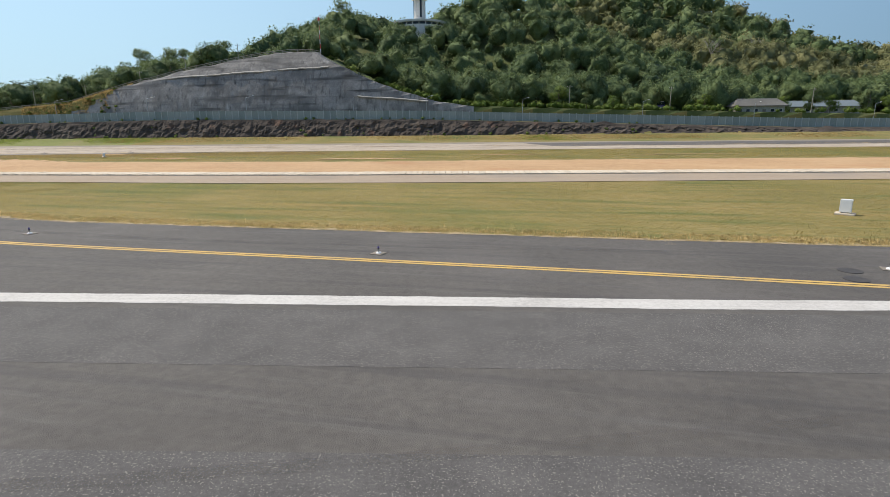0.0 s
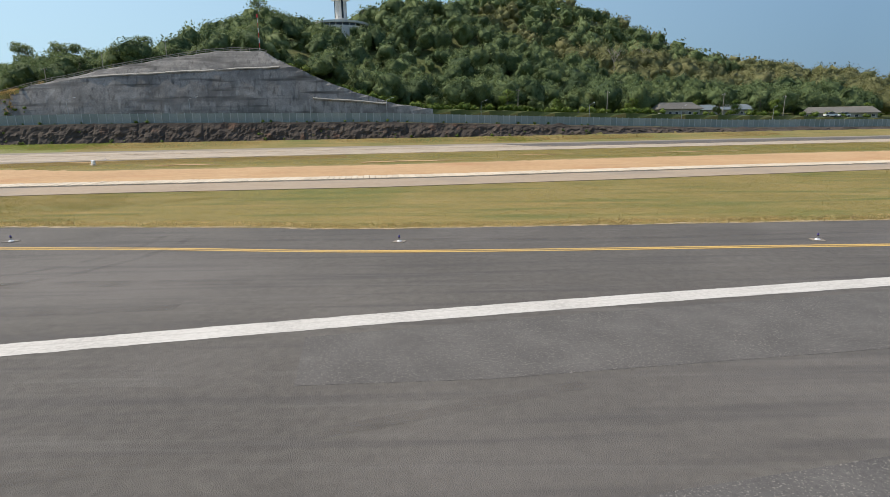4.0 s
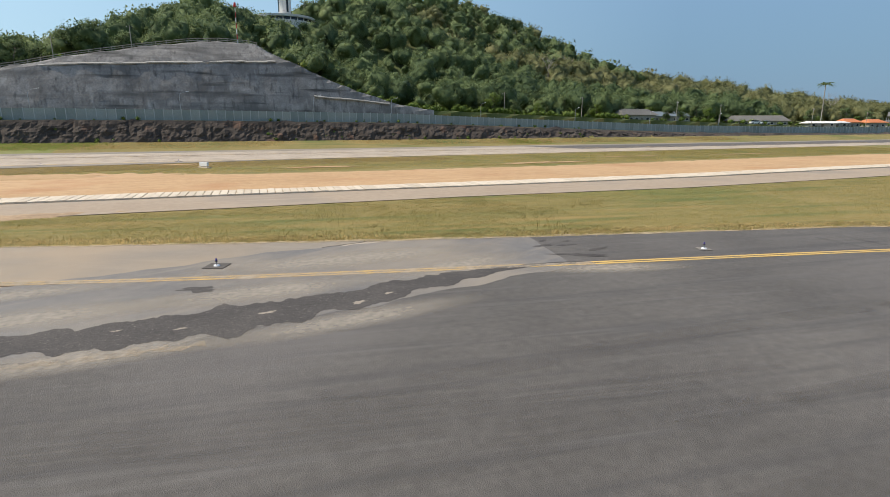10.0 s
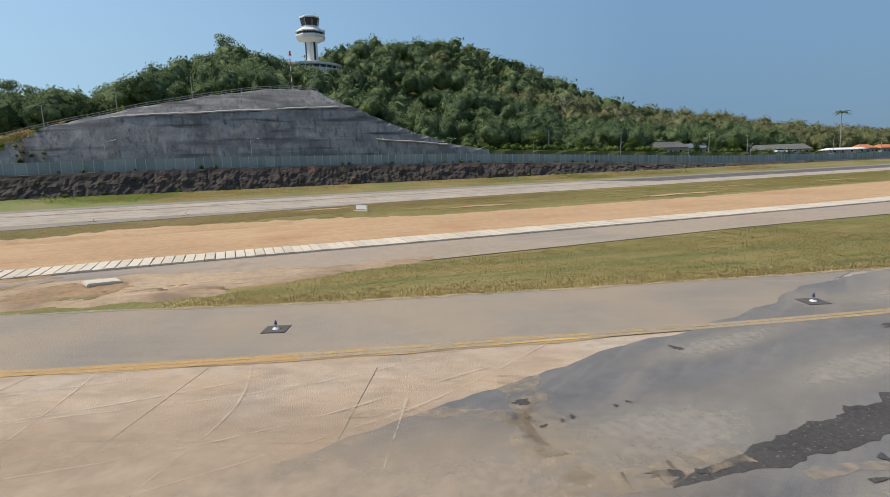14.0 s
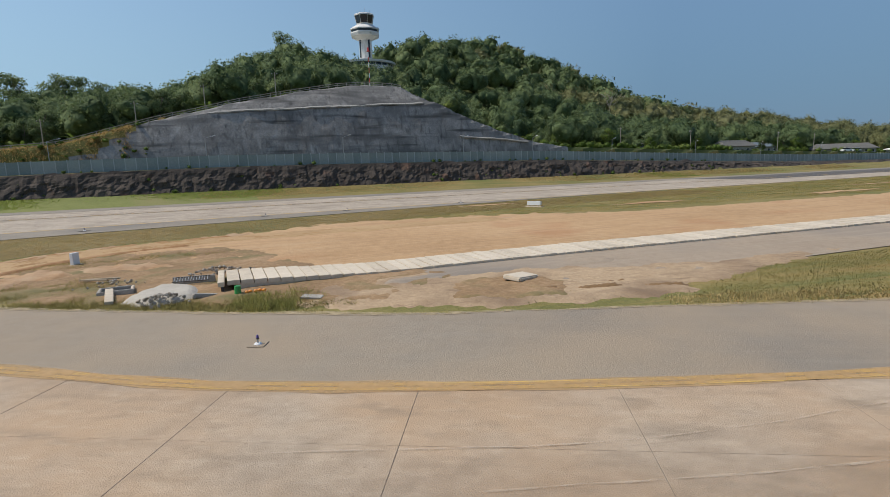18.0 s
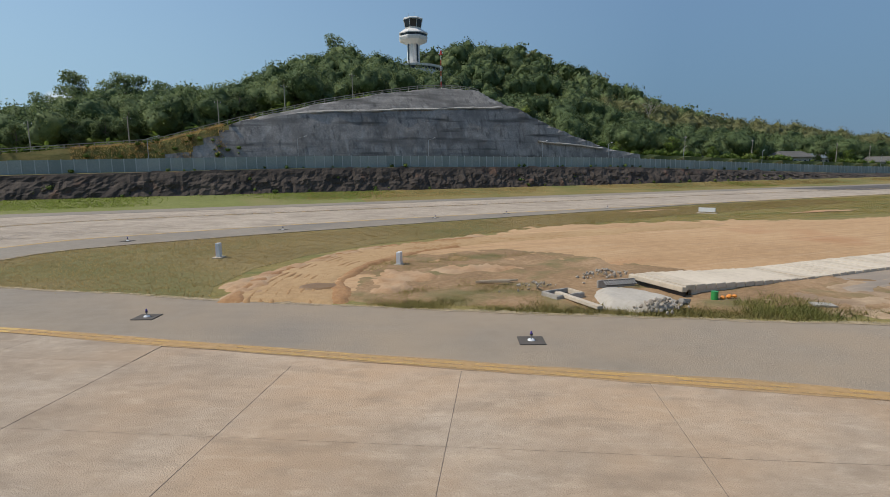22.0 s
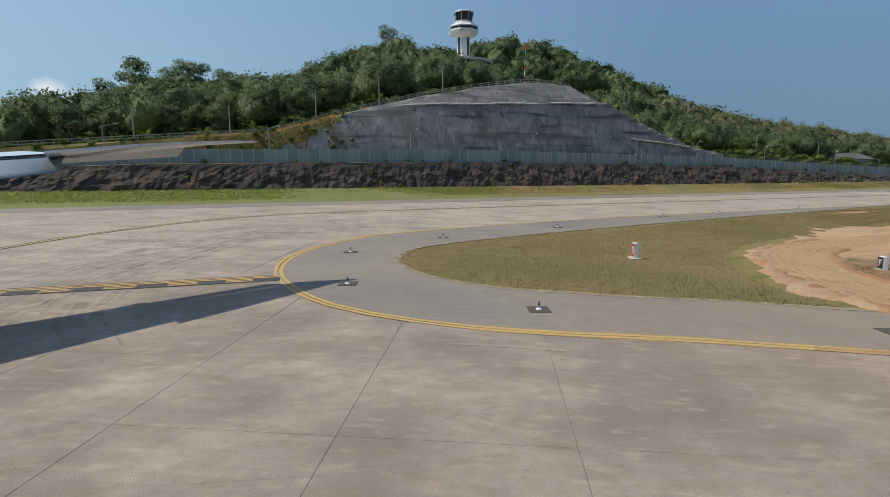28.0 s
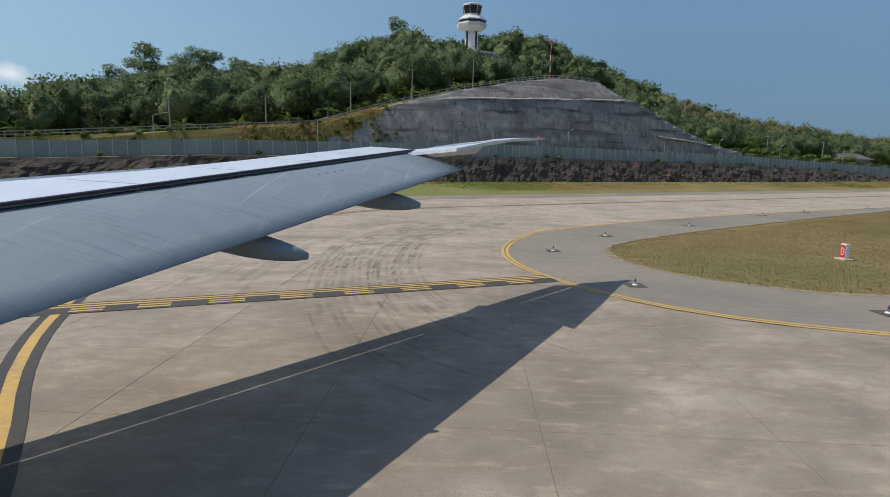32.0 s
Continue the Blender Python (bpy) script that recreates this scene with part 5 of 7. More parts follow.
# ---- poles and lamps ----
def street_lamp(x, y, z, h, turn):
    top = tagged(new("street_lamp"), "grey steel street lamp with a bent arm", "street lamp", "lamps behind the fence")
    bm = bmesh.new()
    cone(bm, 0.09, 0.055, h - 0.4, seg=10)
    part("pole", bm, STEEL, top)
    bm = bmesh.new()
    cone(bm, 0.045, 0.04, 2.0, (0, 0, h - 0.45), (0, 72, 0), 8)
    part("arm", bm, STEEL, top)
    bm = bmesh.new()
    box(bm, (0.75, 0.26, 0.13), (2.1, 0, h + 0.18), (0, -12, 0), 0.04)
    part("lamp_head", bm, WHITE_PAINT, top)
    top.matrix_world = pose(x, y, z, 0, 0, turn)


for x in (-150, -122, -92, -60, -26, -3, 27, 64, 98, 134):
    street_lamp(x, 175.5 - 0.05 * (x + 50), float(land(x, 175.5 - 0.05 * (x + 50))) - 0.05, 6.6, 20)


def utility_pole(x, y, h):
    z = float(land(x, y)) - 0.1
    top = tagged(new("utility_pole"), "slim grey concrete utility pole with a crossarm", "utility pole", "utility poles")
    bm = bmesh.new()
    cone(bm, 0.15, 0.1, h, seg=8)
    part("pole", bm, PALE_BARK, top)
    bm = bmesh.new()
    box(bm, (1.6, 0.1, 0.12), (0, 0.12, h - 0.6))
    part("crossarm", bm, DARK_STEEL, top)
    for dx in (-0.7, 0, 0.7):
        bm = bmesh.new()
        cone(bm, 0.06, 0.04, 0.22, (dx, 0.12, h - 0.54), seg=8)
        part("insulator", bm, WHITE_PAINT, top)
    top.matrix_world = pose(x, y, z)


for x, y, h in ((-70.6, 203.5, 8), (-89.6, 203, 8), (-106.3, 203, 7.5), (-126.5, 203, 7.5), (-146, 204, 7.5), (45, 186, 8), (78, 183, 8), (121, 176, 8), (150, 178, 8), (196, 166, 8), (236, 164, 7)):
    utility_pole(x, y, h)
mast = tagged(new("wind_mast"), "slim red and white banded mast on the hill", "mast")
mz = float(land(-41.5, 205.5))
for k in range(8):
    bm = bmesh.new()
    cone(bm, 0.17 - 0.012 * k, 0.158 - 0.012 * k, 1.6, (0, 0, 1.6 * k), seg=10)
    part("band", bm, WHITE_PAINT if k % 2 else RED_PAINT, mast)
bm = bmesh.new()
box(bm, (0.9, 0.9, 0.12), (0, 0, 12.8), bevel=0.03)
part("platform", bm, RED_PAINT, mast)
bm = bmesh.new()
cone(bm, 0.34, 0.28, 1.1, (0, 0, 12.86), seg=12)
part("beacon", bm, RED_PAINT, mast, "red beacon lamp")
mast.matrix_world = pose(-41.5, 205.5, mz - 0.05)
rail = tagged(new("guard_rail"), "white two-rail guard fence along a hillside road", "guard rail")
bm = bmesh.new()
box(bm, (0.16, 0.16, 1.1), (0, 0, 0.55))
rpost = part("rail_post", bm, PALE_BARK, rail)
def face_edge(x):
    """Where the cut face runs out into the hill above it."""
    yy = np.arange(178, 204, 0.25)
    y = yy - 0.05 * (x + 50)
    over = np.nonzero(cut_profile(x, yy) >= hill_height(np.full(len(yy), x), y))[0]
    return float(y[over[0]]) if len(over) else 199.0 - 0.05 * (x + 50)


pts = [(x, face_edge(x) + 1.2) for x in np.arange(-176, -38, 2.6)]
for k, (x, y) in enumerate(pts):
    ob = rpost if k == 0 else new("rail_post", rpost.data)
    ob.parent = rail
    ob.matrix_local = pose(x, y, float(land(x, y)) - 0.05)
for zz in (0.45, 0.95):
    vs = [(x, y + dy, float(land(x, y)) + zz + dz) for x, y in pts for dy, dz in ((-0.05, -0.08), (0.05, -0.08), (0.05, 0.08), (-0.05, 0.08))]
    fs = [(4 * i + a, 4 * i + (a + 1) % 4, 4 * i + 4 + (a + 1) % 4, 4 * i + 4 + a) for i in range(len(pts) - 1) for a in range(4)]
    mesh_object("rail", vs, fs, PALE_BARK, rail)
# pale edges of the benches of the cut slope
PALE_ROCK = material("pale_sprayed_concrete", [(0.22, 0.208, 0.185), (0.3, 0.287, 0.257), (0.39, 0.375, 0.337)], 0.8, 0.95, 0.6, 2, coords="World")
for yo, x0, x1 in ((182.7, -90, -33), (0, -25, -2)):
    xs = np.arange(x0, x1, 1.5)
    ys = yo - 0.05 * (xs + 50)
    zs = [float(bench(x)) for x in xs]
    if not yo:
        zs = np.interp(xs, [-25, -2], [13.8, 12.0])
        ys = [177.4 + 5.0 * ((z - embankment(x) - 0.8) / (bench(x) - embankment(x) - 0.8)) ** 1.11 - 0.05 * (x + 50) for x, z in zip(xs, zs)]
    ys = np.asarray(ys) + 0.1 * np.sin(xs * 0.9)
    zs = np.asarray(zs) + 0.08 * np.sin(xs * 0.37) + 0.05 * np.sin(xs * 1.7)
    vs = [(x, y + dy, z + dz) for x, y, z in zip(xs, ys, zs) for dy, dz in ((-0.55, -0.12), (0.35, 0.2), (0.5, -0.3), (-0.5, -0.4))]
    fs = [(4 * i + a, 4 * i + 4 + a, 4 * i + 4 + (a + 1) % 4, 4 * i + (a + 1) % 4) for i in range(len(xs) - 1) for a in range(4)]
    tagged(mesh_object("bench_kerb", vs, fs, PALE_ROCK), "pale concrete kerb along a slope bench", "kerb", kind="structure")


# ---- control tower ----
def ring_stack(rings, seg, turn=0.0):
    """A many-sided body from (radius, height) rings, closed at top and bottom."""
    bm = bmesh.new()
    rows = [[bm.verts.new((r * math.cos(2 * math.pi * (i + turn) / seg), r * math.sin(2 * math.pi * (i + turn) / seg), z)) for i in range(seg)] for r, z in rings]
    for a, b in zip(rows[:-1], rows[1:]):
        for i in range(seg):
            bm.faces.new((a[i], a[(i + 1) % seg], b[(i + 1) % seg], b[i]))
    bm.faces.new(rows[0][::-1])
    bm.faces.new(rows[-1])
    return bm


tower = tagged(new("control_tower"), "white concrete control tower with dark glazed cab", "control tower")
part("shaft", ring_stack([(3.1, 0), (3.0, 20)], 12), PLASTER, tower)
for k in range(4):
    an = math.radians(45 + 90 * k - 30)
    bm = bmesh.new()
    box(bm, (0.3, 1.0, 17), (3.0 * math.cos(an), 3.0 * math.sin(an), 9.5), (0, 0, math.degrees(an)))
    part("stair_window", bm, GLASS, tower)
part("gallery", ring_stack([(3.2, 9.3), (7.0, 11.0), (7.4, 12.2), (7.2, 12.8)], 8), PLASTER, tower)
part("gallery_window_band", ring_stack([(6.6, 12.81), (6.7, 13.9)], 8), GLASS, tower, "dark glass band")
part("gallery_roof", ring_stack([(7.3, 13.91), (7.35, 14.3), (5.0, 15.9), (4.5, 16.2)], 8), PLASTER, tower)
part("cab_sill", ring_stack([(3.9, 16.21), (4.1, 17.0)], 8), PLASTER, tower)
part("cab_glass", ring_stack([(4.0, 17.01), (4.75, 20.6)], 8), GLASS, tower, "outward leaning dark glass")
for k in range(8):
    an = 2 * math.pi * k / 8
    bm = bmesh.new()
    cone(bm, 0.09, 0.09, 3.7, (4.05 * math.cos(an), 4.05 * math.sin(an), 16.98), (0, 11.6, math.degrees(an)), 6)
    part("mullion", bm, PLASTER, tower)
part("cab_roof", ring_stack([(5.0, 20.61), (5.0, 21.2), (4.3, 21.6)], 8), PLASTER, tower)
for k in range(7):
    bm = bmesh.new()
    cone(bm, 0.06, 0.03, 1.6 + 0.5 * (k % 3), (3.2 * math.cos(k * 0.9), 3.2 * math.sin(k * 0.9), 21.55), seg=6)
    part("antenna", bm, STEEL, tower)
bm = bmesh.new()
cone(bm, 0.9, 0.15, 0.5, (6.4, -1.6, 15.2), (60, 0, 30), 14)
part("dish", bm, WHITE_PAINT, tower)
bm = bmesh.new()
cone(bm, 0.05, 0.03, 2.2, (7.0, -1.0, 14.2), seg=6)
part("antenna", bm, STEEL, tower)
TZ = 57.6
tower.matrix_world = pose(-8, 302.5, TZ)
lodge = tagged(new("tower_building"), "low round white building with a window band", "building")
part("plinth", ring_stack([(13.6, -7), (13.5, 0.6)], 24), PLASTER, lodge)
part("window_band", ring_stack([(12.8, 0.61), (12.8, 1.9)], 24), GLASS, lodge)
for k in range(24):
    an = 2 * math.pi * k / 24
    bm = bmesh.new()
    box(bm, (0.25, 0.35, 1.32), (12.9 * math.cos(an), 12.9 * math.sin(an), 1.25), (0, 0, math.degrees(an)))
    part("pillar", bm, PLASTER, lodge)
part("roof_rim", ring_stack([(14.2, 1.91), (14.4, 2.9), (12.6, 3.1)], 24), PLASTER, lodge)
lodge.matrix_world = pose(-8, 302.5, TZ - 4.6)


# ---- houses and vehicles behind the fence ----
def house(x, y, turn, w, d, h, rh, roof, label, openings=5, hip=1.2):
    z = float(land(x, y)) - 0.9
    top = tagged(new("house"), label, "house", "houses behind the fence")
    bm = bmesh.new()
    box(bm, (w, d, h), (0, 0, h / 2))
    part("wall", bm, HOUSE_WALL, top)
    bm = bmesh.new()
    o = 0.9
    base = [bm.verts.new(v) for v in ((-w / 2 - o, -d / 2 - o, h - 0.15), (w / 2 + o, -d / 2 - o, h - 0.15), (w / 2 + o, d / 2 + o, h - 0.15), (-w / 2 - o, d / 2 + o, h - 0.15))]
    up = [bm.verts.new((v.co.x, v.co.y, h + 0.02)) for v in base]
    r0, r1 = bm.verts.new((-w / 2 + hip, 0, h + rh)), bm.verts.new((w / 2 - hip, 0, h + rh))
    bm.faces.new(base[::-1])
    for i in range(4):
        bm.faces.new((base[i], base[(i + 1) % 4], up[(i + 1) % 4], up[i]))
    bm.faces.new((up[0], up[1], r1, r0))
    bm.faces.new((up[2], up[3], r0, r1))
    bm.faces.new((up[1], up[2], r1))
    bm.faces.new((up[3], up[0], r0))
    part("roof", bm, roof, top)
    bm = bmesh.new()
    box(bm, (w - 2 * hip, 0.3, 0.15), (0, 0, h + rh))
    part("ridge_cap", bm, SLAB, top)
    for k in range(openings):
        px_ = -w / 2 + (k + 0.5) * w / openings
        door = k == openings // 2
        bm = bmesh.new()
        box(bm, (1.0 if door else 1.3, 0.12, 2.0 if door else 1.1), (px_, -d / 2 - 0.03, 1.0 if door else 1.65))
        wdw = part("door" if door else "window", bm, BARK if door else PLASTER, top)
        if not door:
            bm = bmesh.new()
            box(bm, (1.1, 0.06, 0.9), (px_, -d / 2 - 0.09, 1.65))
            part("pane", bm, GLASS, wdw)
    top.matrix_world = pose(x, y, z, 0, 0, turn)


house(110, 188, -12, 15, 8, 3.2, 2.4, ROOF_GREY, "low white house with a grey hipped roof", 6)
house(142, 204, -18, 24, 12, 3.0, 2.2, ROOF_BLUE, "long hall with a shallow blue-grey sheet roof", 8, 0.3)
house(182, 183, -40, 24, 9, 2.8, 2.4, ROOF_GREY, "long low building with a grey fibre cement roof", 9)
house(205, 168, -30, 12, 6, 2.4, 0.9, PLASTER, "small white shed with a pale flat roof", 3, 0.3)
house(221, 170, -35, 9, 6, 2.6, 0.8, PLASTER, "small white shed with a pale flat roof", 3, 0.3)
house(236, 172, -20, 8, 6, 3.0, 1.8, ROOF_ORANGE, "small house with an orange tiled roof", 3)
house(262, 174, -20, 9, 7, 3.0, 1.8, ROOF_ORANGE, "small house with an orange tiled roof", 3)
house(284, 172, -30, 16, 7, 3.0, 1.4, ROOF_GREY, "low shed with a grey sheet roof", 4)
tank = tagged(new("water_tower"), "small water tank on a steel stand", "water tank")
bm = bmesh.new()
cone(bm, 1.2, 1.2, 2.2, (0, 0, 5.4), seg=14)
part("tank", bm, STEEL, tank)
for sx in (-1, 1):
    for sy in (-1, 1):
        bm = bmesh.new()
        box(bm, (0.16, 0.16, 5.5), (sx, sy, 2.75))
        part("leg", bm, STEEL, tank)
tank.matrix_world = pose(270, 170, float(land(270, 170)))


def vehicle(name, x, y, turn, size, body_mat, label, category, band=None):
    L_, W_, H_ = size
    z = float(land(x, y))
    top = tagged(new(name), label, category)
    bm = bmesh.new()
    box(bm, (L_, W_, H_ * 0.55), (0, 0, 0.45 + H_ * 0.275), bevel=0.12)
    part("body", bm, body_mat, top)
    bm = bmesh.new()
    box(bm, (L_ * (0.97 if band else 0.55), W_ * 0.95, H_ * 0.42), (0, 0, 0.43 + H_ * 0.75), bevel=0.1)
    part("cabin", bm, GLASS, top)
    bm = bmesh.new()
    box(bm, (L_ * (0.98 if band else 0.5), W_ * 0.96, 0.12), (0, 0, 0.43 + H_ * 0.97), bevel=0.05)
    part("roof", bm, WHITE_PAINT if band else body_mat, top)
    if band:
        bm = bmesh.new()
        box(bm, (L_ * 1.002, W_ * 1.01, 0.4), (0, 0, 1.35))
        part("stripe", bm, band, top)
    for sx in (-0.33, 0.33):
        for sy in (-0.5, 0.5):
            bm = bmesh.new()
            cone(bm, 0.45, 0.45, 0.25, (sx * L_, sy * W_ - 0.12, 0.45), (-90, 0, 0), 14)
            wh = part("wheel", bm, TYRE_RUBBER, top)
            bm = bmesh.new()
            cone(bm, 0.22, 0.22, 0.27, (sx * L_, sy * W_ - 0.13, 0.45), (-90, 0, 0), 10)
            part("rim", bm, STEEL, wh)
    top.matrix_world = pose(x, y, z, 0, 0, turn)


vehicle("coach", 80, 207, -6, (11.5, 2.5, 3.2), PURPLE, "purple coach with white stripes parked under trees", "coach", WHITE_PAINT)
for x, y, t_ in ((168, 174, -20), (172.5, 172.5, -15), (192, 165, -20), (198, 164, -20)):
    vehicle("car", x, y, t_, (4.4, 1.8, 1.5), WHITE_PAINT, "small white car parked behind the fence", "car")

# ---- airfield signs and edge lights ----
rigs = [(17.1, 19.2), (-2.6, 22.8), (-21.7, 28.2), (-40.8, 34.0), (-61.2, 40.6), (-79.4, 48.9), (-98.2, 59.0), (-107.8, 66.3), (-119.2, 76.0), (-128.4, 83.9), (-133.7, 91.8), (-130.6, 101.0), (-121.7, 104.9), (-108.5, 106.9), (-90, 110.4), (-79.4, 111), (-62, 111)]
templates = {}
PAD = material("dusty_dark_pad", [(0.075, 0.065, 0.054), (0.115, 0.1, 0.083)], 3.0, 0.95, 0.3, 30)
for x, y in rigs:
    pale = x > -52 or -100 < x < -95
    if pale not in templates:
        template = templates[pale] = tagged(new("edge_light"), "small taxiway edge light on a white base", "edge light", "taxiway edge lights")
        bm = bmesh.new()
        box(bm, (0.55, 0.55, 0.03) if pale else (0.85, 0.85, 0.03), (0, 0, 0.015), bevel=0.008)
        part("base_plate", bm, SHOULDER if pale else PAD, template, "pale square pad" if pale else "dark square pad")
        bm = bmesh.new()
        cone(bm, 0.13, 0.1, 0.04, (0, 0, 0.03), seg=18)
        part("base_ring", bm, WHITE_PAINT, template, "white round base")
        bm = bmesh.new()
        cone(bm, 0.025, 0.025, 0.13, (0, 0, 0.08), seg=10)
        part("stem", bm, STEEL, template)
        bm = bmesh.new()
        cone(bm, 0.055, 0.045, 0.05, (0, 0, 0.2), seg=14)
        part("collar", bm, DARK_STEEL, template)
        bm = bmesh.new()
        cone(bm, 0.045, 0.025, 0.09, (0, 0, 0.25), seg=14)
        part("lens", bm, PURPLE, template, "dark blue glass lens")
        template.matrix_world = pose(x, y, 0.007, 0, 0, -28)
    else:
        copy_thing(templates[pale], pose(x, y, 0.007, 0, 0, -28 - 0.1 * (x + 60) * 0.1))


def sign(x, y, turn, size, face, label, bars=(), legs=2, plinth=0.0):
    w_, d_, h_ = size
    top = tagged(new("airfield_sign"), label, "sign")
    bm = bmesh.new()
    box(bm, (w_ + 0.4, d_ + 0.4, 0.1), (0, 0, 0.05), bevel=0.02)
    part("footing", bm, SLAB, top)
    bm = bmesh.new()
    box(bm, size, (0, 0, 0.1 + plinth + h_ / 2), bevel=0.02)
    part("case", bm, WHITE_PAINT, top)
    if face:
        bm = bmesh.new()
        box(bm, (w_ * 0.86, 0.02, h_ * 0.84), (0, -d_ / 2 - 0.008, 0.1 + plinth + h_ / 2))
        f = part("face", bm, face, top)
        for bx, bz, bw, bh in bars:
            bm = bmesh.new()
            box(bm, (bw, 0.02, bh), (bx, -d_ / 2 - 0.022, 0.1 + plinth + h_ / 2 + bz))
            part("mark", bm, WHITE_PAINT, f)
    if plinth:
        for k in range(legs):
            bm = bmesh.new()
            cone(bm, 0.05, 0.05, plinth, ((k + 0.5 - legs / 2) * w_ / legs, 0, 0.1), seg=8)
            part("leg", bm, STEEL, top)
    top.matrix_world = pose(x, y, -0.04, 0, 0, turn)


sign(-115.5, 91.0, -117, (0.46, 0.26, 0.92), RED_PAINT, "tall white sign case with a red face", [(0, 0.2, 0.2, 0.06), (0, -0.2, 0.2, 0.06), (-0.1, 0, 0.05, 0.34), (0.1, 0, 0.05, 0.34)])
sign(-106.1, 82.0, -127, (0.5, 0.26, 0.74), BLACK_PAINT, "short white sign case with a black face", [(-0.08, 0.0, 0.06, 0.36), (0.04, 0.15, 0.18, 0.06), (0.02, 0.02, 0.12, 0.05)])
sign(-59, 97, -62, (1.9, 0.3, 0.5), None, "plain white sign board on a low footing", legs=3, plinth=0.12)
sign(24.4, 31.2, -42, (0.6, 0.4, 0.75), None, "white painted electrical cabinet on a pad", plinth=0.06)
for x, y in ((15.5, 19.1), (14.9, 18.0)):
    bm = bmesh.new()
    cone(bm, 0.4, 0.4, 0.02, seg=24)
    mh = part("manhole_cover", bm, DARK_STEEL)
    mh.matrix_world = pose(x, y, 0.0065)
    tagged(mh, "round dark iron manhole cover in asphalt", "manhole cover", "manhole covers")

# ---- parked airliner: starboard wing, centre body and main gear ----
AX, AY, UX, UY = -151.03, 73.36, -0.853, 0.522


def craft(a, l, z):
    """From metres ahead, to starboard and up to the place on the taxiway."""
    return (AX + a * UX + l * -UX * 0 + l * UY, AY + a * UY - l * UX, z)


def lead(l):
    return 22.4 - 0.812 * l


def hinge(l):
    return 14.6 - 0.463 * l


def trail(l):
    return 11.55 - 0.464 * l


def skin(l):
    return 3.95 + 0.1 * l


def loft(name, stations, mat, parent, label="", cap=True, smooth=True):
    """A body through closed outlines of equal length."""
    n = len(stations[0])
    vs = [craft(*p) for s in stations for p in s]
    fs = [(i * n + j, i * n + (j + 1) % n, (i + 1) * n + (j + 1) % n, (i + 1) * n + j) for i in range(len(stations) - 1) for j in range(n)]
    if cap:
        fs += [tuple(range(n)), tuple(range((len(stations) - 1) * n, len(stations) * n))[::-1]]
    ob = mesh_object(name, vs, fs, mat, parent, label)
    bm = bmesh.new()
    bm.from_mesh(ob.data)
    bmesh.ops.recalc_face_normals(bm, faces=bm.faces)
    bm.to_mesh(ob.data)
    bm.free()
    if smooth:
        for p in ob.data.polygons:
            p.use_smooth = len(p.vertices) == 4
    return ob


def wing_outline(l, front, rear, thick, base=0.0, rise=0.0):
    """Outline of the wing at one station, nose to rear and back below."""
    c = front - rear
    up = [(front - c * f, l, skin(l) + base + rise * f + thick * (4 * 0.35 * math.sqrt(f) * (1 - f) - 0.45 * (1 - f))) for f in (0.0, 0.03, 0.1, 0.25, 0.5, 0.75, 1.0)]
    lo = [(front - c * f, l, skin(l) + base + rise * f - thick * (0.45 * (1 - f) + 1.5 * math.sqrt(f) * (1 - f) * 0.6) - 0.07) for f in (1.0, 0.75, 0.5, 0.25, 0.1, 0.03)]
    return up + lo


aircraft = tagged(new("airliner_wing"), "pale grey airliner wing with lowered flap and slats", "aircraft")
ls = [-2.8, 2, 6, 10, 14, 18, 20.6]
loft("wing_box", [wing_outline(l, lead(l) - 0.75, hinge(l), 0.045 * (lead(l) - hinge(l)) + 0.12) for l in ls], WING, aircraft)
loft("wing_outer_panel", [wing_outline(l, lead(l) - 0.7, trail(l) + (0.0 if l < 25 else -0.05), 0.3 - 0.028 * (l - 18), 0.047 * (l - 20.6), 0.38 - 0.06 * (l - 20.6)) for l in (20.61, 21.4, 22.4, 23.4)] + [wing_outline(24.6, 2.0, 0.1, 0.1, 0.19, 0.12), wing_outline(25.6, -0.35, -0.75, 0.03, 0.25, 0.0)], WING, aircraft)
# drooped flap, slightly below the spoilers, and the short panel beside its end
tri_ = [(hinge(20.1), 20.1, skin(20.1) - 0.12), (trail(17.6), 17.6, 6.0), (trail(20.75), 20.75, skin(20.75) + 0.36), (hinge(20.75), 20.75, skin(20.75) - 0.03)]
loft("aileron", [[(q_[0], q_[1], q_[2] + 0.03) for q_ in tri_], [(q_[0], q_[1], q_[2] - 0.07) for q_ in tri_]], WING, aircraft, smooth=False)
for l0, l1 in ((2.0, 20.5),):
    st = []
    for lh in np.linspace(l0, l1, 9):
        lt = lh - 2.55 * (lh - 2) / 18.5
        h_, t_ = hinge(lh) - 0.16, trail(lt)
        s0, s1 = skin(lh) - 0.09, skin(lt) - 1.2 + 0.045 * lt
        fr = np.array([0.0, 0.12, 0.27, 0.45, 0.65, 0.83, 1.0])
        cv = 0.3 * fr + 0.7 * fr ** 1.8
        up = [(h_ + 0.7, lh, s0 - 0.12), (h_ + 0.5, lh, s0 - 0.01)]
        up += [(h_ + f * (t_ - h_), lh + f * (lt - lh), s0 + g * (s1 - s0)) for f, g in zip(fr, cv)]
        lo = [(h_ + f * (t_ - h_), lh + f * (lt - lh), s0 + g * (s1 - s0) - 0.03 - 0.34 * (1 - f) ** 0.8) for f, g in zip(fr[::-1], cv[::-1])]
        st.append(up + lo)
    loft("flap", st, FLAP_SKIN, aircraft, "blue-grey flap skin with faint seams")
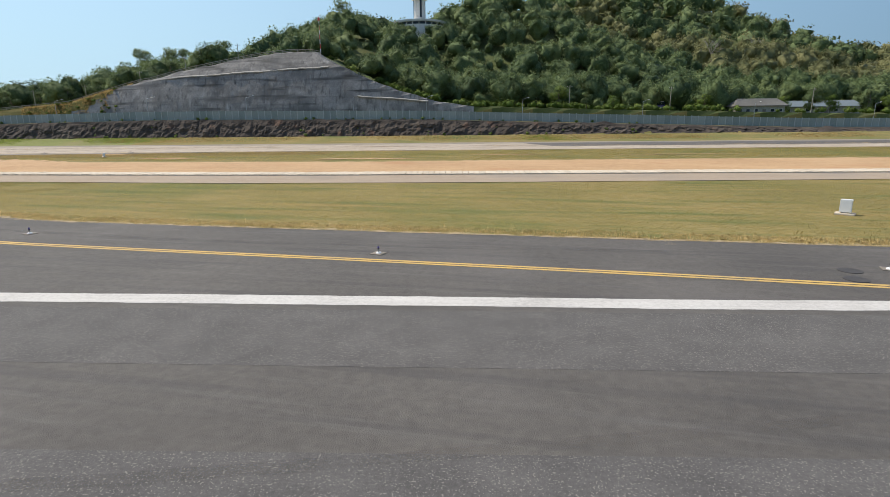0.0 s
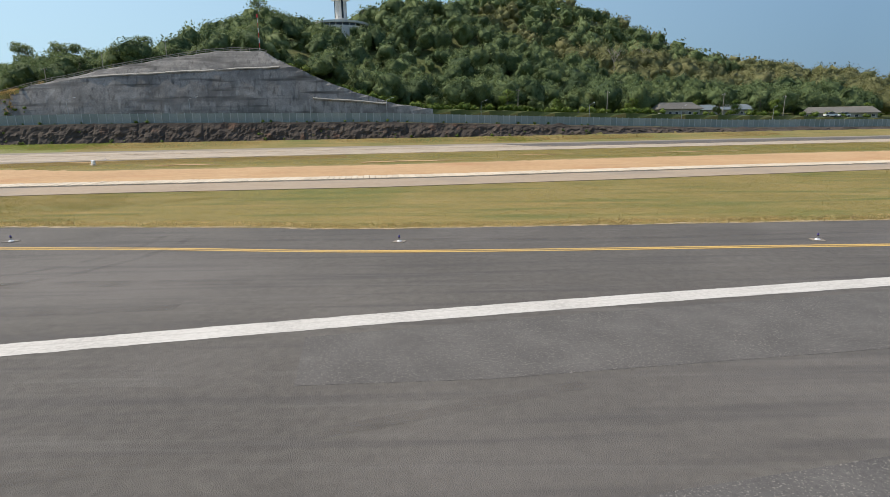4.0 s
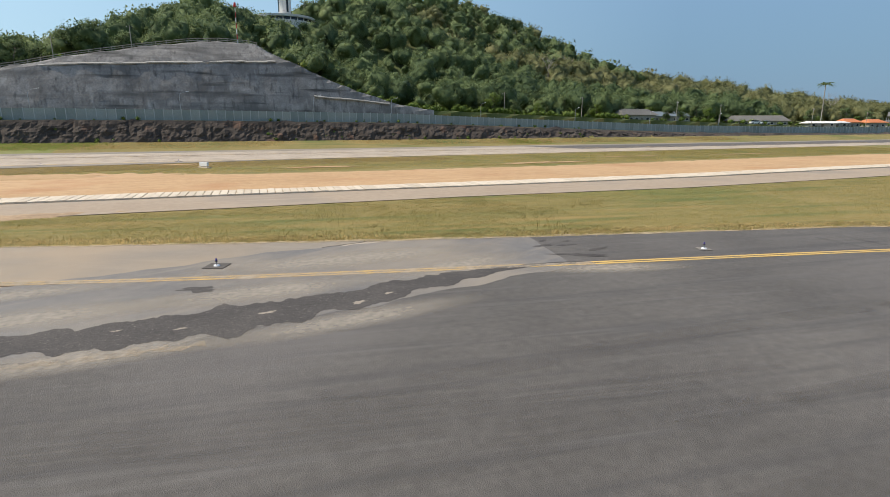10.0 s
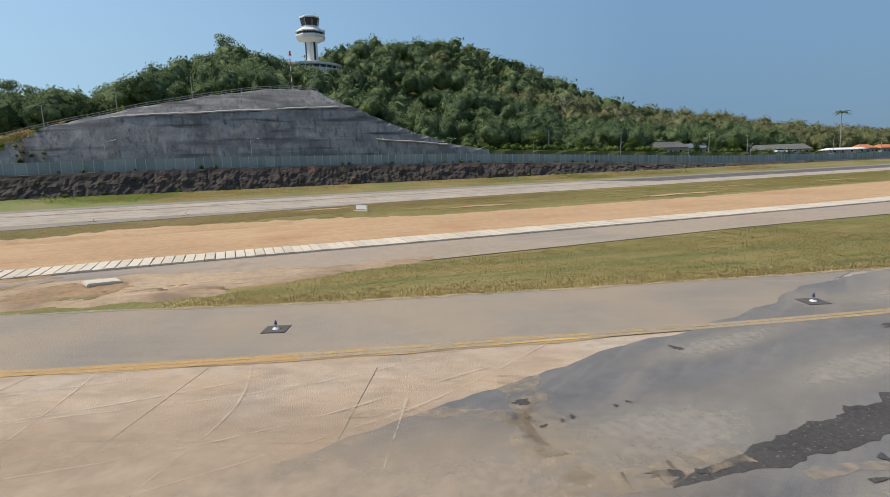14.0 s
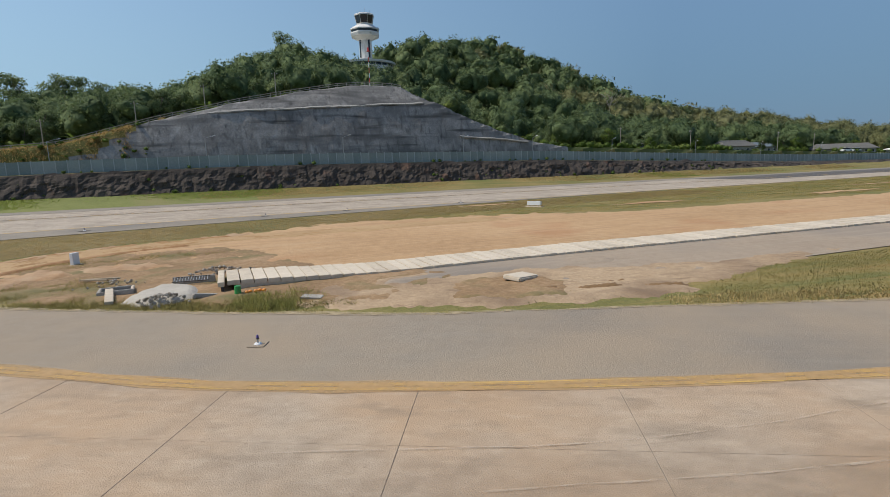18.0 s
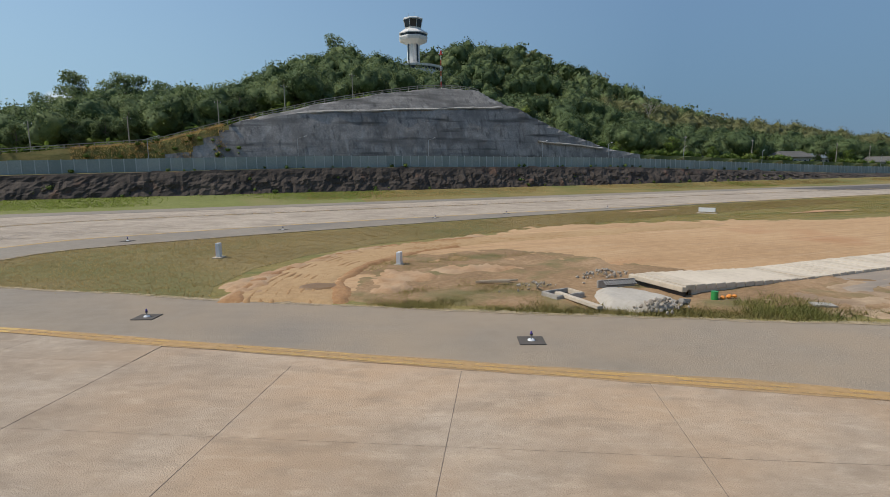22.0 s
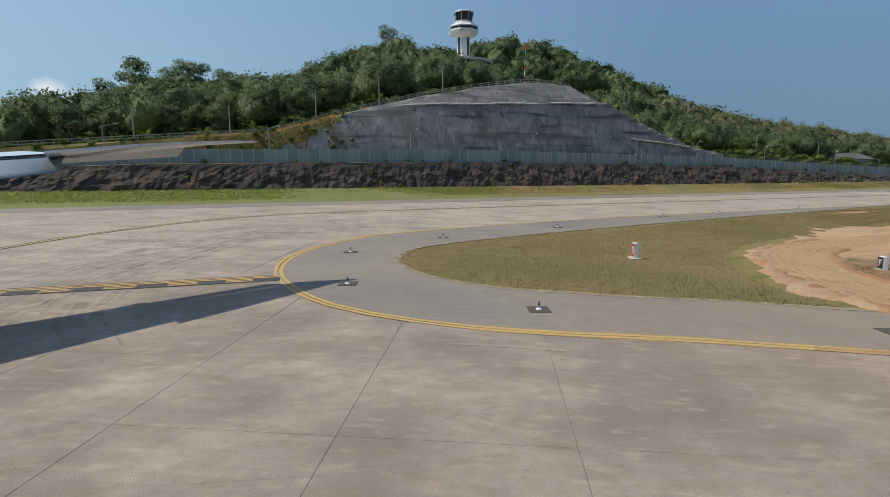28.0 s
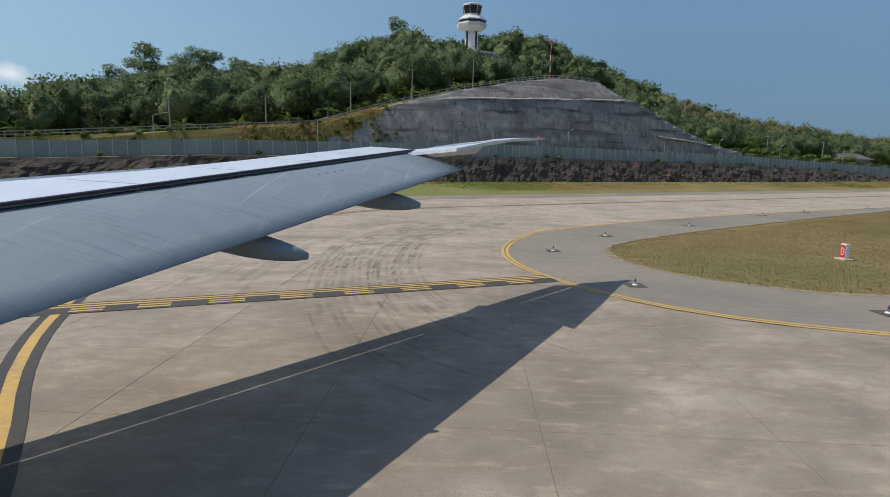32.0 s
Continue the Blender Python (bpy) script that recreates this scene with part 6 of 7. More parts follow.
for k in range(7):
    l0, l1 = 3.2 + 2.45 * k, 3.2 + 2.45 * k + 2.41
    st = [[(hinge(l) - 0.12, l, skin(l) + 0.05), (hinge(l) + 1.4, l, skin(l) + 0.115), (hinge(l) + 1.4, l, skin(l) + 0.06), (hinge(l) - 0.12, l, skin(l) + 0.0)] for l in (l0, l1)]
    loft("spoiler", st, WING, aircraft, smooth=False)
    # black strip painted for the shade in the gap behind each spoiler
    st = [[(hinge(l) - 0.125, l, skin(l) + 0.045), (hinge(l) - 0.165, l, skin(l) + 0.035), (hinge(l) - 0.165, l, skin(l) - 0.02), (hinge(l) - 0.125, l, skin(l) - 0.02)] for l in (l0, l1)]
    loft("seal", st, BLACK_PAINT, aircraft, "black strip for the shade in the flap gap", smooth=False)
st = [[(lead(l) + 0.1, l, skin(l) - 0.35), (lead(l) - 0.05, l, skin(l) - 0.08), (lead(l) - 0.6, l, skin(l) + 0.02), (lead(l) - 0.55, l, skin(l) - 0.06), (lead(l) - 0.25, l, skin(l) - 0.4)] for l in np.linspace(3, 24.2, 9)]
loft("slat", st, WING, aircraft)
for l in (10.35, 14.9):
    st = []
    for f in np.linspace(0, 1, 11):
        a_ = hinge(l) - 0.6 - f * (hinge(l) - 0.6 - (6.26 if l < 12 else 4.35))
        zc = skin(l) - 0.75 - f * (0.52 if l < 12 else 0.3)
        r_ = 0.27 * math.sin(math.pi * min(0.965, 0.12 + 0.85 * f ** 1.35)) ** 0.6
        st.append([(a_, l + r_ * 0.75 * math.cos(q), zc + r_ * math.sin(q)) for q in np.linspace(0, 2 * math.pi, 12, endpoint=False)])
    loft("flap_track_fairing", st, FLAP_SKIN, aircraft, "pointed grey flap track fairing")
bm = bmesh.new()
bmesh.ops.create_icosphere(bm, subdivisions=2, radius=0.1, matrix=Matrix.Translation(craft(-0.45, 25.6, skin(25.6) + 0.22)))
part("tip_light", bm, RED_PAINT, aircraft, "small red wing tip light")
for k in range(5):
    bm = bmesh.new()
    l = 14.6 + 0.3 * k
    box(bm, (0.03, 0.22, 0.012), craft(hinge(l) - 0.8, l - 0.4, skin(l) - 0.2), (0, 0, 20))
    part("mark", bm, BLACK_PAINT, aircraft)
st = [[(a_, -2.9 + 2.75 * k_ * math.cos(q), 4.3 + 2.75 * k_ * math.sin(q)) for q in np.linspace(0, 2 * math.pi, 24, endpoint=False)] for a_, k_ in ((12.0, 0.96), (12.4, 1.0), (24.0, 1.0), (24.4, 0.96))]
loft("centre_body", st, WHITE_PAINT, aircraft)
for lw in (-5.6, -0.4):
    leg0 = craft(14.0, lw, 0)
    bm = bmesh.new()
    cone(bm, 0.16, 0.16, 2.3, (leg0[0], leg0[1], 0.6), seg=12)
    part("gear_leg", bm, STEEL, aircraft)
    for da in (-0.75, 0.75):
        for dl in (-0.5, 0.5):
            c_ = craft(14.0 + da, lw + dl, 0.62)
            bm = bmesh.new()
            bmesh.ops.create_cone(bm, cap_ends=True, segments=24, radius1=0.6, radius2=0.6, depth=0.42, matrix=pose(*c_, 90, 0, -31.5 - 90 + 90))
            bmesh.ops.bevel(bm, geom=[e for e in bm.edges if len(e.link_faces) == 2 and e.calc_face_angle() > 1], offset=0.1, segments=2, affect="EDGES")
            part("tyre", bm, TYRE_RUBBER, aircraft)

# ---- woods ----
rng = np.random.default_rng(5)


def leaves(r, pos, nrm, lo, hi, spread=0.5):
    """Small leaf clumps at places, facing about along nrm."""
    V, F = [], []
    for p, n in zip(pos, nrm):
        n = n + r.normal(0, spread, 3)
        n /= np.linalg.norm(n) + 1e-9
        a = np.cross(n, (0.3, 0.2, 1))
        a /= np.linalg.norm(a) + 1e-9
        b = np.cross(n, a)
        s = r.uniform(lo, hi)
        i = len(V)
        q = r.uniform(0.9, 1.7, 3)
        for j in range(3):
            t = 6.283 * j / 3
            V.append(p + s * q[j] * (math.cos(t) * a + math.sin(t) * b) + n * s * 0.3 * (j % 2))
        F.append((i, i + 1, i + 2))
    return np.array(V), F


def template_crown(seed, count, lobes, lo, hi, fine=2, flat=1.0):
    """A crown of unit size: a lumpy body of merged lobes, and leaf clumps that break up its outline."""
    r = np.random.default_rng(seed)
    mid = [np.array([0, 0, 0.05])] + [np.array([math.cos(a) * r.uniform(0.36, 0.6), math.sin(a) * r.uniform(0.36, 0.6), r.uniform(-0.25, 0.5)]) for a in np.linspace(0, 6.28, lobes + 1)[:-1] + r.uniform(0, 1)]
    rad = [0.6] + [r.uniform(0.3, 0.5) for _ in range(lobes)]
    for _ in range(2):
        mid.append(np.array([r.normal(0, 0.2), r.normal(0, 0.2), r.uniform(0.45, 0.65)]))
        rad.append(r.uniform(0.25, 0.38))

    def reach(d):
        best, who = np.full(len(d), 0.25), np.zeros(len(d), int)
        for k, (c, q) in enumerate(zip(mid, rad)):
            along = d @ c
            disc = q * q - c @ c + along * along
            far = np.where(disc > 0, along + np.sqrt(np.clip(disc, 0, None)), 0)
            who = np.where(far > best, k, who)
            best = np.maximum(best, far)
        return best, who

    bm = bmesh.new()
    bmesh.ops.create_icosphere(bm, subdivisions=fine, radius=1.0)
    d = np.array([v.co[:] for v in bm.verts])
    F0 = [[v.index for v in f.verts] for f in bm.faces]
    bm.free()
    far, who = reach(d)
    V0 = d * (far * 0.86 * r.uniform(0.9, 1.06, len(d)))[:, None]
    N0 = V0 - np.array(mid)[who]
    e = r.normal(size=(count, 3))
    e /= np.linalg.norm(e, axis=1)[:, None]
    e[:, 2] = np.where(e[:, 2] < -0.5, -e[:, 2], e[:, 2])
    far, who = reach(e)
    P = e * (far * r.uniform(0.82, 1.1, count))[:, None]
    N1 = P - np.array(mid)[who]
    N1 /= np.linalg.norm(N1, axis=1)[:, None]
    V1, F1 = leaves(r, P, N1, lo, hi, 0.8)
    N = np.vstack([N0 / (np.linalg.norm(N0, axis=1)[:, None] + 1e-6), np.repeat(N1, 3, axis=0)])
    return np.vstack([V0, V1]) * (1, 1, flat), np.array(F0 + [tuple(len(V0) + k for k in f) for f in F1]), N


TEMPLATES = [template_crown(10 + i, 300, 5 + i % 4, 0.03, 0.06) for i in range(8)]
NEAR_TEMPLATES = [template_crown(80 + i, 600, 6 + i % 4, 0.026, 0.05) for i in range(8)]
FAR_TEMPLATES = [template_crown(30 + i, 70, 4 + i % 3, 0.06, 0.1, 1) for i in range(5)]
SHRUBS = [template_crown(60 + i, 60, 3, 0.07, 0.13, 1, 0.75) for i in range(4)]


def woods(name, places, label, mat, temps):
    """Many crowns at places (x, y, z, radius, height) in one mesh."""
    VV, FF, NN, TT, off = [], [], [], [], 0
    for i, (x, y, z, r, h) in enumerate(places):
        V, F, N = (temps if temps is SHRUBS or 245 < y < 330 else NEAR_TEMPLATES if y < 330 else FAR_TEMPLATES)[i % (4 if temps is SHRUBS else 5)]
        a = rng.uniform(0, 6.28)
        c, s = math.cos(a), math.sin(a)
        VV.append(np.stack([(V[:, 0] * c - V[:, 1] * s) * r + x, (V[:, 0] * s + V[:, 1] * c) * r + y, V[:, 2] * h + z], 1))
        FF.append(F + off)
        q = N + rng.normal(0, 0.12, V.shape)
        q = np.stack([q[:, 0] * c - q[:, 1] * s, q[:, 0] * s + q[:, 1] * c, q[:, 2]], 1)
        NN.append(q / np.linalg.norm(q, axis=1)[:, None])
        TT.append(np.full(len(V), rng.normal(0, 0.5)))
        off += len(V)
    V, F = np.vstack(VV), np.vstack(FF)
    me = bpy.data.meshes.new(name)
    me.vertices.add(len(V))
    me.vertices.foreach_set("co", V.ravel())
    me.loops.add(F.size)
    me.loops.foreach_set("vertex_index", F.ravel())
    me.polygons.add(len(F))
    me.polygons.foreach_set("loop_start", np.arange(0, F.size, F.shape[1]))
    me.update(calc_edges=True)
    me.attributes.new("tint", "FLOAT", "POINT").data.foreach_set("value", np.concatenate(TT))
    me.normals_split_custom_set_from_vertices(np.vstack(NN).tolist())
    me.materials.append(mat)
    return tagged(new(name, me), label, "woods", kind="stuff")


green, olive, shrubs = [], [], []
cand = rng.uniform((-340, 190), (560, 660), (60000, 2))
cz_, ch_ = land(cand[:, 0], cand[:, 1]), hill_height(cand[:, 0], cand[:, 1])
# only slopes that face the airfield carry trees
seen_ = np.zeros(len(cand), bool)
for ex, ey in ((0, 5), (-75, 30), (-150, 75)):
    clear = np.ones(len(cand), bool)
    for f in np.linspace(0.3, 0.97, 22):
        clear &= land(ex + (cand[:, 0] - ex) * f, ey + (cand[:, 1] - ey) * f) < 5.6 + (cz_ + 9 - 5.6) * f
    seen_ |= clear
cand, cz_, ch_ = cand[seen_], cz_[seen_], ch_[seen_]
for (x, y), z, h in zip(cand, cz_, ch_):
    yy = y + 0.05 * (x + 50)
    d = math.hypot(x + 90, y - 40)
    if rng.uniform() > min(1, (240 / d) ** 1.1) * 0.25:
        continue
    if z < 4.5 and rng.uniform() > 0.4 or h - z > 0.5:
        continue
    if -125 < x < -33 and yy < 201 + (6 if x < -40 else 0) or x < 14 and yy < 181:
        continue
    if math.hypot(x + 8, y - 302) < 15 or (-75 < x < -12 and 200 < yy < 226) or (-190 < x < -70 and yy < 206):
        continue
    if 95 < x < 300 and y < 196 - 0.1 * (x - 95) and x < 290:
        continue
    if 120 < x < 165 and 190 < y < 216 or 70 < x < 92 and 196 < y < 212:
        continue
    r = (2.4 + 4.8 * rng.uniform() ** 1.5) * (1.15 if d > 380 else 1)
    item = (x, y, z + r * 0.85, r, r * rng.uniform(0.85, 1.35))
    if noise.noise(Vector((x * 0.012, y * 0.012, 1.7))) + 0.0045 * (x - 170) - 0.004 * max(0, y - 420) > 0.12:
        olive.append(item)
    else:
        green.append(item)
for (x, y), z, h in zip(rng.uniform((-340, 170), (420, 240), (9000, 2)), np.zeros(9000), np.zeros(9000)):
    yy = y + 0.05 * (x + 50)
    z = float(land(x, y))
    cliff = -118 < x < -33 and yy < 200 or hill_height(x, y) - z > 0.5
    if yy < 181 or (cliff and yy < 199) or (-190 < x < -40 and yy < 203) or (-75 < x < -20 and yy < 224 and rng.uniform() > 0.12) or rng.uniform() > 0.42:
        continue
    if 95 < x < 300 and y > 160 and rng.uniform() < 0.8:
        continue
    r = rng.uniform(0.9, 2.2)
    shrubs.append((x, y, z + r * 0.5, r, r))
for _ in range(260):
    x = rng.uniform(-330, 60)
    yy = rng.choice([rng.uniform(163.2, 165.5), rng.uniform(166.8, 170.5)])
    y = yy - 0.05 * (x + 50)
    r = rng.uniform(0.3, 0.9)
    shrubs.append((x, y, float(land(x, y)) + r * 0.4, r, r))
for _ in range(150):
    x, yy = rng.uniform(-170, -104), rng.uniform(177.6, 187)
    y = yy - 0.05 * (x + 50)
    r = rng.uniform(0.4, 1.1)
    shrubs.append((x, y, float(land(x, y)) + r * 0.35, r, r * 0.8))
for k in range(26):
    an = radians(rng.uniform(185, 355))
    far_, r = rng.uniform(15.5, 19), rng.uniform(2.2, 3.4)
    green.append((-8 + far_ * math.cos(an), 302.5 + far_ * math.sin(an), 57.6 - 5.0 - r * rng.uniform(0.9, 1.5), r, r))
woods("wooded_hillside", green, "dense dark green tropical woods covering the hill", LEAF, TEMPLATES)
woods("olive_woods", olive, "dry olive green woods on the lower hill", LEAF_OLIVE, TEMPLATES)
woods("shrubs", shrubs, "bright green shrubs at the foot of the hill", LEAF_BRIGHT, SHRUBS)


def bar(bm, p0, p1, r0, r1, seg=8):
    d = Vector(p1) - Vector(p0)
    m = Matrix.Translation((Vector(p0) + Vector(p1)) / 2) @ d.to_track_quat("Z", "Y").to_matrix().to_4x4()
    bmesh.ops.create_cone(bm, cap_ends=True, segments=seg, radius1=r0, radius2=r1, depth=d.length, matrix=m)


def tree(seed, height, radius, count, mat, label, bark=BARK):
    """A tree at the origin: bent tapered trunk, limbs and a crown of leaf clumps."""
    r = np.random.default_rng(seed)
    top = tagged(new("tree"), label, "tree")
    bm = bmesh.new()
    p = np.array([0.0, 0, -0.3])
    knots = [p]
    for k in range(5):
        p = p + np.array([r.normal(0, 0.025 * height), r.normal(0, 0.025 * height), height * 0.16])
        knots.append(p)
    for k in range(5):
        w0, w1 = 0.028 * height * (1 - 0.15 * k), 0.028 * height * (1 - 0.15 * (k + 1))
        bar(bm, knots[k], knots[k + 1] + (knots[k + 1] - knots[k]) * 0.03, w0, w1)
    part("trunk", bm, bark, top)
    ends = []
    for k in range(6):
        a = 6.283 * k / 6 + r.uniform(-0.4, 0.4)
        s_ = knots[2 + k % 4]
        e = s_ + np.array([math.cos(a) * radius * 0.6, math.sin(a) * radius * 0.6, height * r.uniform(0.12, 0.3)])
        bm = bmesh.new()
        bar(bm, s_, e, 0.012 * height, 0.004 * height, 6)
        part("limb", bm, bark, top)
        ends.append(e)
    ends.append(knots[-1] + np.array([0, 0, height * 0.12]))
    pos, nrm = [], []
    for k in range(9):
        d = r.normal(size=3)
        d /= np.linalg.norm(d)
        ends.append(knots[3] + np.array([d[0] * radius * 0.62, d[1] * radius * 0.62, height * (0.0 + 0.24 * d[2])]))
    for e in ends:
        k = count // len(ends)
        d = r.normal(size=(k, 3))
        d /= np.linalg.norm(d, axis=1)[:, None]
        rad = radius * r.uniform(0.3, 0.5)
        q = e + d * rad * r.uniform(0.55, 1.1, (k, 1)) * (1, 1, 0.75)
        pos.append(q)
        nrm.append(d)
    V, F = leaves(r, np.vstack(pos), np.vstack(nrm), 0.01 * height, 0.022 * height)
    crown = mesh_object("crown", V.tolist(), F, mat, top)
    q = V - np.array([0, 0, height * 0.5])
    for e in ends:
        w_ = np.exp(-np.sum((V - e) ** 2, 1) / (0.3 * radius) ** 2)[:, None]
        q = q + (V - e) * 2.5 * w_
    q = q / np.linalg.norm(q, axis=1)[:, None] + r.normal(0, 0.3, V.shape)
    crown.data.normals_split_custom_set_from_vertices((q / np.linalg.norm(q, axis=1)[:, None]).tolist())
    return top


kinds = [tree(101, 12, 4.6, 4000, LEAF, "tall dark green broadleaf tree beside the road"), tree(102, 13, 5.4, 4400, LEAF, "spreading dark green tree on the hillside"), tree(103, 11, 4.0, 3600, LEAF, "slender green tree among the woods"), tree(104, 9, 4.2, 3000, LEAF_BRIGHT, "light green leafy tree near the fence")]
tall = [(-47, 299, 1.35, 1), (-30, 305, 0.8, 0), (150, 300, 1.5, 1), (158, 304, 1.2, 2), (22, 318, 1.0, 0), (-60, 296, 0.9, 2), (-17, 318, 0.9, 2)]
row = [(-215, 214), (-203, 209), (-196, 218), (-188, 207), (-180, 214), (-171, 206.5), (-166, 217), (-158, 209), (-151, 213), (-146, 219), (-139, 210.5), (-133, 216), (-127, 211), (-121, 217), (-114, 212), (-108, 218), (-101, 213), (-95, 219), (-88, 214), (-80, 219), (-73, 222), (-232, 208), (-245, 215), (-258, 206), (-270, 214)]
placed = []
for i, (x, y) in enumerate(row):
    placed.append((x, y, rng.uniform(0.85, 1.15) * float(np.interp(x, [-190, -176, -160, -146, -130, -115, -90], [0.48, 0.5, 0.58, 0.65, 0.75, 0.8, 0.8])), i % 3))
for i, (x, y, s) in enumerate([(-143, 284, 1.35), (-137, 290, 1.25), (-131, 281, 1.3), (-125, 288, 1.15), (-149, 289, 1.2), (-155, 283, 1.1), (-118, 279, 1.05), (-162, 288, 0.95), (-110, 286, 0.95)]):
    placed.append((x, y, s, (1, 0, 0, 1)[i % 4]))
low = [(95, 194), (101, 197), (122, 192), (128, 186), (133, 184), (152, 193), (158, 190), (165, 196), (176, 198), (193, 190), (200, 186), (214, 178), (226, 180), (244, 178), (251, 176), (272, 180), (60, 186), (52, 190), (42, 189), (35, 193), (25, 196), (68, 193), (88, 199)]
for i, (x, y) in enumerate(low):
    placed.append((x, y, rng.uniform(0.5, 0.85), (3, 2, 3, 0)[i % 4]))
for i, (x, y, s, k) in enumerate(tall + placed):
    if i < 4:
        kinds[i].matrix_world = pose(tall[i][0], tall[i][1], float(land(tall[i][0], tall[i][1])), 0, 0, 40 * i) @ Matrix.Diagonal((s, s, s, 1))
        continue
    src = kinds[k]
    made_ = copy_thing(src, Matrix.Identity(4))
    made_.matrix_basis = pose(x, y, float(land(x, y)), 0, 0, rng.uniform(0, 360)) @ Matrix.Diagonal((s, s, s, 1))


def frond(r, length, droop, width):
    """One arching frond: a rib with leaflets on both sides."""
    V, F = [], []
    n = 9
    for k in range(n):
        f = (k + 0.5) / n
        x = length * f
        z = length * (0.35 * f - droop * f * f)
        w_ = width * math.sin(math.pi * min(0.97, 0.12 + 0.85 * f)) ** 0.6
        for sgn in (-1, 1):
            i = len(V)
            V += [(x - 0.04 * length, 0, z), (x + 0.05 * length, 0, z + 0.01), (x + 0.13 * length, sgn * w_, z - 0.45 * w_ + r.normal(0, 0.03)), (x + 0.07 * length, sgn * w_, z - 0.5 * w_)]
            F.append((i, i + 1, i + 2, i + 3))
    return V, F


def palm(seed, height, count, length, label, wide=0.5, category="palm", lean=1.2):
    r = np.random.default_rng(seed)
    top = tagged(new("palm"), label, category)
    bm = bmesh.new()
    pts_ = [Vector((lean * (k / 8) ** 2, 0, height * k / 8 - 0.2)) for k in range(9)]
    for a_, b_ in zip(pts_[:-1], pts_[1:]):
        bar(bm, a_, b_ + (b_ - a_) * 0.04, 0.2, 0.17)
    part("trunk", bm, PALE_BARK, top)
    for k in range(count):
        V, F = frond(r, length * r.uniform(0.8, 1.1), r.uniform(0.45, 1.0) + (0.25 if height > 5 else 0), wide)
        ob = mesh_object("frond", V, F, LEAF if height > 5 else LEAF_BRIGHT, top)
        ob.matrix_local = Matrix.Translation(pts_[-1]) @ pose(0, 0, 0, 0, r.uniform(-40, 5), 360 * k / count + r.uniform(-9, 9))
    return top


coconut = palm(3, 19, 22, 3.4, "tall coconut palm behind the fence")
coconut.matrix_world = pose(208, 169, float(land(208, 169)), 0, 0, 40)
banana = palm(4, 1.6, 9, 2.6, "broad-leaved banana plant on the slope", 0.42, "banana plant", 0.1)
banana.matrix_world = pose(-60, 222, float(land(-60, 222)))
for i in range(34):
    x, y = (rng.uniform(-34, 8), rng.uniform(204, 226)) if i < 20 else (rng.uniform(-180, -60), rng.uniform(206, 212))
    s = rng.uniform(0.9, 1.5)
    m_ = copy_thing(banana, Matrix.Identity(4))
    m_.matrix_basis = pose(x, y, float(land(x, y)), 0, 0, rng.uniform(0, 360)) @ Matrix.Diagonal((s, s, s, 1))


def bare_tree(x, y, height, seed, dz=0.0):
    r = np.random.default_rng(seed)
    top = tagged(new("bare_tree"), "leafless pale grey tree with fine branches", "tree", "bare trees")
    bm = bmesh.new()
    bar(bm, (0, 0, -0.3), (0.2, 0, height * 0.55), 0.022 * height, 0.012 * height)
    part("trunk", bm, PALE_BARK, top)
    for k in range(9):
        a = 6.283 * k / 9 + r.uniform(-0.3, 0.3)
        s_ = Vector((0.2, 0, height * r.uniform(0.35, 0.56)))
        e = s_ + Vector((math.cos(a) * height * 0.22, math.sin(a) * height * 0.22, height * r.uniform(0.2, 0.42)))
        bm = bmesh.new()
        bar(bm, s_, e, 0.008 * height, 0.003 * height, 5)
        for q in range(5):
            f = s_.lerp(e, r.uniform(0.4, 1))
            bar(bm, f, f + Vector((r.normal(0, 0.09), r.normal(0, 0.09), r.uniform(0.05, 0.16))) * height, 0.0035 * height, 0.0015 * height, 4)
        part("branch", bm, PALE_BARK, top)
    top.matrix_world = pose(x, y, float(land(x, y)) + dz)


bare_tree(281, 206, 19, 1)
bare_tree(330, 190, 15, 2)
bare_tree(188, 330, 16, 3)
bare_tree(6, 318, 13, 4)
bare_tree(146, 296, 20, 5)


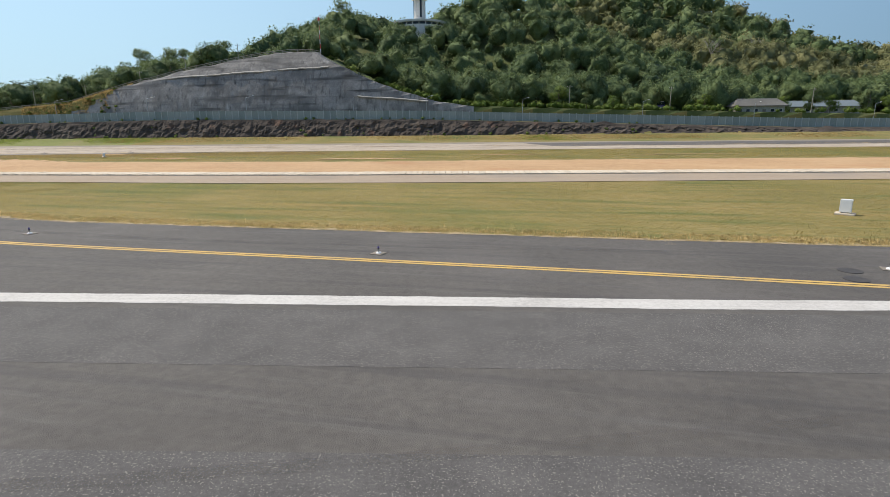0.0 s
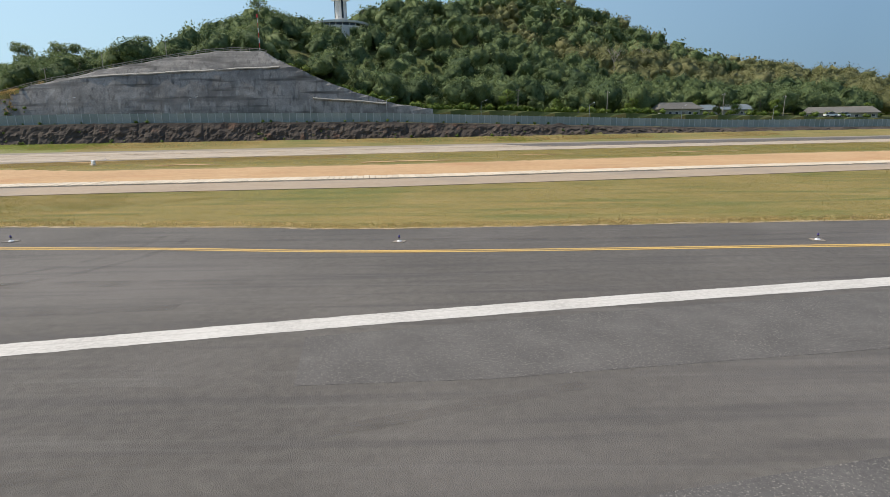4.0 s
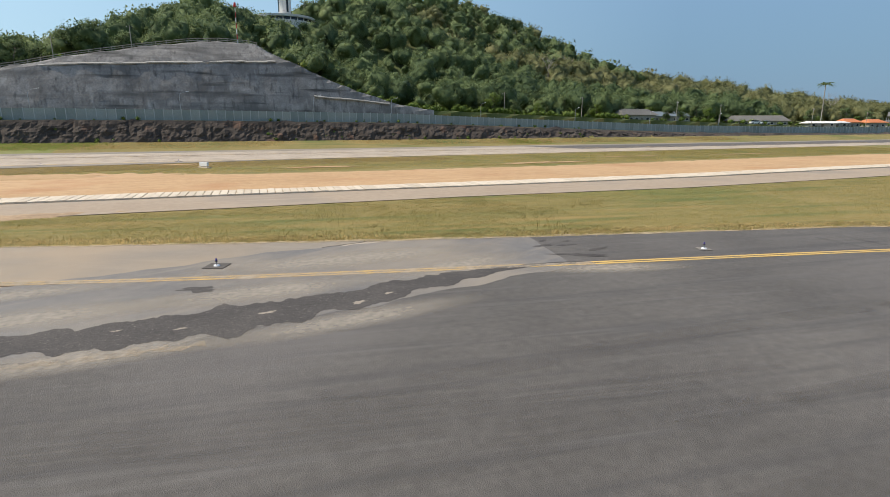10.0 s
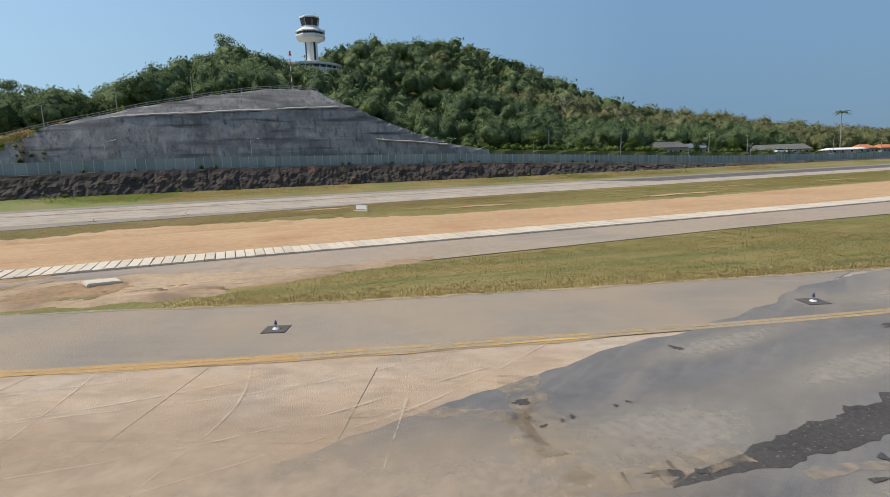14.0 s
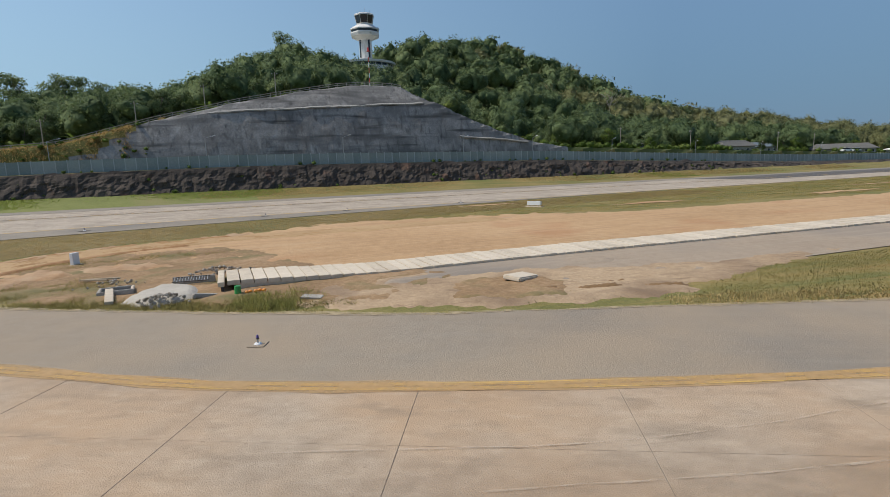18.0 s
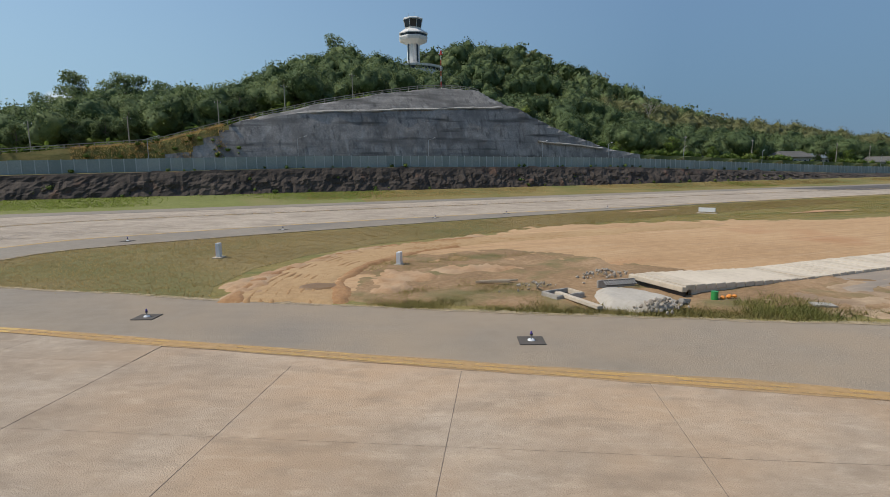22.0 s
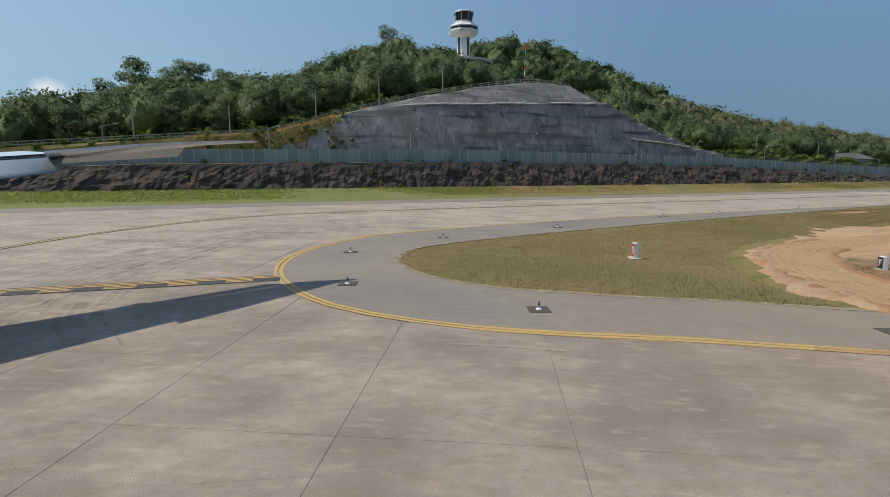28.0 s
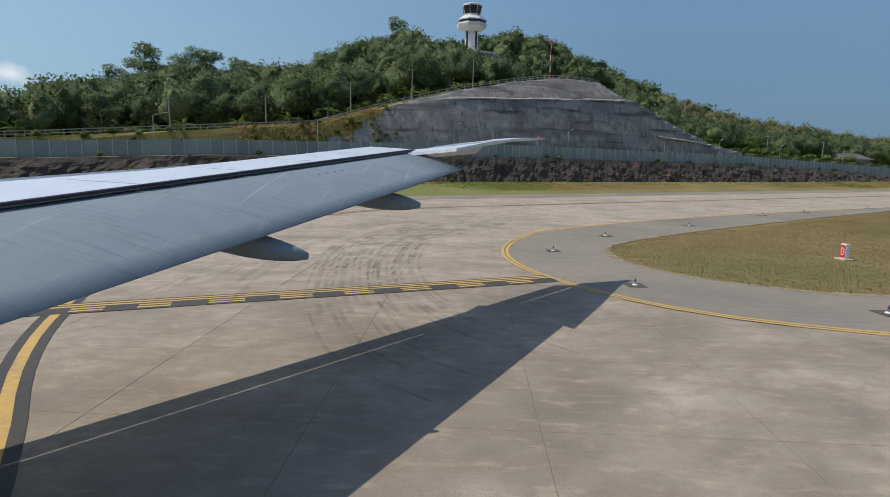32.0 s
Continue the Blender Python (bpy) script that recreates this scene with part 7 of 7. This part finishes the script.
# ---- grass ----
def grass(name, outline, density, height, mat, label, wide=0.018, seed=0, accept=None, tuft=5):
    r = np.random.default_rng(seed)
    o = np.asarray(outline, float)
    area = (np.ptp(o[:, 0])) * (np.ptp(o[:, 1]))
    p = r.uniform(o.min(0), o.max(0), (int(area * density), 2))
    p = p[inside(o, p[:, 0], p[:, 1])]
    if accept is not None:
        p = p[accept(p[:, 0], p[:, 1], r)]
    n = len(p)
    q = np.repeat(p, tuft, axis=0) + r.normal(0, 0.2, (n * tuft, 2))
    h = np.repeat(r.uniform(0.6, 1.3, n), tuft) * height * r.uniform(0.5, 1.1, n * tuft)
    a = r.uniform(0, 6.283, n * tuft)
    lean = h[:, None] * r.normal(0, 0.6, (n * tuft, 2))
    c, s = np.cos(a) * wide, np.sin(a) * wide
    z0 = np.maximum(land(q[:, 0], q[:, 1]), -0.04) - 0.02
    V = np.empty((n * tuft, 3, 3))
    V[:, 0] = np.stack([q[:, 0] - c, q[:, 1] - s, z0], 1)
    V[:, 1] = np.stack([q[:, 0] + c, q[:, 1] + s, z0], 1)
    V[:, 2] = np.stack([q[:, 0] + lean[:, 0], q[:, 1] + lean[:, 1], z0 + h], 1)
    me = bpy.data.meshes.new(name)
    k = n * tuft
    me.vertices.add(3 * k)
    me.vertices.foreach_set("co", V.ravel())
    me.loops.add(3 * k)
    me.loops.foreach_set("vertex_index", np.arange(3 * k))
    me.polygons.add(k)
    me.polygons.foreach_set("loop_start", np.arange(0, 3 * k, 3))
    me.update(calc_edges=True)
    up = np.repeat(r.normal(0, 0.25, (k, 3)) + (0, 0, 1), 3, axis=0)
    me.normals_split_custom_set_from_vertices((up / np.linalg.norm(up, axis=1)[:, None]).tolist())
    me.materials.append(mat)
    return tagged(new(name, me), label, "grass", kind="stuff")


def clumpy(scale, cut, k):
    return lambda x, y, r: noise2(x, y, scale, k) + r.normal(0, 0.15, len(x)) > cut


FIELD = [tuple(p) for p in GRASS_EDGE if -84 < p[0] < 45 and p[1] < 60] + [(-75, 58.2), (-59, 56.6), (-42, 54.9), (-20, 51.4), (4, 49.9), (45, 48.6)]
grass("short_grass", FIELD, 22, 0.08, BLADE, "short dry yellow-green airfield grass", 0.016, 1, tuft=4)
grass("green_tussocks", FIELD, 16, 0.12, SOFT_BLADE, "taller green grass tussocks", 0.016, 2, lambda x, y, r: (noise2(x, y, 0.22, 3.0) + r.normal(0, 0.12, len(x)) + np.clip((-38 - x) / 14, -1.2, 0.35) > 0.12), 5)
strip_ = np.array([p for p in GRASS_EDGE if -84 < p[0] < 50 and p[1] < 60])
grass("straw_edge", [tuple(p) for p in offset_line(strip_, -0.05)] + [tuple(p) for p in offset_line(strip_, -1.7)[::-1]], 40, 0.13, STRAW, "pale straw-coloured grass along the pavement edge", 0.02, 3, tuft=5)
strip2 = np.array([p for p in GRASS_EDGE if p[0] < -84 and p[1] < 90])
grass("verge_grass", [tuple(p) for p in offset_line(strip2, -0.1)] + [tuple(p) for p in offset_line(strip2, -2.4)[::-1]], 60, 0.11, SOFT_BLADE, "ragged green and brown verge grass", 0.014, 4, lambda x, y, r: ~(x < -110.5) & ~((x > -95.5) & (x < -84)) & (noise2(x, y, 0.5, 1.0) > -0.25))
ISLAND = [tuple(p) for p in GRASS_EDGE if p[0] < -113 and p[1] > 77] + [(-104, 103.8), (-70, 106.8), (-40, 107.5), (-20, 107), (-20, 98), (-66, 97), (-84, 94.5), (-97, 93), (-104, 92), (-110, 89), (-114, 85.5), (-116.5, 81), (-116.8, 78.6)]
sheet("island_ground", ISLAND, -0.025, material("dry_brown_ground", [(0.16, 0.122, 0.044), (0.215, 0.163, 0.062), (0.27, 0.205, 0.088)], 0.5, 1.0, 0.8, 4, stain=((0.145, 0.135, 0.04), 0.07, 0.48, 0.7), coords="World"), "dry brown grass ground of the taxiway island", "ground", thick=0.01)
grass("island_grass", ISLAND, 20, 0.12, DRY_BLADE, "dry brownish grass on the taxiway island", 0.025, 5, tuft=4)
grass("island_rim", ISLAND, 4, 0.1, BLADE, "green-brown tufts on the taxiway island", 0.025, 6, clumpy(0.12, 0.1, 5.0), 4)
grass("mound_grass", [(-109.4, 80.2), (-108.2, 82.8), (-104, 85), (-98.5, 83), (-96.8, 80.8), (-102, 81), (-107, 79.4)], 130, 0.19, SOFT_BLADE, "olive grass on the island inside the haul track", 0.014, 7, clumpy(0.4, -0.22, 2.0))
grass("culvert_weeds", [(-111.2, 73.4), (-108.8, 76.4), (-104.5, 76), (-102.8, 73), (-103.4, 69.6), (-98.8, 66.3), (-95, 64.8), (-93.6, 62.2), (-98, 64), (-104, 68)], 130, 0.19, SOFT_BLADE, "soft olive weeds between the taxiway and the culvert", 0.014, 8, clumpy(0.4, -0.2, 8.0))
grass("tall_weeds", [(-98.7, 64.2), (-96.2, 63), (-94.6, 64.6), (-95.4, 66.6), (-98, 66.2)], 120, 0.34, GREEN_BLADE, "tall green weeds beside the culvert", 0.014, 13, clumpy(0.9, -0.12, 3.0), 6)
grass("sand_weeds", [(-104, 77), (-99, 76), (-96, 79), (-97, 82), (-102, 80)], 40, 0.1, DRY_BLADE, "sparse weeds on the sand", 0.018, 9, clumpy(0.5, 0.05, 11.0))
grass("verge_tufts", [(-88, 58), (-85, 58.6), (-84, 60.4), (-87, 60.4)], 14, 0.16, GREEN_BLADE, "small green tufts on the sandy verge", 0.025, 14, clumpy(0.9, 0.1, 5.0), 5)
grass("middle_grass", [(100, 77), (40, 79.5), (-12, 81.5), (-55, 87), (-84, 94), (-70, 106), (-20, 106.5), (60, 104), (100, 101)], 6, 0.11, BLADE, "dry rough grass beyond the sand", 0.04, 10, tuft=4)
grass("bank_grass", [(-280, 165.5), (-50, 152), (150, 142), (150, 152), (-50, 163.5), (-280, 175)], 9, 0.25, BANK_BLADE, "bright green grass below the rock bank", 0.06, 11, lambda x, y, r: (noise2(x, y, 0.03, 3.0) + np.clip((-85 - x) / 60, -0.4, 0.6) + r.normal(0, 0.1, len(x)) > 0.0), 4)

grass("slope_grass", [(-136, 182), (-100, 180.4), (-100, 187), (-136, 191)], 9, 0.6, DRY_BLADE, "long dry grass on the slope beside the cut face", 0.07, 15, lambda x, y, r: noise2(x, y, 0.3, 4.0) - np.clip((x + 112) / 14, -0.5, 1) > -0.3, 5)
grass("dry_bank_grass", [(-95, 156), (-50, 153.5), (120, 145), (120, 153.5), (-50, 162.6), (-95, 165)], 5, 0.22, DRY_BLADE, "dry brown grass below the rock bank", 0.05, 12, clumpy(0.05, -0.15, 6.0), 4)

# ---- concrete slabs of the taxiway ----
SU, SV = np.array([-0.84, 0.543]), np.array([0.543, 0.84])
bm = bmesh.new()
box(bm, (4.956, 4.188, 0.06), (0, 0, -0.03))
edges = [e for e in bm.edges if all(abs(v.co.z) < 1e-5 for v in e.verts)]
bmesh.ops.bevel(bm, geom=edges, offset=0.005, segments=1, affect="EDGES")
slab_mesh = bpy.data.meshes.new("slab")
bm.to_mesh(slab_mesh)
bm.free()
slab_mesh.materials.append(CONCRETE)
spots_ = []
for i in range(-17, 13):
    for j in range(-7, 13):
        c_ = np.array([-144.44, 86.7]) + SU * (i + 0.5) * 4.97 + SV * (j + 0.5) * 4.2
        if c_[0] > -80 or not bool(inside(INNER, c_[0:1], c_[1:2])[0]):
            continue
        if c_[1] > 138 - 0.05 * (c_[0] + 50):
            continue
        off_path = abs((c_ - np.array([-120, 54])) @ SV - 14)
        spots_.append((off_path + 0.12 * abs(i + 2), c_))
spots_.sort(key=lambda q: q[0])
turn_ = math.degrees(math.atan2(SU[1], SU[0]))
rest_v, rest_f = [], []
bed_v, bed_f = [], []
for k, (_, c_) in enumerate(spots_):
    m_ = pose(c_[0], c_[1], -0.002 + random.uniform(-0.0015, 0.0015), 0, 0, turn_)
    o_ = len(bed_v)
    bed_v += [tuple(m_ @ Vector((sx * 2.485, sy * 2.1, -0.007))) for sx, sy in ((-1, -1), (1, -1), (1, 1), (-1, 1))]
    bed_f.append((o_, o_ + 1, o_ + 2, o_ + 3))
    if k < 300:
        ob = new("slab", slab_mesh)
        ob.parent = pavement
        ob.matrix_local = m_
    else:
        o_ = len(rest_v)
        rest_v += [tuple(m_ @ v.co) for v in slab_mesh.vertices]
        rest_f += [tuple(o_ + i for i in p.vertices) for p in slab_mesh.polygons]
if rest_v:
    tagged(mesh_object("slab_field", rest_v, rest_f, CONCRETE, pavement), kind="stuff")
tagged(mesh_object("joint_filler", bed_v, bed_f, JOINT, pavement), kind="stuff")
